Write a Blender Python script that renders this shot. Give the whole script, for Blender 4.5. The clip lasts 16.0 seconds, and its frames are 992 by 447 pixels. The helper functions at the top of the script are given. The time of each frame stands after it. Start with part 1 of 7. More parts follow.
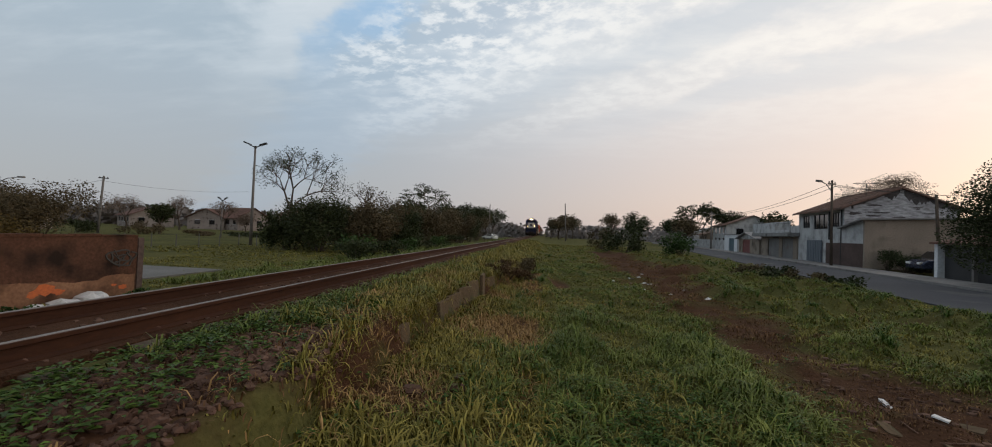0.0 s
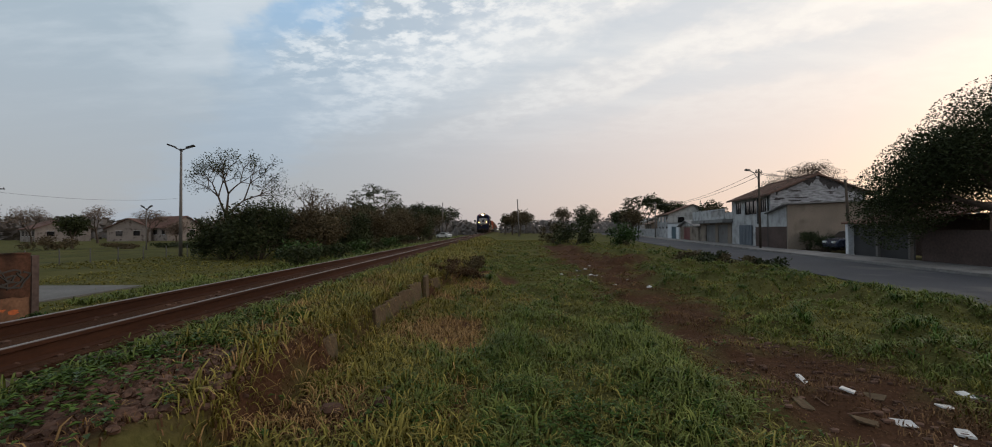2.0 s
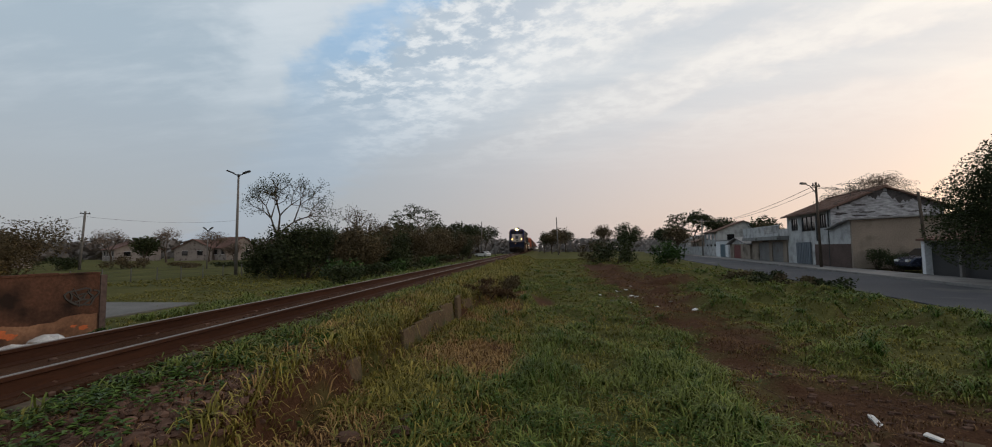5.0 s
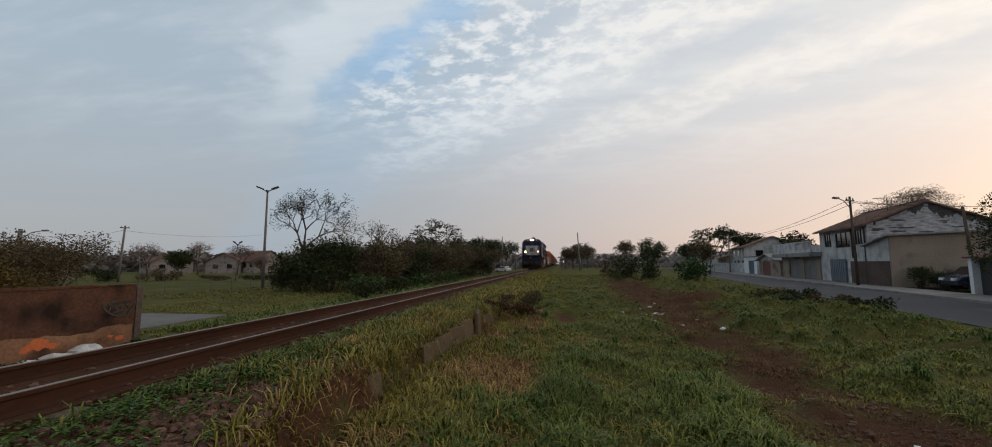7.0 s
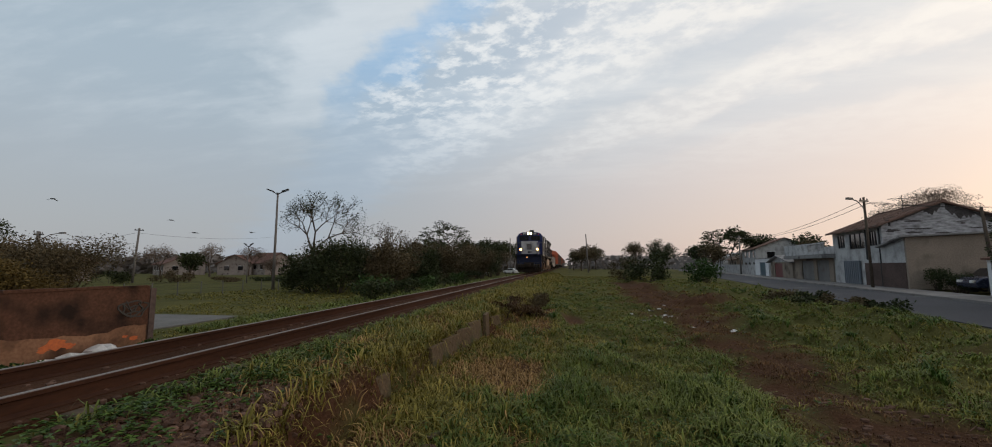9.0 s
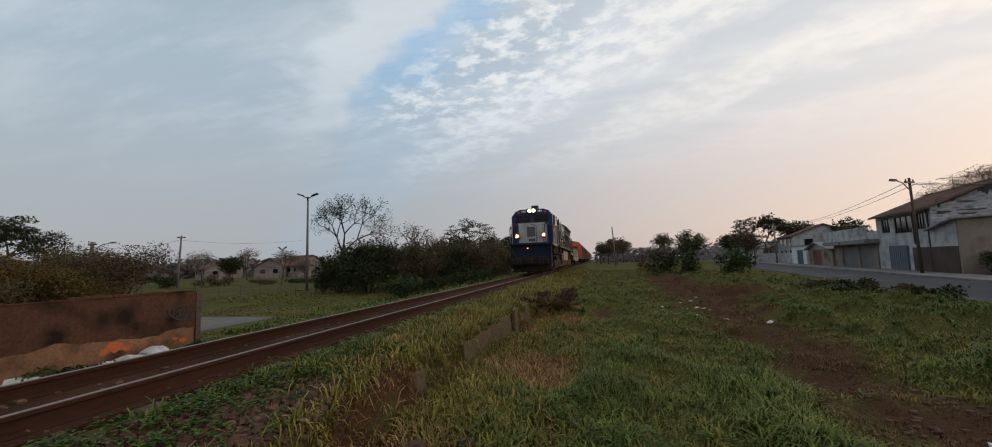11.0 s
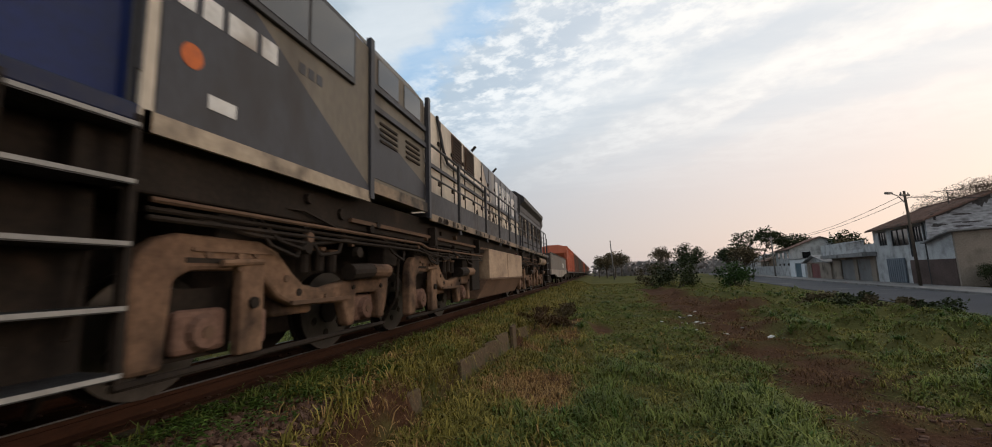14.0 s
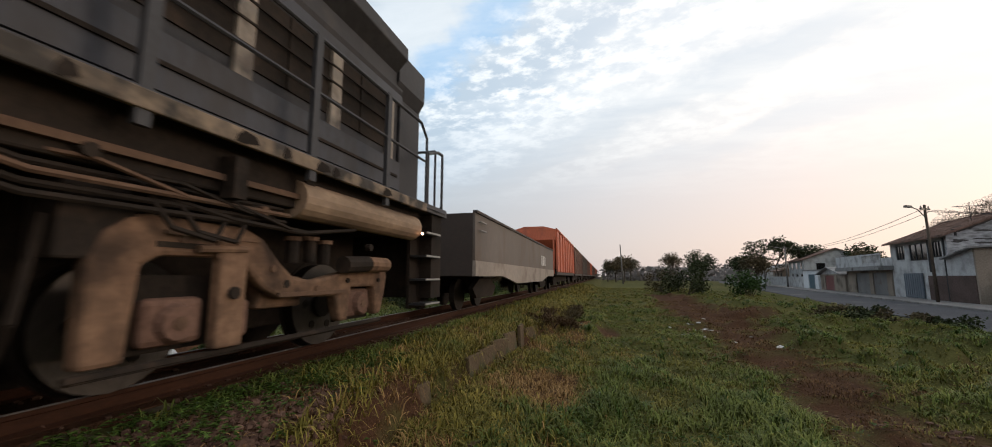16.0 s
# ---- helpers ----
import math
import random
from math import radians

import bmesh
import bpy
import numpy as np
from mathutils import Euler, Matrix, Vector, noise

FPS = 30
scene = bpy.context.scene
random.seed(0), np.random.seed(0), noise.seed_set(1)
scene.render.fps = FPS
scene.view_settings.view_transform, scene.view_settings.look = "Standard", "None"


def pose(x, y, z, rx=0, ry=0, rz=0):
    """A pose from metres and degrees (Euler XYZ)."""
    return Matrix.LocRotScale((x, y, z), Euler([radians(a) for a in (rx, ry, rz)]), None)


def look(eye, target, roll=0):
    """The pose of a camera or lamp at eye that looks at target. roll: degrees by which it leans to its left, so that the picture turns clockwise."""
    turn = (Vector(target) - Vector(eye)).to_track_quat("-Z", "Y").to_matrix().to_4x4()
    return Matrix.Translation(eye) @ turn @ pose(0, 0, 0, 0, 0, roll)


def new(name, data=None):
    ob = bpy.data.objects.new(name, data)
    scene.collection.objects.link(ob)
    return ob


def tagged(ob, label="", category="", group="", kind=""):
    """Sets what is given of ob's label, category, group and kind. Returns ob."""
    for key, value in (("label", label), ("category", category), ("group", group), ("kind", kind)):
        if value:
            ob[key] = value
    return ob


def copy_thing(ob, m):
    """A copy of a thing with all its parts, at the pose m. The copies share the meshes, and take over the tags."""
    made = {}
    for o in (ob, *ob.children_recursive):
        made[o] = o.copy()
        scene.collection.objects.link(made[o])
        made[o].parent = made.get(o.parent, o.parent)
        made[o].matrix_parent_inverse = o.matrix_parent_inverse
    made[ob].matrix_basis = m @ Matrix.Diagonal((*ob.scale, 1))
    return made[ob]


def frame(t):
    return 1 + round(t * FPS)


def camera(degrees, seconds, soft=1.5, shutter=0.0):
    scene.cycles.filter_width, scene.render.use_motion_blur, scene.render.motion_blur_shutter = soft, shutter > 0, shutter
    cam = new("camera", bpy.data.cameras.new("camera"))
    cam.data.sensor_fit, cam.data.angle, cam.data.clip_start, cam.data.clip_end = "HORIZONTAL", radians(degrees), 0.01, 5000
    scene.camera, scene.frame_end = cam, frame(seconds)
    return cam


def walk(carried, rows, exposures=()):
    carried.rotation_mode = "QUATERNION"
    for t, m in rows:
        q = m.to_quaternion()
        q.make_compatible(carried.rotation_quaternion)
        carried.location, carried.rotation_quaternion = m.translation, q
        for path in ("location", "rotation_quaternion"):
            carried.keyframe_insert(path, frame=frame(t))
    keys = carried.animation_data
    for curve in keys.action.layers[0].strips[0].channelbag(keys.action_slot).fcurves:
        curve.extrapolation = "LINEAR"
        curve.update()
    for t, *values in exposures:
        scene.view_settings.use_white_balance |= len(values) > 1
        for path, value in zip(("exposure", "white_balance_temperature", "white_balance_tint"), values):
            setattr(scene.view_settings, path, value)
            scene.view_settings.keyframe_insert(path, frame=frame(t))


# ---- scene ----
cam = camera(101.5, 16.0, 1.0, 0.15)
PATH = [
    (0, (3.727, 0.092, 0.785), (3.483, 2.077, 0.825), 2.2),
    (0.5, (3.795, 0.003, 0.861), (3.564, 1.989, 0.921), -0.2),
    (1, (3.824, 0.12, 0.856), (3.689, 2.113, 0.952), -0.6),
    (1.5, (3.947, 0.249, 0.833), (3.841, 2.244, 0.925), 0.0),
    (2, (3.983, 0.282, 0.812), (3.962, 2.282, 0.842), -0.3),
    (2.5, (3.966, 0.263, 0.788), (3.86, 2.26, 0.806), -0.5),
    (3, (4.024, 0.34, 0.819), (3.916, 2.336, 0.903), 0.0),
    (3.5, (4.075, 0.402, 0.828), (3.894, 2.391, 0.935), -0.5),
    (6, (4.132, 0.452, 0.833), (3.889, 2.431, 0.99), -0.5),
    (6.5, (4.135, 0.447, 0.832), (3.847, 2.418, 1.014), -0.3),
    (7, (4.129, 0.443, 0.845), (3.816, 2.409, 1.042), -0.2),
    (7.5, (4.109, 0.469, 0.827), (3.788, 2.434, 1.023), -0.3),
    (8, (4.128, 0.445, 0.844), (3.814, 2.41, 1.04), -0.7),
    (8.5, (4.136, 0.453, 0.835), (3.82, 2.417, 1.034), -0.8),
    (9, (4.128, 0.446, 0.836), (3.777, 2.404, 1.042), -0.2),
    (9.5, (4.134, 0.411, 0.847), (3.727, 2.357, 1.065), 0.2),
    (12, (4.103, 0.365, 0.852), (3.622, 2.299, 1.025), -2.7),
    (12.5, (4.107, 0.373, 0.868), (3.641, 2.303, 1.11), -3.0),
    (13, (4.113, 0.359, 0.875), (3.526, 2.252, 1.146), -4.2),
    (13.5, (4.129, 0.399, 0.883), (3.644, 2.317, 1.175), -2.8),
    (14, (4.121, 0.412, 0.868), (3.665, 2.342, 1.126), -2.1),
    (14.5, (4.098, 0.319, 0.848), (3.596, 2.239, 1.097), 0.1),
    (15, (4.081, 0.317, 0.877), (3.563, 2.232, 1.128), 0.1),
    (15.5, (4.12, 0.267, 0.828), (3.585, 2.173, 1.106), -0.6),
    (16, (4.105, 0.312, 0.857), (3.602, 2.231, 1.114), 0.1),
]
walk(cam, [(t, look(eye, target, roll)) for t, eye, target, roll in PATH],
     [(0, 0.0), (3.5, -0.02), (7, -0.06), (12.5, -0.03), (13.5, 0.0), (14.0, 0.16), (14.5, 0.32), (15, 0.39), (15.5, 0.39), (16, 0.33)])

# ---- world, sun, exposure ----
world = bpy.data.worlds.new("sky")
scene.world = world
world.use_nodes = True


def build_sky(nt):
    n, l = nt.nodes, nt.links
    n.clear()
    out, bg = n.new("ShaderNodeOutputWorld"), n.new("ShaderNodeBackground")
    l.new(bg.outputs[0], out.inputs[0])
    sky = n.new("ShaderNodeTexSky")
    sky.sky_type, sky.sun_disc = "NISHITA", False
    sky.sun_elevation, sky.sun_rotation = radians(7), radians(62)
    sky.air_density, sky.dust_density = 1.0, 2.0
    tc = n.new("ShaderNodeTexCoord")
    sep = n.new("ShaderNodeSeparateXYZ")
    l.new(tc.outputs["Generated"], sep.inputs[0])

    def math_(op, a, b=None, c=None, clamp=False):
        m = n.new("ShaderNodeMath")
        m.operation, m.use_clamp = op, clamp
        for i, v in enumerate((a, b, c)):
            if v is None:
                continue
            if isinstance(v, (int, float)):
                m.inputs[i].default_value = v
            else:
                l.new(v, m.inputs[i])
        return m.outputs[0]

    def mixc(f, a, b):
        m = n.new("ShaderNodeMix")
        m.data_type = "RGBA"
        for sock, v in ((m.inputs[0], f), (m.inputs[6], a), (m.inputs[7], b)):
            if isinstance(v, (int, float)):
                sock.default_value = v
            elif isinstance(v, tuple):
                sock.default_value = (*v, 1)
            else:
                l.new(v, sock)
        return m.outputs[2]

    def ramp(v, lo, hi):
        m = n.new("ShaderNodeMapRange")
        m.interpolation_type = "SMOOTHSTEP"
        l.new(v, m.inputs[0])
        m.inputs[1].default_value, m.inputs[2].default_value = lo, hi
        return m.outputs[0]

    up = math_("MAXIMUM", sep.outputs[2], 0.0)
    side = ramp(sep.outputs[0], -0.62, 0.78)
    # thin high veil, cool on one side, warm towards the sun
    veil_low = mixc(side, VEIL[0], VEIL[1])
    veil_high = mixc(side, VEIL[2], VEIL[3])
    veil = mixc(ramp(up, 0.02, 0.42), veil_low, veil_high)
    # cloud plane
    inv = math_("DIVIDE", 1.0, math_("ADD", up, 0.16))
    comb = n.new("ShaderNodeCombineXYZ")
    l.new(math_("MULTIPLY", sep.outputs[0], inv), comb.inputs[0])
    l.new(math_("MULTIPLY", sep.outputs[1], inv), comb.inputs[1])

    def noise_(scale, detail, rough, rot=0.0, stretch=(1, 1, 1), off=(0, 0, 0)):
        mp = n.new("ShaderNodeMapping")
        mp.inputs["Rotation"].default_value = (0, 0, rot)
        mp.inputs["Scale"].default_value = stretch
        mp.inputs["Location"].default_value = off
        l.new(comb.outputs[0], mp.inputs[0])
        t = n.new("ShaderNodeTexNoise")
        t.inputs["Scale"].default_value, t.inputs["Detail"].default_value, t.inputs["Roughness"].default_value = scale, detail, rough
        l.new(mp.outputs[0], t.inputs[0])
        return t.outputs[0]

    warp, fray = noise_(1.5, 3, 0.5), noise_(5.5, 4, 0.55, off=(3, 1, 0))
    puff, wisp = noise_(9.5, 5, 0.60, radians(35), (1.0, 1.3, 1)), noise_(2.6, 6, 0.62, radians(-39), (0.45, 1.5, 1), (2, 1, 0))
    # cloud bands run slantwise; s counts across them
    s = math_("ADD", math_("MULTIPLY", sep.outputs[0], math_("MULTIPLY", inv, 0.64)), math_("MULTIPLY", sep.outputs[1], math_("MULTIPLY", inv, 0.77)))
    s = math_("ADD", s, math_("MULTIPLY", math_("SUBTRACT", warp, 0.5), 0.46))
    s = math_("ADD", s, math_("MULTIPLY", math_("SUBTRACT", fray, 0.5), 0.36))

    def bump_(c, w):
        return math_("SUBTRACT", 1.0, ramp(math_("ABSOLUTE", math_("SUBTRACT", s, c)), w * 0.25, w))

    base0 = veil
    for centre, width in ((1.45, 0.18), (2.0, 0.22)):
        base0 = mixc(math_("MULTIPLY", math_("MULTIPLY", bump_(centre, width), ramp(up, 0.15, 0.4)), 0.4), base0, COOL)
    gap = math_("MULTIPLY", bump_(0.61, 0.15), math_("MULTIPLY", ramp(up, 0.26, 0.5), 0.8))
    base = mixc(math_("MULTIPLY", bump_(0.95, 0.55), 0.18), base0, SKYBLUE)
    base = mixc(gap, base, SKYBLUE)
    white = mixc(side, WHITES[0], WHITES[1])
    c = mixc(math_("MULTIPLY", math_("MULTIPLY", ramp(wisp, 0.42, 0.70), ramp(up, 0.12, 0.4)), 0.32), base, white)
    c = mixc(math_("MULTIPLY", math_("MULTIPLY", bump_(0.40, 0.20), ramp(up, 0.2, 0.45)), 0.45), c, white)
    for centre, width, much in ((1.17, 0.24, 0.85), (1.72, 0.2, 0.6), (2.35, 0.35, 0.35)):
        f = math_("MULTIPLY", math_("MULTIPLY", bump_(centre, width), ramp(up, 0.14, 0.42)), math_("ADD", math_("MULTIPLY", ramp(puff, 0.36, 0.62), 0.7), 0.3))
        c = mixc(math_("MULTIPLY", f, much), c, white)
    f = math_("MULTIPLY", math_("MULTIPLY", bump_(0.88, 0.34), ramp(puff, 0.45, 0.64)), ramp(up, 0.26, 0.42))
    c = mixc(math_("MULTIPLY", f, 0.95), c, white)
    # the clear sky shines through the veil
    add = n.new("ShaderNodeMix")
    add.data_type, add.blend_type = "RGBA", "ADD"
    add.inputs[0].default_value = 0.02
    l.new(c, add.inputs[6])
    l.new(sky.outputs[0], add.inputs[7])
    l.new(add.outputs[2], bg.inputs[0])
    bg.inputs[1].default_value = 1.0


VEIL = ((0.375, 0.395, 0.43), (0.75, 0.575, 0.51), (0.39, 0.475, 0.55), (0.83, 0.785, 0.755))
SKYBLUE = (0.30, 0.49, 0.72)
COOL = (0.52, 0.585, 0.65)
WHITES = ((0.76, 0.81, 0.85), (1.0, 0.93, 0.84))
build_sky(world.node_tree)
sun = new("sun", bpy.data.lights.new("sun", "SUN"))
sun.data.energy, sun.data.angle, sun.data.color = 0.55, radians(14), (1.0, 0.82, 0.66)
sun.matrix_world = look((0, 0, 0), (-math.sin(radians(62)) * math.cos(radians(9)), -math.cos(radians(62)) * math.cos(radians(9)), -math.sin(radians(9))))


# ---- materials ----
def mat(name, a, b, rough=0.8, metal=0.0, big=0.7, fine=14.0, bump=0.3, bump_d=0.01, stain=None, stain_at=(0.55, 0.7), stain_scale=1.3,
        stretch=(1, 1, 1), island=0.0, objrand=0.0, emit=0.0, spec=0.5, grain=0.35):
    m = bpy.data.materials.new(name)
    m.use_nodes = True
    nt = m.node_tree
    n, l = nt.nodes, nt.links
    p = n["Principled BSDF"]
    tc = n.new("ShaderNodeTexCoord")
    mp = n.new("ShaderNodeMapping")
    mp.inputs["Scale"].default_value = stretch
    l.new(tc.outputs["Object"], mp.inputs[0])

    def tex(scale, detail=4):
        t = n.new("ShaderNodeTexNoise")
        t.inputs["Scale"].default_value, t.inputs["Detail"].default_value = scale, detail
        l.new(mp.outputs[0], t.inputs[0])
        return t.outputs[0]

    def mix(f, x, y, kind="MIX"):
        q = n.new("ShaderNodeMix")
        q.data_type, q.blend_type = "RGBA", kind
        for sock, v in ((q.inputs[0], f), (q.inputs[6], x), (q.inputs[7], y)):
            if isinstance(v, (int, float)):
                sock.default_value = v
            elif isinstance(v, tuple):
                sock.default_value = (*v, 1)
            else:
                l.new(v, sock)
        return q.outputs[2]

    def rng(v, lo, hi, to0=0.0, to1=1.0):
        q = n.new("ShaderNodeMapRange")
        l.new(v, q.inputs[0])
        for i, w in enumerate((lo, hi, to0, to1)):
            q.inputs[i + 1].default_value = w
        return q.outputs[0]

    large, small = tex(big, 5), tex(fine, 6)
    c = mix(rng(large, 0.35, 0.65), a, b)
    c = mix(grain, c, mix(rng(small, 0.3, 0.7), tuple(v * 0.62 for v in a), tuple(min(1, v * 1.3) for v in b)))
    if island:
        g = n.new("ShaderNodeNewGeometry")
        c = mix(rng(g.outputs["Random Per Island"], 0, 1, 0, island), c, tuple(v * 0.35 for v in a))
    if objrand:
        o = n.new("ShaderNodeObjectInfo")
        c = mix(rng(o.outputs["Random"], 0, 1, 0, objrand), c, tuple(v * 0.45 for v in b))
    if stain:
        c = mix(rng(tex(stain_scale, 6), stain_at[0], stain_at[1]), c, stain)
    l.new(c, p.inputs["Base Color"])
    l.new(rng(small, 0.3, 0.7, max(0.02, rough - 0.1), min(1, rough + 0.1)), p.inputs["Roughness"])
    p.inputs["Metallic"].default_value = metal
    p.inputs["Specular IOR Level"].default_value = spec
    if bump:
        b_ = n.new("ShaderNodeBump")
        b_.inputs["Strength"].default_value, b_.inputs["Distance"].default_value = bump, bump_d
        l.new(small, b_.inputs["Height"])
        l.new(b_.outputs[0], p.inputs["Normal"])
    if emit:
        p.inputs["Emission Color"].default_value = (*a, 1)
        p.inputs["Emission Strength"].default_value = emit
    return m


def glass(name, tint, rough=0.06):
    m = bpy.data.materials.new(name)
    m.use_nodes = True
    p = m.node_tree.nodes["Principled BSDF"]
    p.inputs["Base Color"].default_value = (*tint, 1)
    p.inputs["Roughness"].default_value = rough
    p.inputs["Specular IOR Level"].default_value = 0.8
    return m


def glow(name, colour, strength):
    m = bpy.data.materials.new(name)
    m.use_nodes = True
    p = m.node_tree.nodes["Principled BSDF"]
    p.inputs["Base Color"].default_value = (0.8, 0.8, 0.8, 1)
    p.inputs["Emission Color"].default_value = (*colour, 1)
    p.inputs["Emission Strength"].default_value = strength
    return m


def ground_mat():
    m = mat("soil_and_turf", (0.050, 0.054, 0.018), (0.100, 0.092, 0.032), 0.95, big=0.35, fine=22, bump=0.8, bump_d=0.03, spec=0.03)
    nt = m.node_tree
    n, l = nt.nodes, nt.links
    p = n["Principled BSDF"]
    old = p.inputs["Base Color"].links[0].from_socket
    at = n.new("ShaderNodeAttribute")
    at.attribute_name = "bare"
    t1, t2 = n.new("ShaderNodeTexNoise"), n.new("ShaderNodeTexNoise")
    tc = n.new("ShaderNodeTexCoord")
    for t, s in ((t1, 2.2), (t2, 30)):
        t.inputs["Scale"].default_value, t.inputs["Detail"].default_value = s, 7
        l.new(tc.outputs["Object"], t.inputs[0])
    soil = n.new("ShaderNodeMix")
    soil.data_type = "RGBA"
    l.new(t2.outputs[0], soil.inputs[0])
    soil.inputs[6].default_value, soil.inputs[7].default_value = (0.028, 0.014, 0.009, 1), (0.100, 0.052, 0.030, 1)
    add = n.new("ShaderNodeMath")
    add.operation = "ADD"
    l.new(at.outputs["Fac"], add.inputs[0])
    l.new(t1.outputs[0], add.inputs[1])
    r = n.new("ShaderNodeMapRange")
    r.inputs[1].default_value, r.inputs[2].default_value = 0.62, 1.25
    l.new(add.outputs[0], r.inputs[0])
    mx = n.new("ShaderNodeMix")
    mx.data_type = "RGBA"
    l.new(r.outputs[0], mx.inputs[0])
    l.new(old, mx.inputs[6])
    l.new(soil.outputs[2], mx.inputs[7])
    l.new(mx.outputs[2], p.inputs["Base Color"])
    return m


GROUND = ground_mat()
GRASS = mat("grass_blades", (0.12, 0.125, 0.028), (0.30, 0.25, 0.066), 0.6, big=0.8, fine=3, bump=0, island=0.75, spec=0.07)
LUSH = mat("lush_grass_blades", (0.088, 0.122, 0.026), (0.215, 0.235, 0.056), 0.6, big=0.6, fine=3, bump=0, island=0.75, spec=0.1)
BANK = mat("yellowing_bank_grass", (0.16, 0.145, 0.028), (0.37, 0.29, 0.075), 0.6, big=1.4, fine=4, bump=0, island=0.9, spec=0.07)
DRY = mat("dry_grass", (0.30, 0.165, 0.065), (0.50, 0.33, 0.145), 0.7, big=1.0, fine=5, bump=0, island=0.85, spec=0.05)
DRYB = mat("brown_dead_grass", (0.13, 0.07, 0.036), (0.26, 0.15, 0.076), 0.75, big=1.2, fine=5, bump=0, island=0.8, spec=0.05)
WEED = mat("weed_leaves", (0.04, 0.08, 0.014), (0.095, 0.15, 0.028), 0.5, big=1.0, fine=5, bump=0, island=0.75, spec=0.1)
BED = mat("ballast_dirt", (0.040, 0.020, 0.012), (0.080, 0.041, 0.025), 0.95, big=1.2, fine=30, bump=0.9, bump_d=0.03, spec=0.04)
STONE = mat("ballast_stone", (0.075, 0.042, 0.03), (0.19, 0.115, 0.085), 0.9, fine=24, bump=0.5, island=0.6, spec=0.08)
ASPHALT = mat("asphalt", (0.040, 0.041, 0.048), (0.062, 0.063, 0.072), 0.85, big=0.25, fine=60, bump=0.35, stain=(0.11, 0.105, 0.10), stain_at=(0.58, 0.75), stain_scale=0.5, spec=0.16)
PAVE = mat("worn_concrete_paving", (0.15, 0.14, 0.135), (0.24, 0.225, 0.215), 0.9, big=0.6, fine=18, stain=(0.12, 0.11, 0.10), spec=0.1)
CONC = mat("old_concrete", (0.085, 0.060, 0.038), (0.155, 0.113, 0.074), 0.95, big=1.5, fine=20, bump=0.7, bump_d=0.02, stain=(0.07, 0.075, 0.04), stain_at=(0.5, 0.66), stain_scale=3, spec=0.06)
SLEEPER = mat("weathered_sleeper", (0.06, 0.044, 0.032), (0.12, 0.092, 0.066), 0.95, big=2, fine=25, bump=0.7, bump_d=0.01, stretch=(0.4, 3, 3), objrand=0.7, spec=0.06)
RUST = mat("rusty_rail_steel", (0.034, 0.015, 0.009), (0.066, 0.029, 0.017), 0.85, 0.1, big=1.0, fine=40, bump=0.4, stretch=(1, 0.3, 1), spec=0.12)
STEEL = mat("polished_rail_head", (0.12, 0.105, 0.095), (0.20, 0.18, 0.165), 0.5, 0.5, big=0.8, fine=30, bump=0.05, stretch=(4, 0.15, 1), stain=(0.22, 0.17, 0.14), stain_at=(0.6, 0.8))
BRICKWALL = mat("rendered_brick_wall", (0.060, 0.030, 0.021), (0.115, 0.058, 0.038), 0.95, big=0.9, fine=16, bump=0.7, bump_d=0.02, stain=(0.024, 0.016, 0.013), stain_at=(0.48, 0.62), stain_scale=0.9, spec=0.05)
WALLTAN = mat("tan_patch", (0.17, 0.088, 0.053), (0.27, 0.15, 0.092), 0.95, big=1.2, fine=16, stain=(0.06, 0.032, 0.022), stain_at=(0.45, 0.7), spec=0.05)
ORANGE_P = mat("orange_spray_paint", (0.36, 0.08, 0.022), (0.55, 0.14, 0.036), 0.8, fine=20, bump=0.1)
BLACK_P = mat("black_spray_paint", (0.025, 0.022, 0.02), (0.04, 0.035, 0.03), 0.8, bump=0.1)
WHITE_L = mat("white_plastic_litter", (0.46, 0.45, 0.44), (0.62, 0.61, 0.60), 0.6, fine=10, bump=0.2, stain=(0.3, 0.27, 0.22))
BARK = mat("bark", (0.055, 0.043, 0.034), (0.10, 0.08, 0.065), 0.95, big=1, fine=12, bump=0.7, bump_d=0.03, stretch=(2, 2, 0.5), spec=0.06)
LEAF_D = mat("dark_leaves", (0.030, 0.040, 0.017), (0.062, 0.074, 0.030), 0.6, big=0.5, fine=3, bump=0, island=0.7, spec=0.08)
LEAF_B = mat("brown_green_leaves", (0.080, 0.063, 0.036), (0.145, 0.112, 0.062), 0.65, big=0.4, fine=3, bump=0, island=0.7, spec=0.06)
WEEDDRY = mat("dry_brown_weeds", (0.07, 0.045, 0.028), (0.14, 0.09, 0.05), 0.8, big=1.5, fine=6, bump=0, island=0.7, spec=0.05)
# far leaves: distance haze is put into this pale grey colour
LEAF_F = mat("haze_tinted_far_leaves", (0.11, 0.10, 0.094), (0.17, 0.155, 0.145), 0.7, big=0.05, fine=0.6, bump=0, island=0.6, spec=0.05)
LEAF_Y = mat("olive_yellow_leaves", (0.085, 0.060, 0.020), (0.145, 0.102, 0.034), 0.65, big=0.4, fine=3, bump=0, island=0.7, spec=0.06)
LEAF_G = mat("green_leaves", (0.032, 0.065, 0.018), (0.065, 0.11, 0.030), 0.6, big=0.5, fine=3, bump=0, island=0.7, spec=0.1)
LEAF_P = mat("pale_dry_leaves", (0.13, 0.095, 0.075), (0.20, 0.15, 0.115), 0.7, big=0.4, fine=3, bump=0, island=0.6, spec=0.06)
POLE = mat("concrete_pole", (0.10, 0.092, 0.088), (0.16, 0.15, 0.14), 0.9, fine=20)
DARKMETAL = mat("dark_painted_metal", (0.02, 0.02, 0.022), (0.035, 0.035, 0.037), 0.55, 0.3, fine=25, bump=0.1)
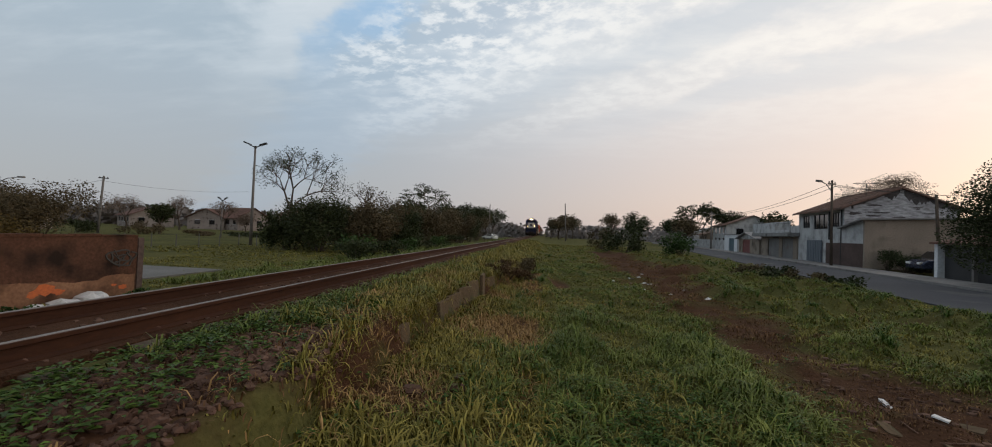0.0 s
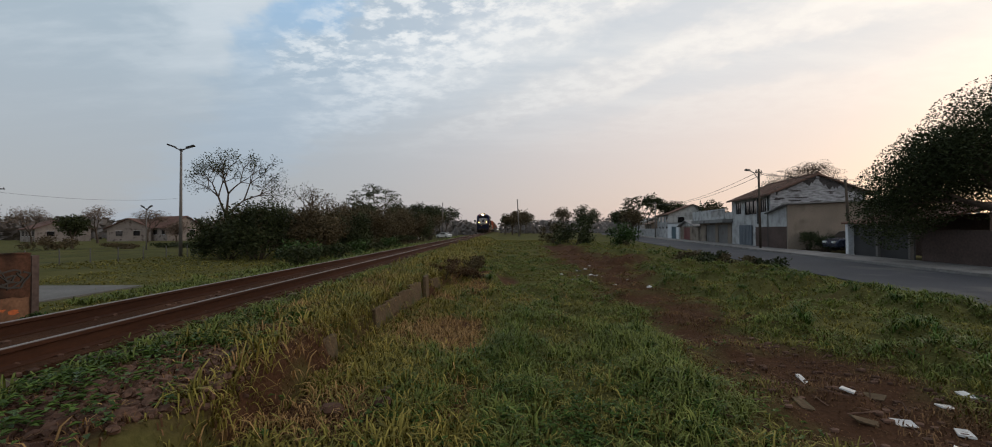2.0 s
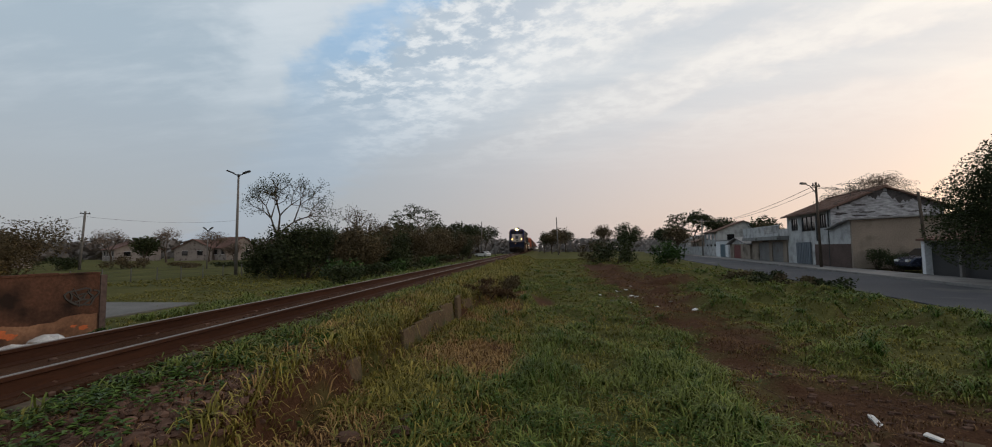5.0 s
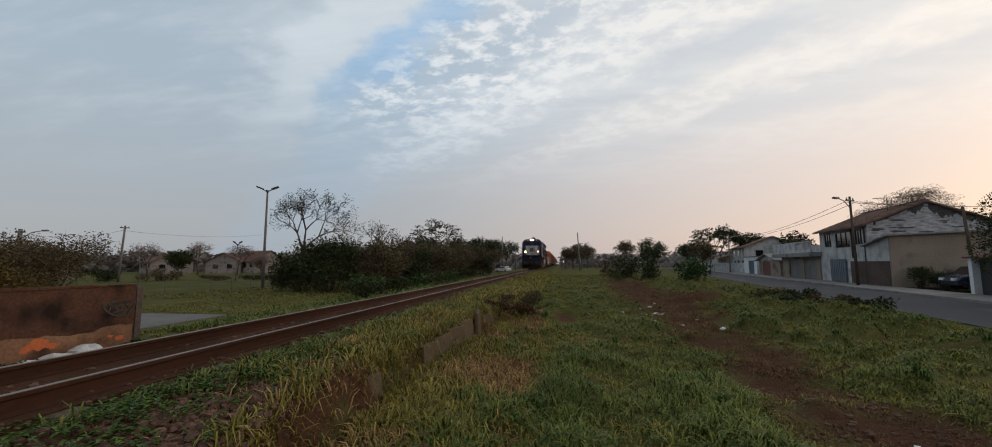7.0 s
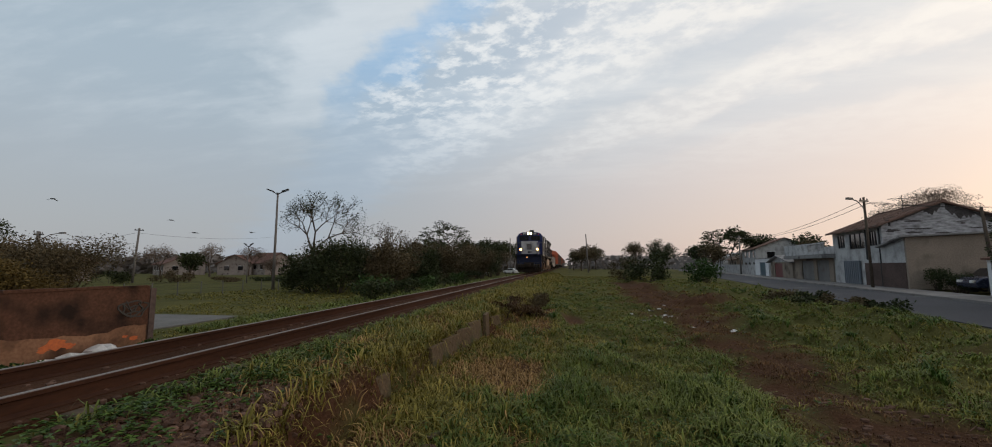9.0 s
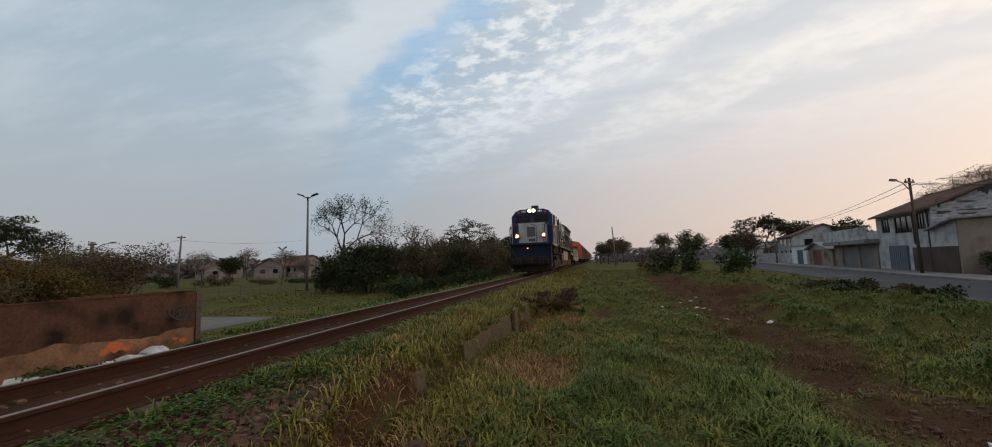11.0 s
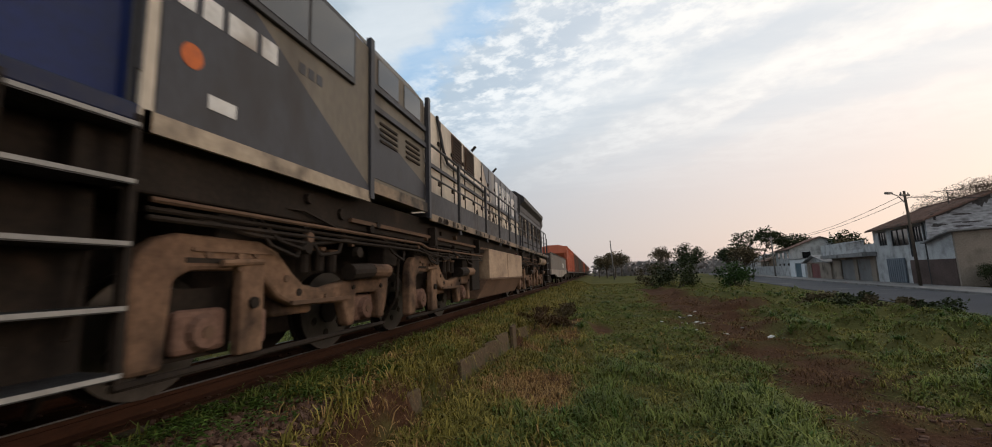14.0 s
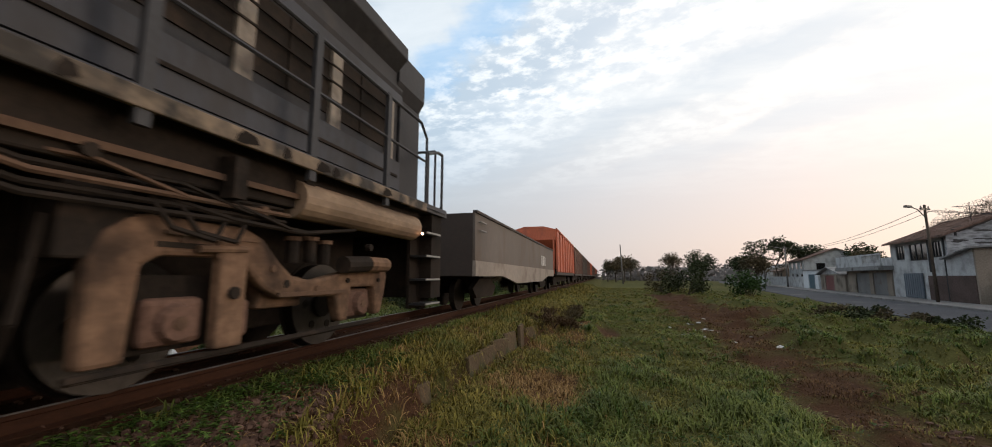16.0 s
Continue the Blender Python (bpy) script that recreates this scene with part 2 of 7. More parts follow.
WIRE = mat("black_cable", (0.02, 0.02, 0.02), (0.03, 0.03, 0.03), 0.7, bump=0)
PLASTER = mat("stained_white_plaster", (0.36, 0.36, 0.37), (0.48, 0.48, 0.48), 0.9, big=0.5, fine=14, stain=(0.16, 0.155, 0.15), stain_at=(0.45, 0.8), stain_scale=1.3, spec=0.15)
MOULD = mat("mould_streaked_plaster", (0.34, 0.34, 0.36), (0.50, 0.50, 0.52), 0.95, big=0.7, fine=10, stain=(0.10, 0.095, 0.095), stain_at=(0.38, 0.78), stain_scale=4.5, stretch=(0.5, 0.5, 1.3), spec=0.12)
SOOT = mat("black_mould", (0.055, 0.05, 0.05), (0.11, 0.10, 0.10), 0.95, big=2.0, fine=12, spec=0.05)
TAN = mat("tan_rendered_wall", (0.20, 0.165, 0.135), (0.29, 0.24, 0.195), 0.95, big=0.5, fine=14, stain=(0.09, 0.075, 0.06), stain_at=(0.52, 0.72), stain_scale=0.6, spec=0.1)
ROOFTILE = mat("clay_roof", (0.12, 0.075, 0.06), (0.19, 0.12, 0.095), 0.9, big=0.6, fine=9, stain=(0.05, 0.045, 0.04), bump=0.5, bump_d=0.03, spec=0.1)
DIMWALL = mat("dim_far_plaster", (0.19, 0.165, 0.15), (0.28, 0.245, 0.225), 0.9, big=0.5, fine=8, stain=(0.07, 0.055, 0.05), spec=0.08)
DIMROOF = mat("dim_far_roof", (0.095, 0.052, 0.042), (0.14, 0.08, 0.064), 0.9, big=0.6, fine=6, spec=0.08)
FIBRO = mat("fibre_cement_roof", (0.17, 0.165, 0.165), (0.25, 0.245, 0.24), 0.9, big=0.6, fine=9, stain=(0.08, 0.075, 0.07), spec=0.1)
GREYPAINT = mat("grey_blue_gate", (0.10, 0.12, 0.145), (0.14, 0.16, 0.185), 0.6, 0.2, fine=18, bump=0.15)
SHUTTER = mat("roller_shutter", (0.12, 0.12, 0.125), (0.18, 0.178, 0.176), 0.6, 0.3, fine=18, bump=0.15, stain=(0.12, 0.10, 0.09))
REDDOOR = mat("dark_red_door", (0.10, 0.018, 0.018), (0.15, 0.03, 0.028), 0.5, fine=12, bump=0.1)
BLUEDOOR = mat("teal_door", (0.03, 0.07, 0.095), (0.05, 0.10, 0.13), 0.5, fine=12, bump=0.1)
BRICKDARK = mat("dark_brick_wall", (0.075, 0.055, 0.05), (0.125, 0.09, 0.08), 0.95, fine=10, bump=0.5, spec=0.06)
WINDOW = glass("dark_window_glass", (0.012, 0.013, 0.015))
CARPAINT = mat("dark_blue_car_paint", (0.012, 0.018, 0.04), (0.02, 0.028, 0.055), 0.25, 0.4, bump=0)
WHITECAR = mat("white_car_paint", (0.68, 0.68, 0.68), (0.75, 0.75, 0.75), 0.3, bump=0)
RUBBER = mat("rubber", (0.015, 0.015, 0.015), (0.025, 0.025, 0.025), 0.85, bump=0.1)
# train
BLUE = mat("navy_locomotive_paint", (0.005, 0.012, 0.065), (0.009, 0.021, 0.105), 0.38, 0.1, big=0.8, fine=12, bump=0.08, stain=(0.012, 0.014, 0.03), stain_at=(0.55, 0.75), spec=0.35)
PILOT = mat("grimy_pilot_paint", (0.003, 0.0065, 0.027), (0.006, 0.012, 0.045), 0.55, 0.1, big=1.0, fine=12, bump=0.2, stain=(0.014, 0.011, 0.010), stain_at=(0.5, 0.66), stain_scale=1.0, spec=0.3)
SILVER = mat("dirty_silver_paint", (0.42, 0.365, 0.295), (0.58, 0.51, 0.42), 0.55, 0.05, big=0.5, fine=14, bump=0.12, stain=(0.17, 0.13, 0.10), stain_at=(0.5, 0.72), stain_scale=0.8, stretch=(1, 1, 0.45), spec=0.25)
NOSE = mat("nose_silver_paint", (0.30, 0.305, 0.32), (0.40, 0.405, 0.42), 0.45, 0.05, big=1.0, fine=14, bump=0.08, stain=(0.2, 0.19, 0.18), stain_at=(0.5, 0.8))
GREY = mat("slate_grey_paint", (0.034, 0.035, 0.042), (0.056, 0.058, 0.068), 0.5, 0.05, big=0.6, fine=14, bump=0.12, stain=(0.028, 0.023, 0.020), stain_at=(0.5, 0.72), stretch=(1, 1, 0.5), spec=0.2)
DKGREY = mat("sooty_radiator_paint", (0.025, 0.024, 0.026), (0.050, 0.048, 0.050), 0.6, 0.1, big=0.7, fine=14, bump=0.2, stain=(0.07, 0.06, 0.052), stain_at=(0.62, 0.85), spec=0.2)
TRUCK = mat("dusty_bogie_frame", (0.12, 0.070, 0.045), (0.235, 0.145, 0.092), 0.92, big=1.3, fine=18, bump=0.4, stain=(0.045, 0.03, 0.022), stain_at=(0.45, 0.66), stain_scale=2.2, spec=0.15)
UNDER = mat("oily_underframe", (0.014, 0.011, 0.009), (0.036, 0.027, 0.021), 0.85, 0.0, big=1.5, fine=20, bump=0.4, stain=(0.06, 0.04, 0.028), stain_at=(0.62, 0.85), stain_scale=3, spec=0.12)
TANKM = mat("dusty_fuel_tank", (0.28, 0.19, 0.12), (0.42, 0.305, 0.21), 0.85, big=0.6, fine=16, bump=0.15, stain=(0.125, 0.082, 0.052), stain_at=(0.45, 0.70), stain_scale=1.4, stretch=(1, 0.5, 1))
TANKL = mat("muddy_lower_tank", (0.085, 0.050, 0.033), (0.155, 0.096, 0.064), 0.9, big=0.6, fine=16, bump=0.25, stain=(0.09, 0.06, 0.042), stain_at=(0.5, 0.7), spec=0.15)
SILL = mat("dirty_cream_sill", (0.10, 0.072, 0.048), (0.27, 0.20, 0.135), 0.8, big=1.2, fine=14, bump=0.15, stain=(0.035, 0.028, 0.022), stain_at=(0.46, 0.58), stain_scale=2.6)
WHEEL = mat("wheel_steel", (0.014, 0.011, 0.009), (0.03, 0.023, 0.018), 0.6, 0.4, fine=18, bump=0.2, spec=0.15)
TREAD = mat("bright_wheel_rim", (0.05, 0.043, 0.038), (0.09, 0.078, 0.068), 0.45, 0.5, fine=18, bump=0.05)
GRILLE = mat("brown_air_grille", (0.075, 0.042, 0.028), (0.11, 0.06, 0.04), 0.8, fine=18, bump=0.2)
RAILBAR = mat("handrail_paint", (0.03, 0.03, 0.033), (0.05, 0.05, 0.054), 0.6, 0.0, fine=18, bump=0.05, spec=0.25)
WHITEBAR = mat("white_marking", (0.52, 0.51, 0.49), (0.62, 0.61, 0.59), 0.6, fine=14, bump=0.05, stain=(0.3, 0.26, 0.22))
STEPW = mat("white_step_edge", (0.20, 0.19, 0.18), (0.32, 0.31, 0.29), 0.6, bump=0.05)
WAG_G = mat("grey_beige_wagon", (0.10, 0.082, 0.07), (0.15, 0.125, 0.108), 0.8, big=0.5, fine=12, bump=0.2, stain=(0.11, 0.08, 0.06), stain_at=(0.5, 0.7), stretch=(1, 1, 0.4))
WAG_L = mat("pale_wagon_side", (0.22, 0.185, 0.155), (0.30, 0.255, 0.215), 0.8, big=0.5, fine=12, bump=0.2, stain=(0.15, 0.115, 0.09), stain_at=(0.5, 0.7))
WAG_D = mat("dark_wagon_end", (0.035, 0.026, 0.022), (0.06, 0.045, 0.038), 0.85, big=0.6, fine=12, bump=0.2)
WAG_O = mat("orange_wagon_paint", (0.42, 0.095, 0.045), (0.52, 0.135, 0.065), 0.65, big=0.5, fine=12, bump=0.15, stain=(0.26, 0.08, 0.05), stain_at=(0.5, 0.72), stretch=(1, 1, 0.4))
WAG_B = mat("brown_wagon_paint", (0.14, 0.075, 0.055), (0.20, 0.11, 0.08), 0.75, big=0.5, fine=12, bump=0.15, stain=(0.08, 0.05, 0.04))
LAMP_W = glow("lit_headlamp", (1.0, 0.60, 0.22), 80.0)
LAMP_D = glow("lit_ditch_lamp", (1.0, 0.50, 0.14), 45.0)
LAMP_S = glow("dim_marker_lamp", (1.0, 0.4, 0.10), 2.5)
LAMP_R = mat("red_marker_lens", (0.75, 0.05, 0.06), (0.85, 0.09, 0.09), 0.3, bump=0, emit=0.2)
TAIL = glow("small_tail_lamp", (1.0, 0.5, 0.3), 10.0)


# ---- mesh helpers ----
class MB:
    """Collects vertices and faces of one mesh."""

    def __init__(self):
        self.v, self.f = [], []

    def add(self, vs, fs):
        k = len(self.v)
        self.v += [tuple(p) for p in vs]
        self.f += [tuple(i + k for i in g) for g in fs]
        return self

    def box(self, x0, x1, y0, y1, z0, z1):
        return self.add([(x0, y0, z0), (x1, y0, z0), (x1, y1, z0), (x0, y1, z0), (x0, y0, z1), (x1, y0, z1), (x1, y1, z1), (x0, y1, z1)],
                        [(3, 2, 1, 0), (4, 5, 6, 7), (0, 1, 5, 4), (1, 2, 6, 5), (2, 3, 7, 6), (3, 0, 4, 7)])

    def prism_y(self, pts, y0, y1):
        """pts: (x, z) counter-clockwise seen from -y."""
        n = len(pts)
        return self.add([(x, y0, z) for x, z in pts] + [(x, y1, z) for x, z in pts],
                        [tuple(range(n)), tuple(range(2 * n - 1, n - 1, -1))] + [((i + 1) % n, i, n + i, n + (i + 1) % n) for i in range(n)])

    def prism_x(self, pts, x0, x1):
        """pts: (y, z)."""
        n = len(pts)
        return self.add([(x0, y, z) for y, z in pts] + [(x1, y, z) for y, z in pts],
                        [tuple(range(n - 1, -1, -1)), tuple(range(n, 2 * n))] + [(i, (i + 1) % n, n + (i + 1) % n, n + i) for i in range(n)])

    def cyl(self, p, q, r0, r1=None, n=8, caps=True):
        p, q = Vector(p), Vector(q)
        r1 = r0 if r1 is None else r1
        d = (q - p).normalized()
        a = d.orthogonal().normalized()
        b = d.cross(a)
        ring = [(math.cos(2 * math.pi * i / n), math.sin(2 * math.pi * i / n)) for i in range(n)]
        vs = [p + (a * c + b * s) * r0 for c, s in ring] + [q + (a * c + b * s) * r1 for c, s in ring]
        fs = [(i, (i + 1) % n, n + (i + 1) % n, n + i) for i in range(n)]
        if caps:
            fs += [tuple(range(n - 1, -1, -1)), tuple(range(n, 2 * n))]
        return self.add(vs, fs)

    def tube(self, pts, r, n=6):
        for p, q in zip(pts, pts[1:]):
            self.cyl(p, q, r, n=n)
        return self

    def ball(self, c, rx, ry, rz, n=8, m=5):
        vs = [(c[0], c[1], c[2] - rz)]
        for j in range(1, m):
            th = math.pi * j / m
            vs += [(c[0] + rx * math.sin(th) * math.cos(2 * math.pi * i / n), c[1] + ry * math.sin(th) * math.sin(2 * math.pi * i / n), c[2] - rz * math.cos(th)) for i in range(n)]
        vs.append((c[0], c[1], c[2] + rz))
        fs = [(0, 1 + (i + 1) % n, 1 + i) for i in range(n)]
        for j in range(m - 2):
            fs += [(1 + j * n + i, 1 + j * n + (i + 1) % n, 1 + (j + 1) * n + (i + 1) % n, 1 + (j + 1) * n + i) for i in range(n)]
        k = 1 + (m - 2) * n
        fs += [(k + i, k + (i + 1) % n, len(vs) - 1) for i in range(n)]
        return self.add(vs, fs)


def part(name, mb, material, parent=None, label="", bevel=0.0, smooth=False, at=None):
    me = bpy.data.meshes.new(name)
    me.from_pydata(mb.v, [], mb.f)
    me.materials.append(material)
    if smooth:
        me.polygons.foreach_set("use_smooth", [True] * len(me.polygons))
    me.update()
    ob = new(name, me)
    if bevel:
        bv = ob.modifiers.new("edge", "BEVEL")
        bv.width, bv.segments, bv.limit_method = bevel, 2, "ANGLE"
    if parent:
        ob.parent = parent
    if at is not None:
        ob.matrix_basis = at
    if label:
        ob["label"] = label
    return ob


def thing(name, label, category, m=None, group="", kind=""):
    ob = new(name)
    ob.empty_display_size = 0.2
    if m is not None:
        ob.matrix_basis = m
    return tagged(ob, label, category, group, kind)


def solid(name, mb, material, label="", category="", group="", kind="", bevel=0.0, smooth=False, at=None):
    return tagged(part(name, mb, material, None, "", bevel, smooth, at), label, category, group, kind)


rnd = random.Random(7)

# ---- ground, road, track ----
STREET = radians(10.1)
SC, SS = math.cos(STREET), math.sin(STREET)


def street(u, v, z=0.0):
    """Along and across the street; v = 0 is the far kerb."""
    return (18 + u * SS + v * SC, u * SC - v * SS, z)


def smooth(a, b, x):
    t = min(1.0, max(0.0, (x - a) / (b - a)))
    return t * t * (3 - 2 * t)


DIRT_LINE = ((7.4, 2.0), (7.3, 5.0), (7.3, 8.0), (7.7, 12.0), (8.0, 17.0), (8.4, 24.0), (8.8, 34.0))


def dirt_x(y):
    for (x0, y0), (x1, y1) in zip(DIRT_LINE, DIRT_LINE[1:]):
        if y <= y1:
            return x0 + (x1 - x0) * (max(y, y0) - y0) / (y1 - y0)
    return DIRT_LINE[-1][0]


def bare(x, y):
    """How bare the earth is, 0 to 1."""
    b = 0.0
    if -4 < y < 40:
        w = 1.0 + 0.5 * smooth(9, 20, y) + 0.9 * noise.noise((x * 0.45, y * 0.45, 3)) + 0.5 * noise.noise((x * 1.4, y * 1.4, 8)) + 0.7 * (1 - smooth(2, 5, y))
        w = max(0.25, w)
        much = 0.95 - 0.25 * smooth(4.2, 6.5, y) * (1 - smooth(14, 19, y))
        much += 0.45 * noise.noise((x * 1.1, y * 1.1, 21))
        b = max(b, min(0.95, much) * (1 - smooth(0.15, 1.45, abs(x - dirt_x(y) - 0.35 * noise.noise((0, y * 0.5, 1))) / w)))
    for cx, cy, rx, ry in ((3.0, 6.3, 0.95, 1.0), (2.55, 3.6, 0.5, 0.55), (1.75, 4.4, 0.4, 0.5), (3.2, 10.8, 0.6, 1.2), (9.2, 20.5, 2.4, 2.8), (10.8, 9.5, 0.9, 0.6), (4.2, 13.0, 0.4, 1.0)):
        d = math.hypot((x - cx) / rx, (y - cy) / ry)
        b = max(b, 0.85 * (1 - smooth(0.45, 1.25, d)))
    e = edge(y)
    if 5.2 < y < 13 and e < x < e + 0.3:
        b = max(b, 0.55 * smooth(e, e + 0.05, x) * (1 - smooth(e + 0.12, e + 0.3, x)) * smooth(5.2, 5.8, y) * (1 - smooth(11.5, 13, y)))
    if 0.9 < x < 2.2 and y < 4.2:
        b = max(b, 0.8 * smooth(0.9, 1.2, x) * (1 - smooth(1.85, 2.2, x)) * (1 - smooth(3.6, 4.2, y)) * smooth(-0.5, 1.2, y))
    if 1.15 < x < 3.7 and y < 14:
        b = max(b, 0.85 * smooth(0.05, 0.38, noise.noise((x * 1.25, y * 0.95, 17)) + 0.35 * noise.noise((x * 3.1, y * 3.1, 12))))
    return b


EDGE_LINE = ((0.0, 2.0), (4.5, 2.06), (6.5, 2.08), (8.5, 2.26), (10.0, 2.45), (11.5, 2.65), (14.0, 2.9), (18.0, 3.0), (30.0, 3.0))


def edge(y):
    """Where the bank breaks off towards the field."""
    y = max(y, EDGE_LINE[0][0])
    for (y0, x0), (y1, x1) in zip(EDGE_LINE, EDGE_LINE[1:]):
        if y <= y1:
            return x0 + (x1 - x0) * (y - y0) / (y1 - y0)
    return EDGE_LINE[-1][1]


def mound(x, y):
    """Hummocks of the rough turf, about -1 to 1."""
    return noise.noise((x * 0.95, y * 0.8, 31.0)) + 0.45 * noise.noise((x * 2.2, y * 1.9, 37.0))


def hz(x, y):
    n1 = noise.noise((x * 0.55, y * 0.55, 0.0))
    n2 = noise.noise((x * 2.3, y * 2.3, 5.0))
    if x < -1.25:
        z = -0.26 + (-1.4 + 0.26) * smooth(-1.25, -4.6, x)
        return z + (0.05 * n1 + 0.02 * n2) * smooth(-1.5, -3, x)
    if x < 0.72:
        return -0.20 + 0.015 * n2
    near = 1 - smooth(15, 24, y)
    e = edge(y) + 0.10 * noise.noise((3.0, y * 1.1, 7.0)) + 0.05 * noise.noise((3.0, y * 3.7, 9.0))
    top = -0.20 - 0.03 * smooth(1.2, e, x) + 0.05 * smooth(0.9, 1.5, x) * (n2 + 0.8 * n1)
    foot = -0.64 - 0.13 * smooth(e + 0.3, e + 2.0, x)
    bank = top + (foot - top) * smooth(e - 0.04, e + 0.16 + 0.1 * smooth(9, 12, y), x)
    slope = -0.2 + (-0.74 + 0.2) * smooth(1.3, 4.8, x)
    z = near * bank + (1 - near) * slope
    out = smooth(2.5, 4.0, x)
    z += (0.04 * n1 + 0.03 * n2) * (0.3 + 0.7 * out)
    z += (0.24 * smooth(-0.05, 0.5, mound(x, y)) - 0.07 + 0.05 * n2) * (0.2 + 0.8 * out) * (0.55 + 0.75 * smooth(8.0, 9.4, x)) * smooth(1.6, 2.6, x)
    z -= 0.07 * bare(x, y) * out
    z += 0.14 * math.exp(-((x - 10.6) / 1.9) ** 2) * smooth(0, 6, y) * (1 - smooth(26, 40, y)) * (0.6 + 0.8 * n1)
    v = (x - 18) * SC - y * SS
    if v > -8:
        z += (-0.94 - z) * smooth(-7, -4.9, v)
    z += (-0.78 - z) * smooth(28, 60, y) * out if v < -6 else 0
    return z


def spaced(marks):
    vals = []
    for a, b, step in marks:
        vals += list(np.arange(a, b, step))
    return vals + [marks[-1][1]]


def build_ground():
    xs = spaced([(-900, -200, 100), (-200, -40, 20), (-40, -6, 2.0), (-6, 0.6, 0.35), (0.6, 1.8, 0.1), (1.8, 3.3, 0.05), (3.3, 5.0, 0.1), (5, 12, 0.16), (12, 30, 0.5), (30, 80, 5), (80, 240, 20), (240, 900, 110)])
    ys = spaced([(-300, -40, 26), (-40, -4, 3), (-4, 0.5, 0.4), (0.5, 8, 0.1), (8, 20, 0.2), (20, 45, 0.6), (45, 120, 4), (120, 300, 20), (300, 1800, 150)])
    vs = [(x, y, hz(x, y)) for y in ys for x in xs]
    w = len(xs)
    fs = [(j * w + i, j * w + i + 1, (j + 1) * w + i + 1, (j + 1) * w + i) for j in range(len(ys) - 1) for i in range(w - 1)]
    me = bpy.data.meshes.new("ground")
    me.from_pydata(vs, [], fs)
    me.polygons.foreach_set("use_smooth", [True] * len(fs))
    at = me.attributes.new("bare", "FLOAT", "POINT")
    at.data.foreach_set("value", [bare(x, y) if x > 1 else 0.0 for y in ys for x in xs])
    me.materials.append(GROUND)
    tagged(new("ground", me), "uneven green turf with worn brown earth", "ground", kind="structure")


def strip(name, u0, u1, v0, v1, z0, z1, material, label, step=6.0, kind="structure"):
    mb = MB()
    n = max(1, int((u1 - u0) / step))
    for i in range(n):
        a, b = u0 + (u1 - u0) * i / n, u0 + (u1 - u0) * (i + 1) / n
        p = [street(a, v0), street(a, v1), street(b, v1), street(b, v0)]
        mb.add([(q[0], q[1], z0) for q in p] + [(q[0], q[1], z1) for q in p],
               [(3, 2, 1, 0), (4, 5, 6, 7), (0, 1, 5, 4), (1, 2, 6, 5), (2, 3, 7, 6), (3, 0, 4, 7)])
    return solid(name, mb, material, label, name, kind=kind)


def rail_profile(x):
    h = ((-0.065, -0.15), (0.065, -0.15), (0.065, -0.138), (0.012, -0.122), (0.010, -0.045), (0.034, -0.034), (0.034, -0.006),
         (-0.034, -0.006), (-0.034, -0.034), (-0.010, -0.045), (-0.012, -0.122), (-0.065, -0.138))
    return [(x + a, z) for a, z in h]


build_ground()
strip("road", -120, 320, -4.95, 0.0, -1.0, -0.90, ASPHALT, "grey worn asphalt street")
strip("kerb", -120, 320, 0.0, 0.14, -1.0, -0.79, PAVE, "low worn concrete kerb")
strip("pavement", -120, 320, 0.14, 2.7, -1.0, -0.80, PAVE, "pale stained concrete pavement")
bed = MB().box(-1.25, 0.70, -30, 330, -0.4, -0.146)
solid("track_bed", bed, BED, "dark brown earth and ballast bed under the rails", "track bed", kind="structure")
for x in (-0.5, 0.5):
    r = thing("rail", "rusty steel rail with a polished running surface", "rail", group="rails of the track")
    part("web_and_foot", MB().prism_y(rail_profile(x), -40, 330), RUST, r)
    part("rail_head", MB().prism_y([(x - 0.016, -0.006), (x + 0.016, -0.006), (x + 0.012, 0.0), (x - 0.012, 0.0)], -40, 330), STEEL, r, "worn bright steel running surface")


def sleepers():
    mb = MB().box(-1.0, 1.02, -0.11, 0.11, -0.33, -0.153)
    first = solid("sleeper", mb, SLEEPER, "weathered grey-brown sleeper half buried in dirt", "sleeper", "sleepers under the rails", bevel=0.012)
    first.matrix_basis = pose(0, -5.2, 0)
    for i in range(1, 90):
        copy_thing(first, pose(rnd.uniform(-0.03, 0.06), -5.2 + i * 0.62, rnd.uniform(-0.012, 0.003), 0, 0, rnd.uniform(-1.5, 1.5)))


sleepers()


def slabs():
    """Broken concrete edging along the bank."""
    for y, w, h, lean, turn in ((3.95, 0.52, 0.30, -24, 10), (4.55, 0.42, 0.34, -12, -7), (6.35, 0.50, 0.34, -6, 3), (6.92, 0.55, 0.36, -9, -4), (7.55, 0.58, 0.40, -4, -9), (8.20, 0.58, 0.44, -12, -3), (8.85, 0.34, 0.52, -3, 6), (9.45, 0.5, 0.40, -10, -12)):
        top = [(w * (0.5 - k / 6), h * rnd.uniform(0.95, 1.0)) for k in range(7)]
        mb = MB().prism_x([(-w / 2, -0.12), (w / 2, -0.12)] + top, -0.035, 0.035)
        solid("concrete_slab", mb, CONC, "mossy old concrete edging slab in the grassy bank", "slab", "edging slabs of the bank", bevel=0.014,
              at=pose(edge(y) + (0.07 if y < 6 else 0.11), y, -0.66, 0, lean * 0.6, turn - 6))


slabs()


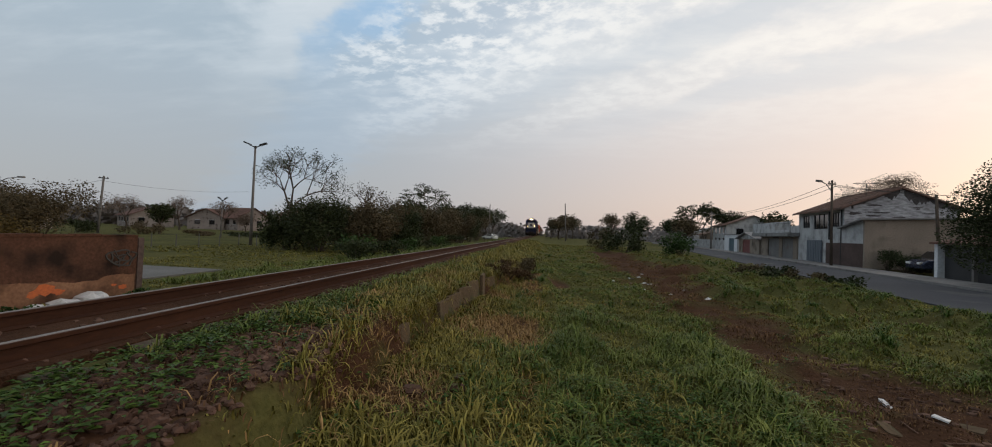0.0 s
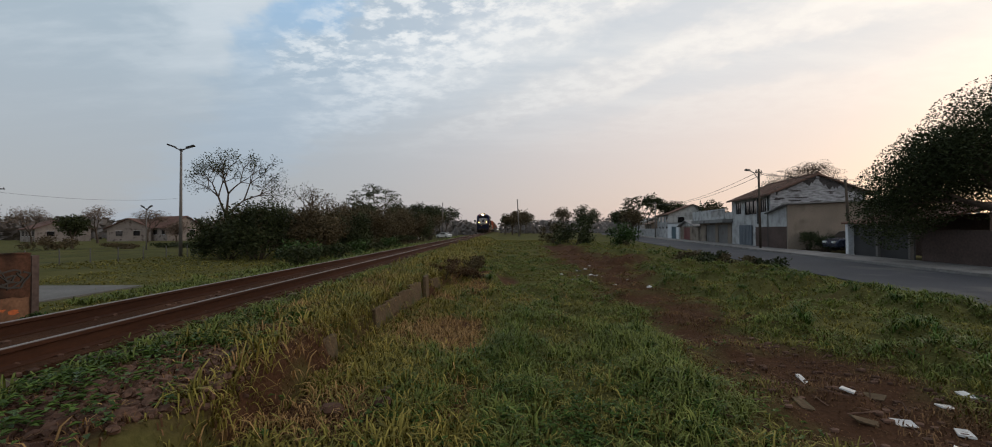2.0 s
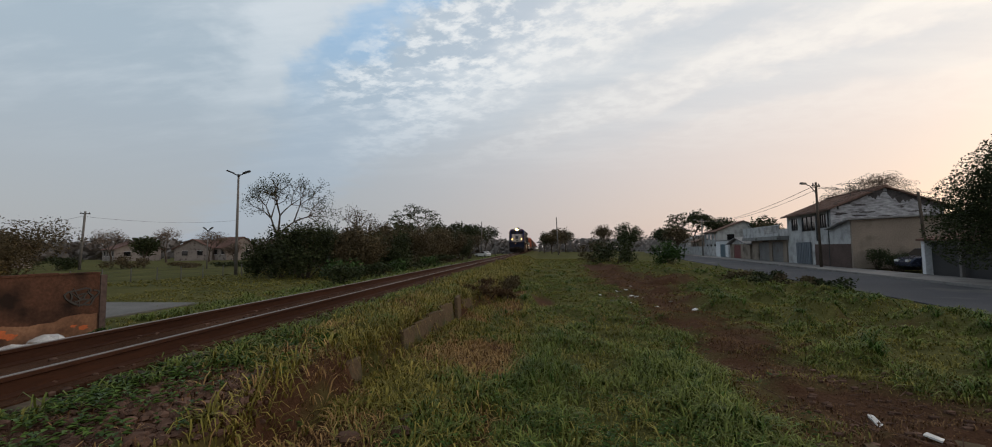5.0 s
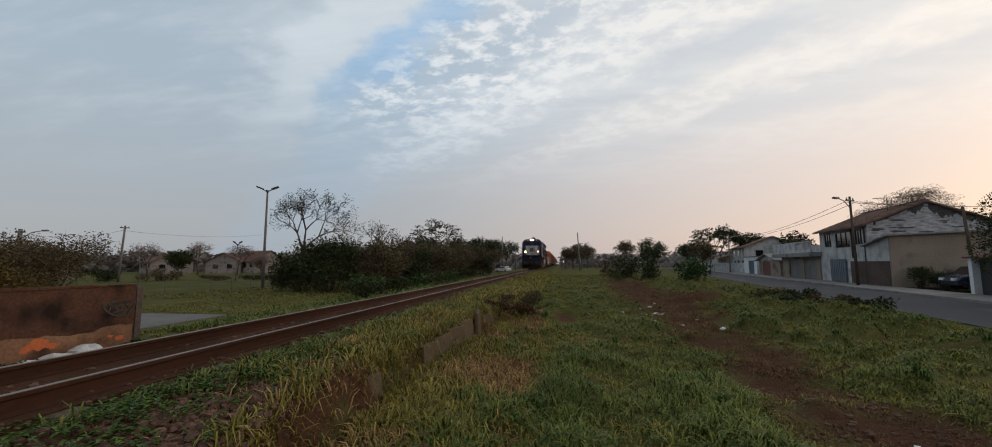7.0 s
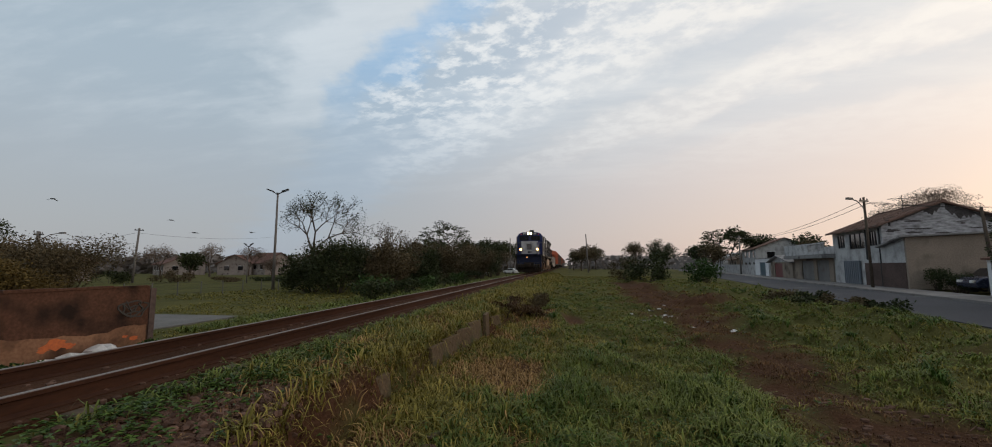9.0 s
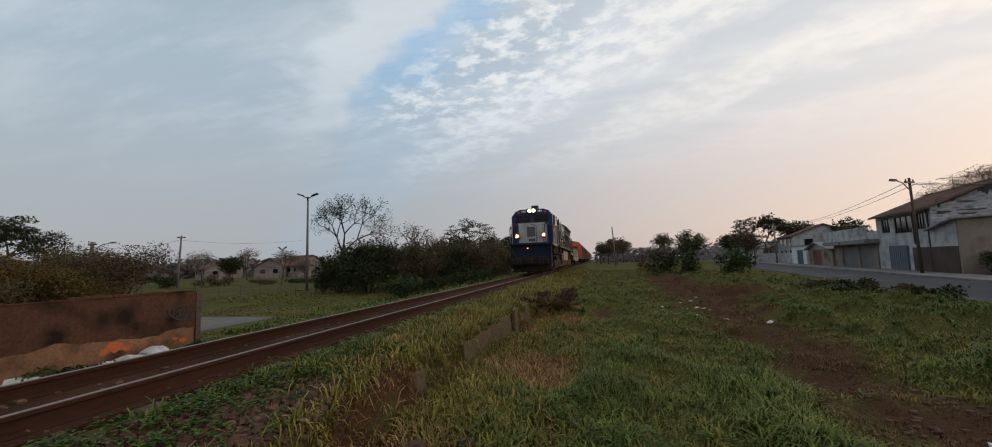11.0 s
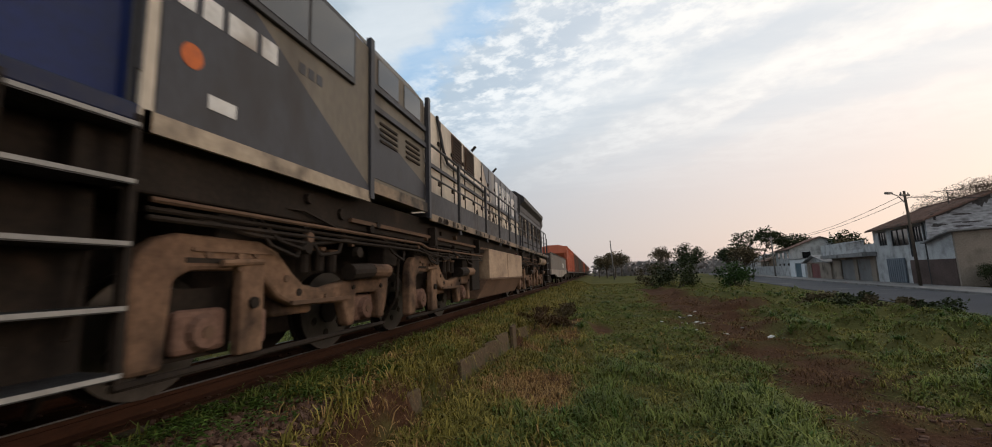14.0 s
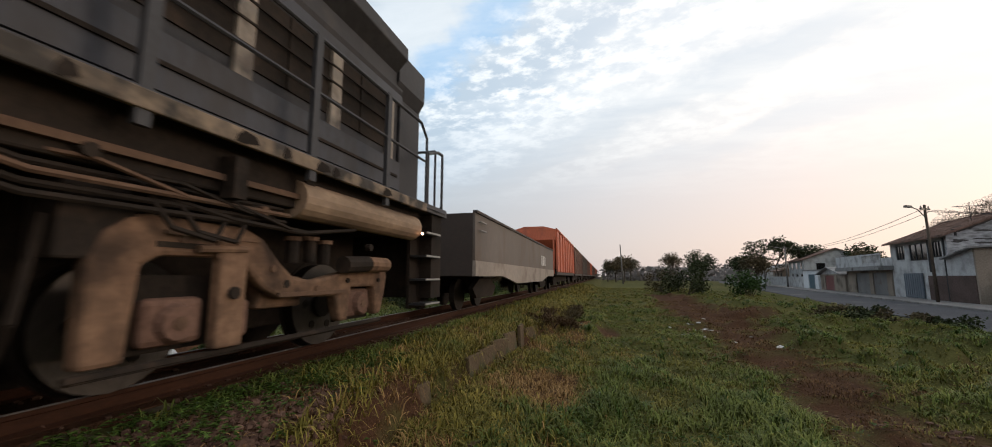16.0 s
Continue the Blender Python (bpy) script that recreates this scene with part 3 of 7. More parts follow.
def scatter_stones():
    mb = MB()
    for _ in range(1700):
        x, y = rnd.gauss(1.6, 0.32), rnd.uniform(1.4, 3.9)
        if x < 1.0 or x > 2.05:
            continue
        r = rnd.uniform(0.012, 0.034)
        k = len(mb.v)
        mb.ball((x, y, hz(x, y) + r * 0.3), r * rnd.uniform(0.8, 1.5), r * rnd.uniform(0.8, 1.4), r * rnd.uniform(0.6, 1), 6, 4)
        for i in range(k, len(mb.v)):
            p = mb.v[i]
            mb.v[i] = (p[0] + rnd.uniform(-0.34, 0.34) * r, p[1] + rnd.uniform(-0.34, 0.34) * r, p[2] + rnd.uniform(-0.34, 0.34) * r)
    for _ in range(900):
        x, y = rnd.uniform(-1.2, 1.25), rnd.uniform(0, 22)
        r = rnd.uniform(0.015, 0.04)
        mb.ball((x, y, -0.145), r * 1.2, r, r * 0.8, 5, 3)
    solid("ballast_stones", mb, STONE, "loose reddish-brown ballast stones beside the track", "stones", kind="stuff")


scatter_stones()


# ---- grass ----
def blades(name, material, label, regions, seed, test=None, clump=0, droop=0.0):
    """regions: (x0, x1, y0, y1, count, length, width); clump: blades to a tuft, leaning outwards; droop: how far tips hang."""
    g = np.random.default_rng(seed)
    P, L, W, A = [], [], [], []
    for x0, x1, y0, y1, count, length, width in regions:
        each = clump or 1
        for cx, cy in zip(g.uniform(x0, x1, count // each), g.uniform(y0, y1, count // each)):
            if test and not test(cx, cy, g.random()):
                continue
            tuft = 0.5 + 1.5 * max(0.0, 0.25 + noise.noise((cx * 1.7, cy * 1.7, 9)))
            if clump:
                tuft = 0.45 + 1.35 * g.random() ** 1.7
            for _ in range(each if not clump else g.integers(each // 2, each + 1)):
                a = g.uniform(0, 2 * np.pi)
                o = abs(g.normal(0, length * 0.28)) if clump else 0.0
                x, y = cx + np.cos(a) * o, cy + np.sin(a) * o
                P.append((x, y, hz(x, y) - 0.01))
                L.append(length * g.uniform(0.55, 1.35) * tuft)
                W.append(width * g.uniform(0.7, 1.3))
                A.append(a + g.normal(0, 0.5))
    P, L, W, a = np.array(P), np.array(L)[:, None], np.array(W)[:, None], np.array(A)
    n = len(P)
    d = np.stack([np.cos(a), np.sin(a), np.zeros(n)], 1)
    s = np.stack([-np.sin(a), np.cos(a), np.zeros(n)], 1)
    up = np.array([0, 0, 1.0])
    bend = g.uniform(0.35, 1.15, n)[:, None]
    if droop:
        hang = droop * g.uniform(0.3, 1.2, n)[:, None]
        bend = g.uniform(0.5, 1.5, n)[:, None]
        m1 = P + L * ((0.50 - 0.1 * bend) * up + 0.20 * bend * d)
        m2 = P + L * (up * (0.76 - 0.26 * bend) + 0.50 * bend * d)
        tip = P + L * (up * (0.78 - 0.34 * bend - 0.38 * hang) + (0.62 + 0.25 * hang) * bend * d)
        V = np.stack([P - s * W, P + s * W, m1 - s * W * 0.9, m1 + s * W * 0.9, m2 - s * W * 0.65, m2 + s * W * 0.65, tip], 1).reshape(-1, 3)
        b = np.arange(n)[:, None] * 7
        F = np.concatenate([b + [0, 1, 3], b + [0, 3, 2], b + [2, 3, 5], b + [2, 5, 4], b + [4, 5, 6]], 1).reshape(-1)
    else:
        mid = P + L * (0.6 * up * (1 - 0.25 * bend) + 0.28 * bend * d)
        tip = P + L * (up * (1.0 - 0.62 * bend) + 0.85 * bend * d)
        V = np.stack([P - s * W, P + s * W, mid - s * W * 0.75, mid + s * W * 0.75, tip], 1).reshape(-1, 3)
        b = np.arange(n)[:, None] * 5
        F = np.concatenate([b + [0, 1, 3], b + [0, 3, 2], b + [2, 3, 4]], 1).reshape(-1)
    me = bpy.data.meshes.new(name)
    me.vertices.add(len(V))
    me.vertices.foreach_set("co", V.reshape(-1).astype(np.float32))
    me.loops.add(len(F))
    me.loops.foreach_set("vertex_index", F.astype(np.int32))
    me.polygons.add(len(F) // 3)
    me.polygons.foreach_set("loop_start", np.arange(0, len(F), 3, dtype=np.int32))
    me.update(calc_edges=True)
    me.validate()
    me.materials.append(material)
    return tagged(new(name, me), label, "grass", kind="stuff")


def on_turf(x, y, q):
    return q > bare(x, y) * 1.5 - 0.08 and not (1.0 < x < 2.1 and y < 3.9 and q < 0.8) and not (x < 1.0 and q < 0.45 + 0.5 * (1 - smooth(0.7, 1.0, x)))


def on_bare(x, y, q):
    b = bare(x, y)
    if 0.9 < x < 2.1 and y < 4.0:
        return q < 0.08
    if edge(y) < x < edge(y) + 0.2 and 5.8 < y < 11:
        return q < 0.12
    return q < (0.9 * b if b > 0.2 else 0.10) or (1.2 < x < 2.4 and q < 0.35)


def lush(x, y):
    return 0.9 * mound(x, y) + 0.35 * noise.noise((x * 0.4, y * 0.4, 14))


blades("grass", GRASS, "short uneven green grass on the field and bank",
       [(0.95, 9.5, 0.9, 8, 62000, 0.07, 0.006), (0.95, 15.5, 8, 20, 90000, 0.06, 0.008), (1.0, 16, 20, 60, 34000, 0.12, 0.02), (-5, -1.4, 2, 30, 24000, 0.12, 0.012),
        (9.5, 15.5, 1, 8, 34000, 0.06, 0.008), (-14, -5, 8, 30, 12000, 0.12, 0.02)], 3, on_turf)
blades("lush_grass", LUSH, "deep green grass tufts in hummocks over the field", [(3.0, 8.6, 1.2, 6, 84000, 0.14, 0.006), (3.0, 8.6, 6, 9, 44000, 0.11, 0.006), (8.6, 15.5, 3, 9, 80000, 0.10, 0.0075), (2.8, 15.5, 9, 22, 120000, 0.10, 0.0085), (3, 17, 22, 50, 16000, 0.16, 0.02)], 8,
       lambda x, y, q: bare(x, y) < 0.3 and lush(x, y) > -0.22 + 0.45 * q, 14, 0.9)
blades("pale_grass_tufts", GRASS, "yellow-green grass tufts over the field", [(2.6, 9.5, 1.2, 9, 38000, 0.12, 0.006), (2.6, 15, 9, 22, 34000, 0.09, 0.0085)], 9,
       lambda x, y, q: bare(x, y) < 0.45 and lush(x, y) < 0.0 + 0.3 * q, 12, 0.9)
blades("tall_bank_grass", BANK, "long arching yellow-green grass on the bank above the slabs", [(1.15, 3.0, 3.6, 11, 66000, 0.13, 0.0065), (1.0, 3.2, 11, 24, 34000, 0.17, 0.010), (2.2, 3.8, 2.4, 6.5, 18000, 0.15, 0.0065), (2.4, 3.8, 6.5, 12, 12000, 0.13, 0.007), (1.0, 3.4, 24, 50, 6000, 0.22, 0.024)], 4,
       lambda x, y, q: bare(x, y) < 0.4 + 0.3 * q and not edge(y) < x < edge(y) + 0.16 and q < 0.3 + 1.3 * max(0.0, noise.noise((x * 1.3, y * 1.3, 2)) + 0.2), 14, 1.2)
blades("bank_grass", LUSH, "green grass tufts on the shoulder of the bank", [(0.9, 2.3, 2.6, 11, 36000, 0.12, 0.0065), (0.98, 2.8, 11, 24, 16000, 0.14, 0.010)], 10, lambda x, y, q: x < edge(y) and bare(x, y) < 0.5 and (lush(x, y) > -0.1 + 0.4 * q or x < 1.3), 12, 0.9)
blades("overhanging_grass", BANK, "grass tufts hanging over the slab edge", [(1.8, 3.0, 2.8, 15, 34000, 0.17, 0.0065)], 6, lambda x, y, q: edge(y) - 0.2 < x < edge(y) + 0.07 and q < 0.8 + 0.9 * noise.noise((1.0, y * 1.3, 3)), 12, 1.5)
blades("dry_grass", DRY, "straw-coloured dead grass on the bank", [(1.2, 6, 1, 12, 14000, 0.10, 0.005), (1.3, 3.8, 2.0, 9, 19000, 0.13, 0.005), (2.2, 3.6, 5.2, 7.4, 5000, 0.10, 0.0045), (2.2, 3.6, 9, 16, 6000, 0.13, 0.007)], 5, on_bare, 10, 1.2)
blades("dead_grass", DRYB, "short brown dead grass matted over worn earth", [(5, 10.5, 1, 12, 80000, 0.06, 0.0052), (6, 11.5, 12, 30, 34000, 0.075, 0.010), (1.2, 4.2, 2, 12, 32000, 0.08, 0.005)], 7, lambda x, y, q: 0.08 < bare(x, y) + 0.10 * (q - 0.5) and q < (0.98 - 0.40 * bare(x, y)) * (0.3 if edge(y) < x < edge(y) + 0.2 else 1))
blades("verge_grass", LUSH, "rank green grass beside the far rail", [(-5.6, -1.6, 9, 18, 26000, 0.20, 0.013), (-9.5, -5.6, 12.5, 18, 12000, 0.22, 0.014), (-10, -1.6, 18, 60, 44000, 0.28, 0.024)], 12, lambda x, y, q: lush(x, y) > -0.4 + 0.5 * q, 12, 0.8)


blades("coarse_tufts", WEED, "coarse dark green tufts scattered over the field", [(3, 10, 2.5, 10, 22000, 0.15, 0.007), (8.5, 15.5, 4, 12, 16000, 0.13, 0.009), (3, 15.5, 12, 26, 18000, 0.15, 0.012)], 13, lambda x, y, q: bare(x, y) < 0.3 and mound(x, y) > 0.10 + 0.3 * q, 22, 0.8)
blades("foot_grass", GRASS, "loose grass at the foot of the slabs", [(2.1, 3.3, 2.6, 13, 15000, 0.12, 0.006)], 14, lambda x, y, q: edge(y) + 0.17 < x < edge(y) + 0.8 and noise.noise((x * 1.5, y * 1.5, 55)) > -0.4 + 0.4 * q, 14, 1.0)
blades("rail_side_grass", LUSH, "straggling grass creeping onto the track bed", [(0.66, 1.1, 1.5, 24, 9000, 0.09, 0.006)], 15, lambda x, y, q: noise.noise((x * 2.0, y * 1.2, 66)) > 0.42 - 1.3 * (x - 0.62), 12, 0.9)
blades("lawn_grass", GRASS, "rough green lawn grass beyond the track", [(-18, -1.6, 8, 24, 60000, 0.10, 0.011), (-26, -4, 24, 50, 50000, 0.13, 0.022)], 16, lambda x, y, q: not (-16.8 < x < -10 and 8 < y < 17) and lush(x, y) > -0.9 + 0.6 * q, 10, 0.6)


def weeds():
    mb = MB()
    for k in range(1150):
        x, y = ((rnd.uniform(1.1, 8.5), rnd.uniform(1.6, 12)), (rnd.gauss(4.6, 0.8), rnd.gauss(3.4, 0.8)), (rnd.gauss(1.25, 0.35), rnd.uniform(1.4, 5.2)))[k % 3]
        if (bare(x, y) > 0.6 and k % 3 < 2) or x < 0.85 or y < 1.3:
            continue
        z, r = hz(x, y), rnd.uniform(0.03, 0.09)
        for _ in range(rnd.randint(7, 16)):
            a, h = rnd.uniform(0, 6.28), rnd.uniform(0.02, 0.09)
            w = rnd.uniform(0.012, 0.03)
            px, py, pz = x + math.cos(a) * r * rnd.random(), y + math.sin(a) * r * rnd.random(), z + h
            dx, dy = math.cos(a), math.sin(a)
            mb.add([(px, py, pz), (px + dx * w - dy * w * 0.6, py + dy * w + dx * w * 0.6, pz + w * 0.4), (px + dx * w * 2.2, py + dy * w * 2.2, pz), (px + dx * w + dy * w * 0.6, py + dy * w - dx * w * 0.6, pz + w * 0.4)], [(0, 1, 2, 3)])
    solid("broadleaf_weeds", mb, WEED, "small dark green broadleaf weeds in the turf", "weeds", kind="stuff")


weeds()


# ---- plants ----
def leaves(mb, centres, size, g):
    """One small four-cornered leaf at each centre, turned at random."""
    n = len(centres)
    a = g.normal(size=(n, 3)) * (1, 1, 0.7)
    a /= np.linalg.norm(a, axis=1)[:, None]
    b = np.cross(a, g.normal(size=(n, 3)))
    b /= np.linalg.norm(b, axis=1)[:, None] + 1e-6
    s = size * g.uniform(0.5, 1.25, n)[:, None]
    v = np.stack([centres - a * s, centres + b * s * 0.45, centres + a * s, centres - b * s * 0.45], 1).reshape(-1, 3)
    k = len(mb.v)
    mb.v += v.tolist()
    mb.f += (np.arange(n)[:, None] * 4 + np.arange(4) + k).tolist()


def leaf_cloud(mb, tips, per, spread, size, g, flat=1.0):
    r = np.random.default_rng(g.randrange(10 ** 6))
    p = r.normal(size=(len(tips) * per, 3))
    p *= (spread * np.minimum(1.0, 1.5 / np.maximum(0.01, np.linalg.norm(p, axis=1))))[:, None]
    p[:, 2] *= flat
    leaves(mb, p + np.repeat(np.array([tuple(t) for t in tips]), per, 0), size, r)


def grow(mb, p, d, length, r, depth, g, tips, spread=0.55, up=0.12, kids=3, shrink=0.72):
    segs = 2
    for i in range(segs):
        q = p + d * length / segs
        mb.cyl(p, q, r * (1 - 0.22 * i), r * (1 - 0.22 * (i + 1)), 6 if depth > 1 else 4, caps=False)
        p = q
        d = (d + Vector((g.gauss(0, 0.12), g.gauss(0, 0.12), g.gauss(0.02, 0.08)))).normalized()
    if depth == 0:
        tips.append(p)
        return
    n = kids if depth > 1 else max(2, kids - 1)
    a0 = g.uniform(0, 6.28)
    for k in range(n):
        a = a0 + 6.28 * k / n + g.uniform(-0.5, 0.5)
        side = d.orthogonal().normalized()
        side.rotate(Matrix.Rotation(a, 3, d))
        nd = (d + side * spread * g.uniform(0.7, 1.35) + Vector((0, 0, up))).normalized()
        grow(mb, p, nd, length * shrink * g.uniform(0.8, 1.15), r * 0.6, depth - 1, g, tips, spread, up, kids, shrink)
    if depth <= 2:
        tips.append(p)


def tree(label, x, y, z, height, leaf, seed, depth=4, kids=3, spread=0.55, up=0.12, per=10, puff=0.35, size=0.14, trunk=0.3, r=None, name="tree", shrink=0.72, flat=1.0, category="tree", group=""):
    g = random.Random(seed)
    wood, tips = MB(), []
    total = sum(shrink ** i for i in range(depth + 1))
    first = height * trunk
    grow(wood, Vector((0, 0, -0.15)), Vector((g.uniform(-0.05, 0.05), g.uniform(-0.05, 0.05), 1)).normalized(), max(first, height / total * 0.8), r or height * 0.022, depth, g, tips, spread, up, kids, shrink)
    top = max(t.z for t in tips)
    k = height / top
    wood.v = [(a * k, b * k, c * k) for a, b, c in wood.v]
    tips = [t * k for t in tips]
    t = thing(name, label, category, pose(x, y, z, 0, 0, g.uniform(0, 360)), group)
    part("trunk", wood, BARK, t, smooth=True)
    if per:
        crown = MB()
        leaf_cloud(crown, tips, per, puff, size, g, flat)
        part("crown", crown, leaf, t)
    return t


def bush(label, x, y, z, w, h, leaf, seed, count=900, size=0.11, group="", name="bush", lobes=9, category="bush"):
    g = random.Random(seed)
    t = thing(name, label, category, pose(x, y, z), group)
    stems, crown, tips = MB(), MB(), []
    for i in range(lobes):
        a = g.uniform(0, 6.28)
        rr = w * 0.5 * math.sqrt(g.random()) * 0.85
        tip = Vector((math.cos(a) * rr, math.sin(a) * rr, h * g.uniform(0.25, 0.85)))
        stems.cyl((tip.x * 0.15, tip.y * 0.15, -0.1), tip, 0.02 + h * 0.008, 0.008, 5, caps=False)
        tips.append(tip)
    r = np.random.default_rng(seed)
    for c in tips:
        n = count // lobes
        rx = w * g.uniform(0.16, 0.26)
        rz = min(h * 0.26, c.z * 0.95)
        v = r.normal(size=(n, 3))
        v *= (r.random(n) ** 0.45 / np.linalg.norm(v, axis=1))[:, None]
        v *= 1 + 0.35 * np.sin(v[:, :1] * 7 + c.x * 5) * np.sin(v[:, 1:2] * 6 + c.y * 5)
        p = np.array(tuple(c)) + v * (rx, rx, rz)
        p[:, 2] = np.maximum(p[:, 2], 0.02)
        leaves(crown, p, size, r)
    part("stem", stems, BARK, t)
    part("crown", crown, leaf, t)
    return t


def plants():
    # thicket along the far side of the line
    g = random.Random(11)
    row = ((-14.5, 31, 5.0, 4.4), (-10.8, 33, 4.6, 3.9), (-13.5, 37, 5.5, 5.0), (-11.2, 41, 5.0, 4.3), (-14.0, 45, 6.0, 5.4), (-11.8, 50, 5.4, 4.5), (-14.5, 55, 6.5, 5.6),
           (-12.0, 61, 6.0, 4.8), (-14.5, 67, 7.0, 6.0), (-12.5, 74, 6.5, 5.4), (-15.0, 81, 7.5, 6.4), (-18.5, 36, 5.5, 4.2), (-19, 43, 6, 5.0))
    for i, (x, y, w, h) in enumerate(row):
        bush("tall dark brown-green thicket shrub beside the railway", x, y, -1.45, w, h, LEAF_B if i % 3 else LEAF_D, 100 + i, 9000, 0.11, "thicket shrubs along the line", "shrub", 12, "shrub")
    for i, (x, y, w, h) in enumerate(((-8.2, 24.5, 2.6, 1.3), (-9.6, 27, 3.2, 1.7), (-8.0, 29.5, 2.6, 1.2), (-8.6, 34, 3.0, 1.4), (-8.8, 40, 3.2, 1.3), (-9.2, 47, 3.5, 1.4), (-9.4, 56, 4, 1.5))):
        bush("low leafy green undergrowth at the foot of the thicket", x, y, -1.42, w, h, LEAF_G if i % 2 else LEAF_D, 140 + i, 900, 0.12, "undergrowth along the line", "bush", 9)
    tree("tall nearly bare tree with scattered small leaves", -30.5, 51, -1.4, 12.2, LEAF_D, 21, 5, 3, 0.68, 0.06, 14, 0.36, 0.12, 0.22, 0.2)
    tree("half-bare tree behind the thicket", -21.5, 52, -1.4, 8.6, LEAF_B, 22, 5, 3, 0.55, 0.12, 2, 0.22, 0.14, 0.25, 0.15)
    tree("flat-topped umbrella tree above the thicket", -17.5, 71, -1.4, 10.2, LEAF_D, 23, 4, 3, 0.9, 0.0, 26, 0.45, 0.16, 0.46, 0.2, flat=0.35, shrink=0.68)
    for i, (x, y, h) in enumerate(((-13, 98, 7.2), (-17, 104, 8.5), (-12.5, 112, 7.6), (-17, 120, 8.8), (-13.5, 130, 8.6), (-20, 92, 7.6), (-24, 84, 7.6))):
        tree("dark leafy tree far along the line", x, y, -1.4, h, LEAF_D, 30 + i, 3, 4, 0.6, 0.1, 34, 0.75, 0.26, 0.3, 0.16, group="far trees beside the line")
    # behind the boundary wall
    for i, (x, y, w, h) in enumerate(((-22.5, 14.8, 6, 3.0), (-26.5, 20.5, 7, 4.0), (-31, 14, 9, 3.1), (-21.5, 8.5, 8, 2.5), (-27, 6, 9, 2.8), (-24, 1, 9, 2.6), (-33, 21, 7, 3.9), (-28, 17, 6, 3.5))):
        bush("rounded olive-yellow shrub behind the brick wall", x, y, -1.45, w, h, LEAF_Y if i % 2 == 0 else LEAF_B, 160 + i, 30000, 0.07, "shrubs behind the wall", "shrub", 12, "shrub")
    tree("spreading dark-leaved tree beyond the wall", -41.5, 21.8, -1.4, 6.8, LEAF_D, 50, 4, 3, 0.8, 0.03, 170, 0.5, 0.10, 0.34, 0.2, flat=0.4)
    tree("rounded dark conifer-like tree on the far lawn", -52.3, 53, -1.4, 3.9, LEAF_D, 51, 3, 4, 0.55, 0.1, 40, 0.5, 0.2, 0.16, 0.14)
    for i, (x, y, h) in enumerate(((-72, 76, 6.6), (-66, 80, 6.0), (-57, 76, 3.6), (-80, 72, 6.5), (-46, 76, 3.4), (-52, 80, 3.4))):
        tree("pale sparse tree among the far houses", x, y, -1.4, h, LEAF_P, 55 + i, 4, 3, 0.6, 0.08, 26, 0.5, 0.12, 0.28, 0.15, group="pale far trees")
    for i, (x, y, w, h) in enumerate(((-10.6, 68, 5, 4.9), (-11.2, 79, 6, 5.4), (-11.6, 90, 6.5, 5.6), (-17, 50, 6, 5.2), (-18, 60, 6.5, 5.6), (-17.5, 32, 4.5, 3.2))):
        bush("tall dark brown-green thicket shrub beside the railway", x, y, -1.45, w, h, LEAF_D if i % 2 else LEAF_B, 450 + i, 8000, 0.12, "thicket shrubs along the line", "shrub", 12, "shrub")
    g = random.Random(77)
    for i in range(0, 22, 2):
        bush("low dark hedge shrub in front of the far houses", -66 + i * 2.6 + g.uniform(-1, 1), 38 + i * 1.6 + g.uniform(-2, 2), -1.45, g.uniform(4, 6), g.uniform(0.7, 1.0) if 6 < i < 17 else g.uniform(1.1, 1.9), (LEAF_B, LEAF_D, LEAF_B)[i % 3], 400 + i, 2200, 0.13, "far hedge shrubs", "shrub", 8, "shrub")
    # field and street side
    bush("dense dark bush at the edge of the field", 11.2, 40, -0.85, 4.4, 3.0, LEAF_D, 170, 2600, 0.13, name="bush", lobes=12)
    bush("smaller dark bush beside the worn path", 9.4, 43.5, -0.85, 2.6, 2.2, LEAF_B, 171, 1200, 0.12)
    bush("fresh green bush beside the street", 15.2, 36.8, -0.9, 2.9, 2.3, LEAF_G, 172, 2200, 0.11, lobes=12)
    for i, (x, y, w, h) in enumerate(((12.8, 19.3, 1.5, 0.62), (13.2, 18.0, 1.5, 0.66), (13.6, 16.9, 1.4, 0.6), (14.1, 15.9, 1.3, 0.55))):
        bush("low straggly dark hedge clump at the roadside", x, y, -0.82, w, h, LEAF_D if i % 2 else LEAF_B, 175 + i, 620, 0.075, "roadside hedge clumps", "hedge_clump", 8, "hedge")
    for i, (x, y, w, h) in enumerate(((2.75, 11.6, 0.9, 0.42), (2.95, 13.2, 1.0, 0.5), (3.1, 12.3, 0.8, 0.36), (3.15, 15.2, 0.9, 0.46), (2.55, 10.6, 0.6, 0.3))):
        bush("dark dry weed clump on the edge of the bank", x, y, hz(x, y), w, h, LEAF_B if i % 2 else WEEDDRY, 480 + i, 1500, 0.035, "weed clumps of the bank")
    bush("low leafy weed at the slab edge", 1.8, 4.7, -0.24, 0.36, 0.16, WEED, 182, 420, 0.025)
    tree("large dense dark street tree over the garden wall", 25.0, 16.6, -0.82, 6.7, LEAF_D, 60, 4, 3, 0.78, 0.02, 900, 0.72, 0.06, 0.13, 0.24)
    tree("wide rain tree with pale dry leaves behind the house", 46.2, 55, -0.85, 10.6, LEAF_P, 61, 5, 3, 0.8, 0.02, 90, 0.5, 0.07, 0.36, 0.22, flat=0.45)
    # far side of the street
    tree("dark layered araucaria pine", 37.5, 92, -0.85, 9.4, LEAF_D, 62, 4, 4, 0.85, 0.0, 16, 0.4, 0.22, 0.5, 0.2, flat=0.5)
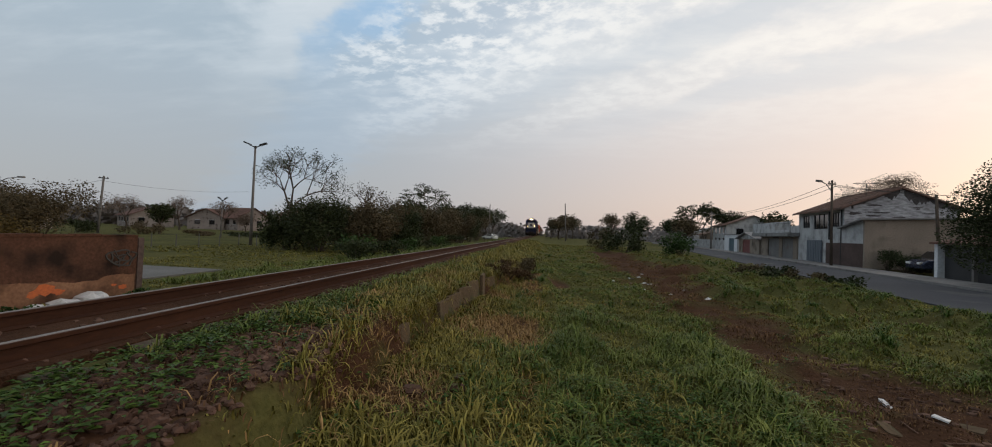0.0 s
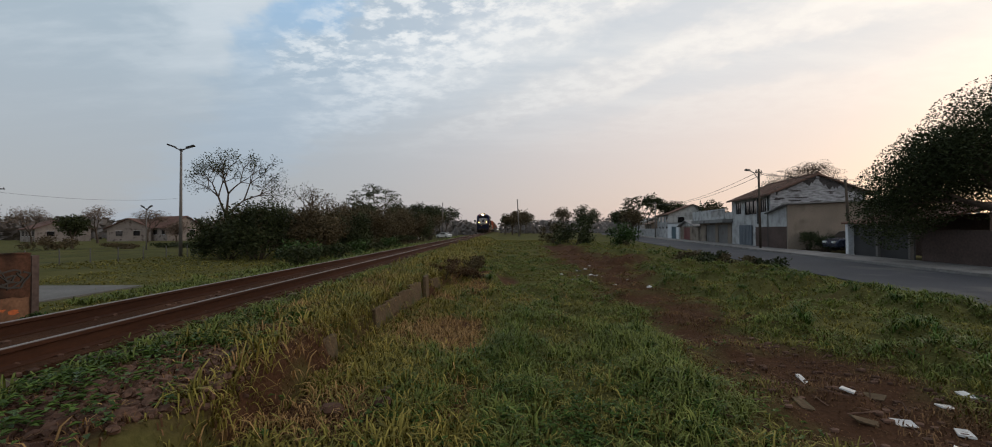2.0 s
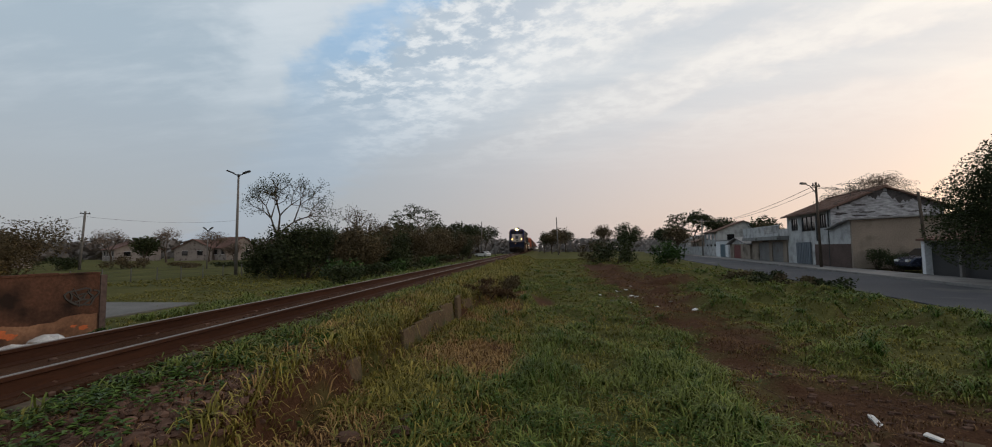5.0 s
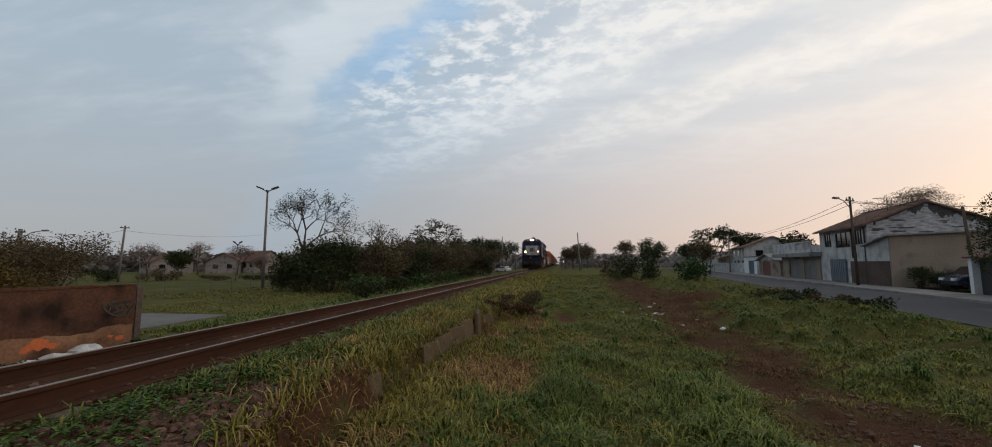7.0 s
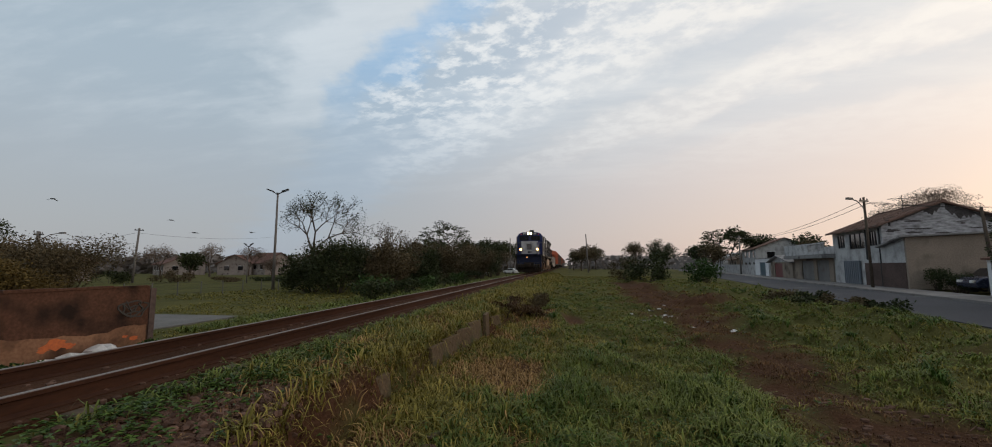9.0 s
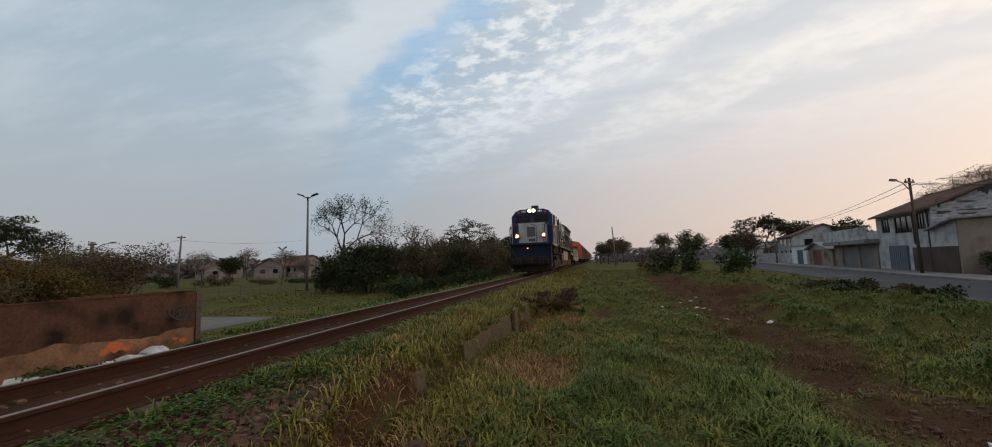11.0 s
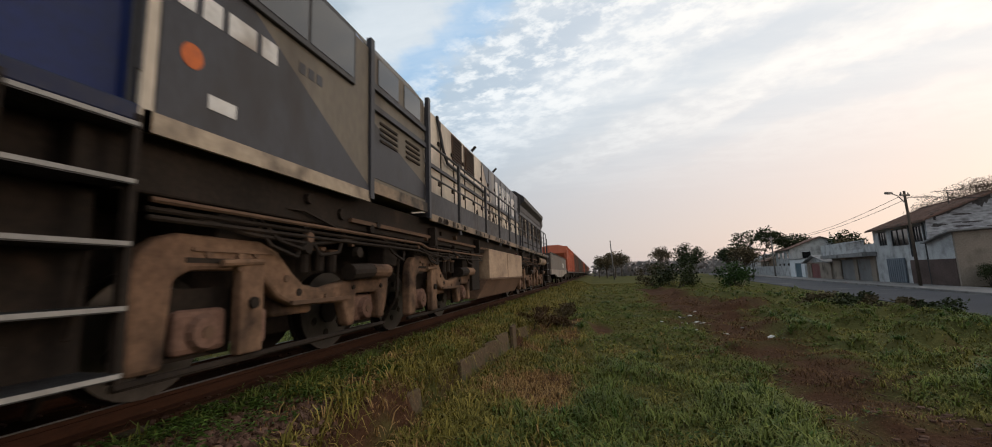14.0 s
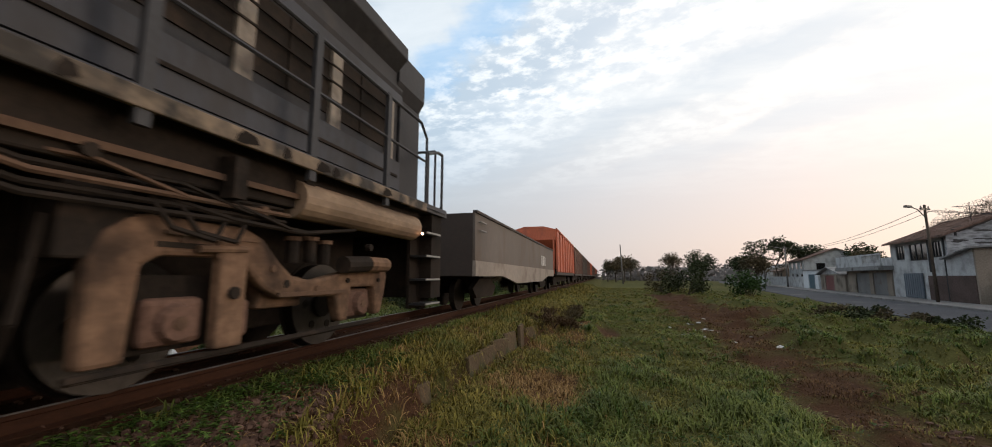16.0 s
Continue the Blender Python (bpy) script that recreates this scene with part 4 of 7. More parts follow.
    for i, (x, y, h, lf) in enumerate(((33, 100, 6.0, LEAF_D), (30.5, 82, 5.0, LEAF_B), (41, 88, 7.0, LEAF_D), (45, 80, 6.5, LEAF_D), (41, 72, 4.8, LEAF_B), (26, 104, 7.2, LEAF_D), (22, 118, 7.4, LEAF_B), (24, 96, 4.6, LEAF_D))):
        tree("dark garden tree beyond the houses", x, y, -0.85, h, lf, 65 + i, 3, 4, 0.65, 0.08, 30, 0.6, 0.24, 0.28, 0.14, group="garden trees along the street")
    for i, (x, y, h) in enumerate(((7.5, 116, 6.2), (5.5, 128, 5.6), (10, 124, 7.0), (13.5, 150, 7.2), (8.5, 160, 6.5))):
        tree("dark tree at the far end of the field", x, y, -0.8, h, LEAF_D if i % 2 else LEAF_B, 80 + i, 3, 4, 0.65, 0.08, 26, 0.6, 0.26, 0.2, 0.14, group="trees at the end of the field")


plants()


def far_woods():
    g = random.Random(5)
    mb = MB()
    for i in range(520):
        a = radians(g.uniform(-78, 78))
        d = g.uniform(150, 320)
        x, y = math.sin(a) * d, math.cos(a) * d
        if abs(x) < 9:
            continue
        h = g.uniform(3.5, 8) * d / 240
        for _ in range(70):
            p = Vector((x + g.gauss(0, 4.5), y + g.gauss(0, 4.5), -1.6 + (h + 0.6) * g.random()))
            s = g.uniform(0.7, 1.5)
            b = Vector((g.uniform(-1, 1), g.uniform(-1, 1), g.uniform(-0.4, 0.8))).normalized()
            c = b.orthogonal().normalized()
            mb.add([p - b * s, p + c * s * 0.6, p + b * s, p - c * s * 0.6], [(0, 1, 2, 3)])
    # LEAF_F carries the painted haze of the distance
    solid("far_woods", mb, LEAF_F, "line of distant woods on the horizon, haze in the leaf colour", "woods", kind="stuff")


far_woods()

# ---- left side: wall, path, lawn, lamps ----
def boundary_wall():
    x, y0, y1, z0, z1 = -7.8, -14.0, 10.35, -1.5, 0.27
    w = tagged(new("wall_west"), "weathered brown rendered brick wall with spray paint", "wall", kind="structure")
    part("wall_body", MB().box(x - 0.18, x, y0, y1, z0, z1), BRICKWALL, w, bevel=0.02)
    cap = MB()
    yy = y0
    while yy < y1:
        e = min(y1, yy + rnd.uniform(0.5, 1.0))
        cap.box(x - 0.2, x + 0.02, yy, e - 0.01, z1, z1 + rnd.uniform(0.02, 0.07))
        yy = e
    part("coping", cap, BRICKWALL, w, "crumbling uneven coping")
    part("end_pier", MB().box(x - 0.2, x + 0.02, y1, y1 + 0.16, z0, z1 - 0.05), BRICKDARK, w)
    # paler repaired lower part
    mb = MB()
    gw = random.Random(8)
    ys = [y0 + (10.3 - y0) * k / 150 for k in range(151)]
    line = [(y, -0.78 + 0.16 * noise.noise((y * 0.5, 0, 3)) + 0.10 * noise.noise((y * 1.9, 0, 5)) + gw.uniform(-0.03, 0.03)) for y in ys]
    for (ya, za), (yb, zb) in zip(line, line[1:]):
        mb.prism_x([(ya, -1.48), (yb, -1.48), (yb, zb), (ya, za)], x, x + 0.006)
    part("patched_render", mb, WALLTAN, w, "paler tan patched render")
    g = random.Random(3)
    tri = MB()
    for c, h, s in ((8.2, -0.97, 0.24), (8.5, -1.06, 0.13), (8.0, -1.08, 0.10), (9.97, -1.12, 0.11), (9.75, -1.05, 0.06)):
        rim = [s * (0.55 + 0.55 * g.random()) for _ in range(13)]
        pts = [(c + rim[k] * math.cos(k * 6.283 / 13) * 1.25, h + rim[k] * 0.62 * math.sin(k * 6.283 / 13)) for k in range(13)]
        tri.prism_x(pts, x + 0.008, x + 0.011 + 0.003 * s)
    part("orange_paint_mark", tri, ORANGE_P, w, "blot of orange spray paint")
    ring = MB()
    cy, cz = 9.8, -0.33
    for rr, turns, off in ((0.25, 1.1, 0.4), (0.17, 0.8, 2.2), (0.10, 1.4, 4.0)):
        pts = [(x + 0.004, cy + rr * (1 + 0.28 * math.sin(3.1 * a + off)) * math.cos(a + off) * 1.2 + 0.03 * a, cz + rr * (1 + 0.25 * math.cos(2.3 * a)) * math.sin(a + off)) for a in np.linspace(0, 6.28 * turns, 24)]
        ring.tube(pts, 0.026, 4)
    for a, b in ((0.5, 1.9), (2.2, 4.9)):
        ring.tube([(x + 0.004, cy + 0.3 * math.cos(a), cz + 0.22 * math.sin(a)), (x + 0.004, cy + 0.05, cz - 0.04), (x + 0.004, cy + 0.28 * math.cos(b), cz + 0.25 * math.sin(b))], 0.016, 4)
    part("black_paint_mark", ring, BLACK_P, w, "round scrawl of black spray paint")


boundary_wall()


def crumpled(label, x, y, z, sx, sy, sz, material, seed, name="rubbish_bag", category="rubbish", group="rubbish by the wall"):
    g = random.Random(seed)
    mb = MB().ball((0, 0, sz * 0.45), sx, sy, sz * 0.5, 9, 6)
    mb.v = [(a + g.uniform(-0.16, 0.16) * sx, b + g.uniform(-0.16, 0.16) * sy, max(-0.02, c + g.uniform(-0.2, 0.2) * sz)) for a, b, c in mb.v]
    return solid(name, mb, material, label, category, group, at=pose(x, y, z, 0, 0, g.uniform(0, 180)))


def wall_rubbish():
    for i, (y, sx, sy, sz) in enumerate(((8.9, 0.3, 0.55, 0.34), (8.25, 0.25, 0.4, 0.26), (7.8, 0.2, 0.3, 0.2), (6.2, 0.25, 0.35, 0.24), (5.6, 0.2, 0.3, 0.18))):
        crumpled("crumpled white plastic rubbish against the wall", -7.35 + 0.1 * (i % 2), y, -1.42, sx, sy, sz, WHITE_L, 300 + i)
    for i, (y, w) in enumerate(((7.2, 0.9), (6.6, 0.8), (9.7, 0.7), (4.6, 1.1))):
        bush("low green weeds at the foot of the wall", -7.15, y, -1.42, w, 0.32, LEAF_G, 320 + i, 320, 0.05, "weeds at the wall", "weed_clump", 6, "weeds")


wall_rubbish()
# concrete path and lawn beyond it
PATHM = mat("dull_concrete_path", (0.11, 0.105, 0.10), (0.16, 0.155, 0.148), 0.95, fine=14, spec=0.05)
solid("path", MB().prism_y([(-16.5, -1.37), (-10.4, -1.37), (-10.4, -1.3), (-16.5, -1.3)], 8.5, 16.5), PATHM, "grey concrete path across the lawn", "path", kind="structure", at=pose(0, 0, -0.05, 0, 0, 0))


def fence():
    f = thing("fence", "low wire fence on thin grey posts along the lawn", "fence")
    prev = None
    for i in range(15):
        x, y = -26.5 + i * 0.55, 24 + i * 1.5
        part("post", MB().cyl((x, y, -1.5), (x, y, -0.35), 0.035, n=6), POLE, f)
        if prev:
            for z in (-1.2, -0.9, -0.6, -0.4):
                part("wire", MB().cyl((prev[0], prev[1], z), (x, y, z), 0.008, n=4), WIRE, f)
        prev = (x, y)


fence()


def double_lamp(label, x, y, z, h, arm=0.9, r=0.15):
    t = thing("street_lamp", label, "street lamp", pose(x, y, z, 0, 0, 15))
    part("pole", MB().cyl((0, 0, -0.2), (0, 0, h), r, r * 0.55, 10), POLE, t, smooth=True)
    part("bracket", MB().cyl((0, 0, h - 0.1), (0, 0, h + 0.12), r * 0.8, n=8), DARKMETAL, t)
    for s in (-1, 1):
        a = part("arm", MB().cyl((0, 0, h - 0.02), (s * arm * 0.55, 0, h + 0.22), 0.05, n=6), DARKMETAL, t)
        part("lamp_head", MB().prism_y([(s * arm * 0.45, h + 0.16), (s * arm * 1.15, h + 0.40), (s * arm * 1.1, h + 0.52), (s * arm * 0.45, h + 0.30)][::s], -0.16, 0.16), DARKMETAL, a)
    return t


double_lamp("tall concrete lamp post with two dark lamp heads", -24.1, 35.6, -1.45, 9.4)
double_lamp("far lamp post with a flat head", -38.5, 48.5, -1.45, 4.9, 0.5, 0.08)
double_lamp("very distant double lamp beside the line", -8.2, 112, -1.2, 7.4, 0.9, 0.12)


def power_pole(label, x, y, z, h, lean=0, arm=None, crossarm=True, yaw=0.0, r=0.13, skin=POLE):
    t = thing("utility_pole", label, "utility pole", pose(x, y, z, 0, lean, yaw))
    part("pole", MB().cyl((0, 0, -0.3), (0, 0, h), r, r * 0.7, 10), skin, t, smooth=True)
    if crossarm:
        c = part("crossarm", MB().box(-0.55, 0.55, -0.05, 0.05, h - 0.35, h - 0.23), DARKMETAL, t)
        for q in (-0.45, 0, 0.45):
            part("insulator", MB().cyl((q, 0, h - 0.23), (q, 0, h - 0.08), 0.05, 0.03, 6), POLE, c)
    if arm:
        a = part("lamp_arm", MB().tube([(0, 0, h - 0.9), (arm * 0.5, 0, h - 0.35), (arm, 0, h - 0.2)], 0.035, 6), POLE, t)
        part("lamp_head", MB().prism_x([(-0.1, h - 0.27), (0.1, h - 0.27), (0.07, h - 0.13), (-0.07, h - 0.13)], arm - 0.15 if arm > 0 else arm - 0.5, arm + 0.5 if arm > 0 else arm + 0.15), POLE, a, "grey lamp head")
    return t


power_pole("concrete utility pole with a long lamp arm behind the wall", -44.5, 30.0, -1.45, 5.6, 0, 2.6, True, 0, 0.22)
power_pole("slightly leaning utility pole on the far lawn", -54.5, 46.5, -1.45, 7.6, 2.5, None, True, 20, 0.16)
power_pole("slender pale post beside the line", -11.6, 110, -1.2, 9.4, 0, None, False, 0, 0.16)
power_pole("slender pale leaning post in the field", 8.2, 91, -0.8, 8.4, -2.5, None, False, 0, 0.15)
P1 = street(34.6, 1.3, -0.8)
power_pole("dark weathered street pole with lamp arm and cables", P1[0], P1[1], -0.82, 6.5, -1, -1.75, True, 35, 0.10, BARK)
power_pole("dark leaning pole beside the carport", 27.6, 27.9, -0.82, 4.9, -3, None, False, 0, 0.1, BARK)
P3, P4, P5 = street(78, 1.4), street(98, 1.4), street(118, 1.4)
for P in (P3, P4, P5):
    power_pole("distant utility pole along the street", P[0], P[1], -0.82, 6.6, 0, -1.6, True, 30, 0.14)


def cable(a, b, sag, name="power_cable", label="thin black overhead cable"):
    a, b = Vector(a), Vector(b)
    pts = [a.lerp(b, i / 10) - Vector((0, 0, sag * 4 * (i / 10) * (1 - i / 10))) for i in range(11)]
    solid(name, MB().tube(pts, 0.018, 4), WIRE, label, "cable", "overhead cables")


for dx in (-0.4, 0.4):
    cable((P1[0] + dx, P1[1], 5.3), (P3[0] + dx, P3[1], 5.4), 0.9)
    cable((P1[0] + dx, P1[1], 5.3), (P1[0] + 11, P1[1] - 2.0, 4.6), 0.3)
cable((P3[0], P3[1], 5.4), (P4[0], P4[1], 5.4), 0.3)
cable((P4[0], P4[1], 5.4), (P5[0], P5[1], 5.4), 0.3)
cable((-44.5, 30, 3.6), (-54.5, 46.5, 5.5), 0.5)
cable((-54.5, 46.5, 5.5), (-52, 70, 6.5), 0.6)


# ---- houses ----
def place(u, v, z=0.0):
    p = street(u, v)
    return pose(p[0], p[1], z, 0, 0, -math.degrees(STREET))


def wall_with_holes(a0, a1, z0, z1, t, holes, axis):
    """A wall along one axis, solid between holes (a, b, low, high) in order; axis 'y': along u with thickness in v from 0; axis 'x': along v."""
    pieces = []

    def blk(p, q, lo, hi):
        if q - p < 1e-4 or hi - lo < 1e-4:
            return
        if axis == "y":
            pieces.append(MB().box(0, t, p, q, lo, hi))
        else:
            pieces.append(MB().box(p, q, 0, t, lo, hi))

    at = a0
    for p, q, lo, hi in holes:
        blk(at, p, z0, z1)
        blk(p, q, z0, lo)
        blk(p, q, hi, z1)
        at = q
    blk(at, a1, z0, z1)
    return pieces


def window_on(parent, u0, u1, z0, z1, v=0.06, bars=2, name="window", material=None):
    w = part(name, MB().box(v, v + 0.02, u0, u1, z0, z1), material or WINDOW, parent, "dark window pane")
    fr = MB().box(v - 0.04, v + 0.05, u0, u1, z0, z0 + 0.05).box(v - 0.04, v + 0.05, u0, u1, z1 - 0.05, z1)
    for i in range(bars + 1):
        c = u0 + (u1 - u0 - 0.05) * i / bars
        fr.box(v - 0.04, v + 0.05, c, c + 0.05, z0 + 0.05, z1 - 0.05)
    part("frame", fr, DARKMETAL, w)
    part("sill", MB().box(v - 0.12, v + 0.04, u0 - 0.06, u1 + 0.06, z0 - 0.06, z0), PLASTER, w)


def roof_sheet(mb, p, t=0.08):
    """p: four corners."""
    mb.add(list(p) + [(a, b, c - t) for a, b, c in p], [(0, 1, 2, 3), (7, 6, 5, 4), (0, 4, 5, 1), (1, 5, 6, 2), (2, 6, 7, 3), (3, 7, 4, 0)])
    return mb


def main_house():
    """Two storeys; local x runs across (v), local y along the street (u)."""
    h = thing("house", "two-storey white house with mould-stained gable and clay roof", "house", place(36, 2.6, -0.82))
    E, PK, W, L = 4.55, 6.0, 7.0, 8.0
    for piece in wall_with_holes(0, L, 0, E, 0.2, ((0.5, 1.7, 3.05, 4.2), (2.4, 5.0, 2.9, 4.2), (5.8, 7.2, 3.05, 4.2)), "y"):
        part("wall_piece", piece, PLASTER, h)
    for a, b, z0 in ((0.5, 1.7, 3.05), (2.4, 5.0, 2.9), (5.8, 7.2, 3.05)):
        window_on(h, a, b, z0, 4.2, 0.08, 3)
    gable = MB().add([(0, 0, 0), (W, 0, 0), (W, 0, E), (W / 2, 0, PK), (0, 0, E), (0, 0.2, 0), (W, 0.2, 0), (W, 0.2, E), (W / 2, 0.2, PK), (0, 0.2, E)],
                     [(0, 1, 2, 3, 4), (9, 8, 7, 6, 5), (0, 5, 6, 1), (1, 6, 7, 2), (2, 7, 8, 3), (3, 8, 9, 4), (4, 9, 5, 0)])
    part("gable_wall", gable, MOULD, h, "whitewashed gable wall with black mould streaks", at=pose(0, -0.21, 0))
    part("gable_wall", gable, PLASTER, h, at=pose(0, L + 0.01, 0))
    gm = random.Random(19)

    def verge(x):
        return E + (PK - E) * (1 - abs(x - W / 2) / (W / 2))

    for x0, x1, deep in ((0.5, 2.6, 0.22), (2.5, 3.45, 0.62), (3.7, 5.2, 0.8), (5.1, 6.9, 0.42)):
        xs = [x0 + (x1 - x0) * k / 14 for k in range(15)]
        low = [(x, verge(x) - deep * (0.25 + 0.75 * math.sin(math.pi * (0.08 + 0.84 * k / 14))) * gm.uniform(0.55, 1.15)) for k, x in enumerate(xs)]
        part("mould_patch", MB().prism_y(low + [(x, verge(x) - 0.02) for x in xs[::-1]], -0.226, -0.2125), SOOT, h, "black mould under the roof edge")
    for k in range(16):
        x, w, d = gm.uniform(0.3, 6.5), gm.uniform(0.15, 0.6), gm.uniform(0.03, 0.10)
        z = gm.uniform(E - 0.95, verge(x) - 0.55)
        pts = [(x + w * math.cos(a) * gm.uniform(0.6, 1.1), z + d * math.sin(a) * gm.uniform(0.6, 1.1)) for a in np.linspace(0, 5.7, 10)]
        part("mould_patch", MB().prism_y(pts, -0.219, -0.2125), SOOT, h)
    part("rear_wall", MB().box(W - 0.2, W, 0, L, 0, E), PLASTER, h)
    roof = MB()
    roof_sheet(roof, [(-0.5, -0.5, E - 0.15), (-0.5, L + 0.4, E - 0.15), (W / 2, L + 0.4, PK + 0.1), (W / 2, -0.5, PK + 0.1)])
    roof_sheet(roof, [(W / 2, -0.5, PK + 0.1), (W / 2, L + 0.4, PK + 0.1), (W + 0.5, L + 0.4, E - 0.15), (W + 0.5, -0.5, E - 0.15)])
    r = part("roof", roof, ROOFTILE, h, "weathered brown clay roof")
    for i in range(34):
        y = -0.45 + i * 0.26
        for s in (0, 1):
            x0, x1, z0, z1 = (-0.5, W / 2, E - 0.14, PK + 0.11) if s == 0 else (W / 2, W + 0.5, PK + 0.11, E - 0.14)
            part("tile_course", MB().add([(x0, y, z0), (x1, y, z1), (x1, y + 0.11, z1), (x0, y + 0.11, z0), (x0, y, z0 + 0.05), (x1, y, z1 + 0.05), (x1, y + 0.11, z1 + 0.05), (x0, y + 0.11, z0 + 0.05)],
                        [(4, 5, 6, 7), (0, 1, 5, 4), (2, 3, 7, 6), (3, 0, 4, 7), (1, 2, 6, 5)]), ROOFTILE, r)
    part("ridge", MB().box(W / 2 - 0.14, W / 2 + 0.14, -0.5, L + 0.4, PK + 0.08, PK + 0.2), ROOFTILE, r)
    part("chimney_pipe", MB().cyl((0.5, -0.1, E - 0.1), (0.5, -0.1, E + 0.35), 0.14, n=8), DARKMETAL, r)
    an = part("antenna", MB().cyl((2.4, 2.0, PK - 0.6), (2.4, 2.0, PK + 0.75), 0.025, n=5), DARKMETAL, h, "thin roof antenna")
    part("antenna_boom", MB().tube([(1.5, 2, PK + 0.7), (3.3, 2, PK + 0.7)], 0.02, 5), DARKMETAL, an)
    for q in (1.7, 2.1, 2.7, 3.1):
        part("antenna_rod", MB().tube([(q, 1.75, PK + 0.7), (q, 2.25, PK + 0.7)], 0.014, 4), DARKMETAL, an)
    part("downpipe", MB().cyl((-0.05, 0.1, 0), (-0.05, 0.1, E - 0.2), 0.06, n=6), DARKMETAL, h)
    part("downpipe", MB().cyl((-0.05, 2.05, 2.0), (-0.05, 2.05, E - 0.2), 0.06, n=6), DARKMETAL, h)
    # street level: gate and blank wall
    g = part("gate", MB().box(-0.12, -0.06, 3.2, 6.0, 0.05, 1.95), GREYPAINT, h, "grey-blue sheet metal gate")
    for i in range(9):
        part("gate_rib", MB().box(-0.15, -0.12, 3.25 + i * 0.33, 3.31 + i * 0.33, 0.08, 1.92), GREYPAINT, g)
    return h


main_house()


def lean_to():
    h = thing("outbuilding", "single-storey tan rendered outbuilding with white street gable", "outbuilding", place(32.9, 2.55, -0.82))
    part("side_wall", MB().prism_y([(0, 0), (8.5, 0), (8.5, 3.7), (0, 3.45)], 0, 0.18), TAN, h, "large tan wall streaked with damp")
    part("street_wall", MB().prism_x([(0.18, 1.75), (3.9, 1.75), (3.9, 2.75), (0.18, 3.45)], 0, 0.18), PLASTER, h, "white plastered gable wall")
    b = part("low_wall", MB().box(-0.02, 0.16, 0.18, 5.6, 0, 1.75), BRICKDARK, h, "dark bare brick wall")
    for j in range(14):
        part("brick_course", MB().box(-0.035, -0.02, 0.2, 5.58, 0.04 + j * 0.122, 0.135 + j * 0.122), BRICKDARK, b)
    part("roof", roof_sheet(MB(), [(-0.35, -0.25, 3.55), (-0.35, 3.1, 2.95), (8.7, 3.1, 3.1), (8.7, -0.25, 3.85)], 0.1), FIBRO, h)
    part("coping", MB().prism_y([(-0.1, 3.47), (8.55, 3.72), (8.55, 3.80), (-0.1, 3.55)], -0.05, 0.25), PLASTER, h)


lean_to()


def garage():
    h = thing("garage_building", "flat-roofed garage with two roller shutters and a balcony on top", "garage", place(44.3, 2.5, -0.82))
    for piece in wall_with_holes(0, 10.6, 0, 2.25, 0.2, ((0.9, 3.9, 0, 2.05), (4.7, 8.1, 0, 2.05)), "y"):
        part("wall_piece", piece, TAN, h)
    part("end_wall", MB().box(0.2, 7, -0.01, 0.18, 0, 2.25), TAN, h)
    part("rear_wall", MB().box(6.8, 7, 0.18, 10.6, 0, 2.25), TAN, h)
    part("end_wall", MB().box(0.2, 6.8, 10.4, 10.6, 0, 2.25), TAN, h)
    for a, b in ((0.9, 3.9), (4.7, 8.1)):
        d = part("roller_shutter", MB().box(0.1, 0.14, a, b, 0, 2.05), SHUTTER, h, "pale ribbed roller shutter")
        for i in range(13):
            part("shutter_slat", MB().box(0.075, 0.1, a + 0.03, b - 0.03, 0.03 + i * 0.155, 0.155 + i * 0.155), SHUTTER, d)
    part("roof_slab", MB().box(-0.9, 7, -0.4, 11.0, 2.25, 2.62), FIBRO, h, "stained overhanging concrete slab")
    p = part("parapet", MB().box(-0.75, -0.6, 3.6, 11.0, 2.62, 3.75), PLASTER, h, "white balcony parapet")
    part("parapet_base", MB().box(-0.75, -0.6, -0.3, 3.6, 2.62, 2.9), PLASTER, h)
    for i in range(16):
        part("baluster", MB().box(-0.71, -0.64, -0.25 + i * 0.24, -0.15 + i * 0.24, 2.9, 3.6), PLASTER, p)
    part("balcony_rail", MB().box(-0.76, -0.59, -0.3, 3.6, 3.6, 3.72), PLASTER, p)
    part("upper_wall", MB().box(2.5, 6.8, 0.2, 10.4, 2.62, 3.6), PLASTER, h)


garage()


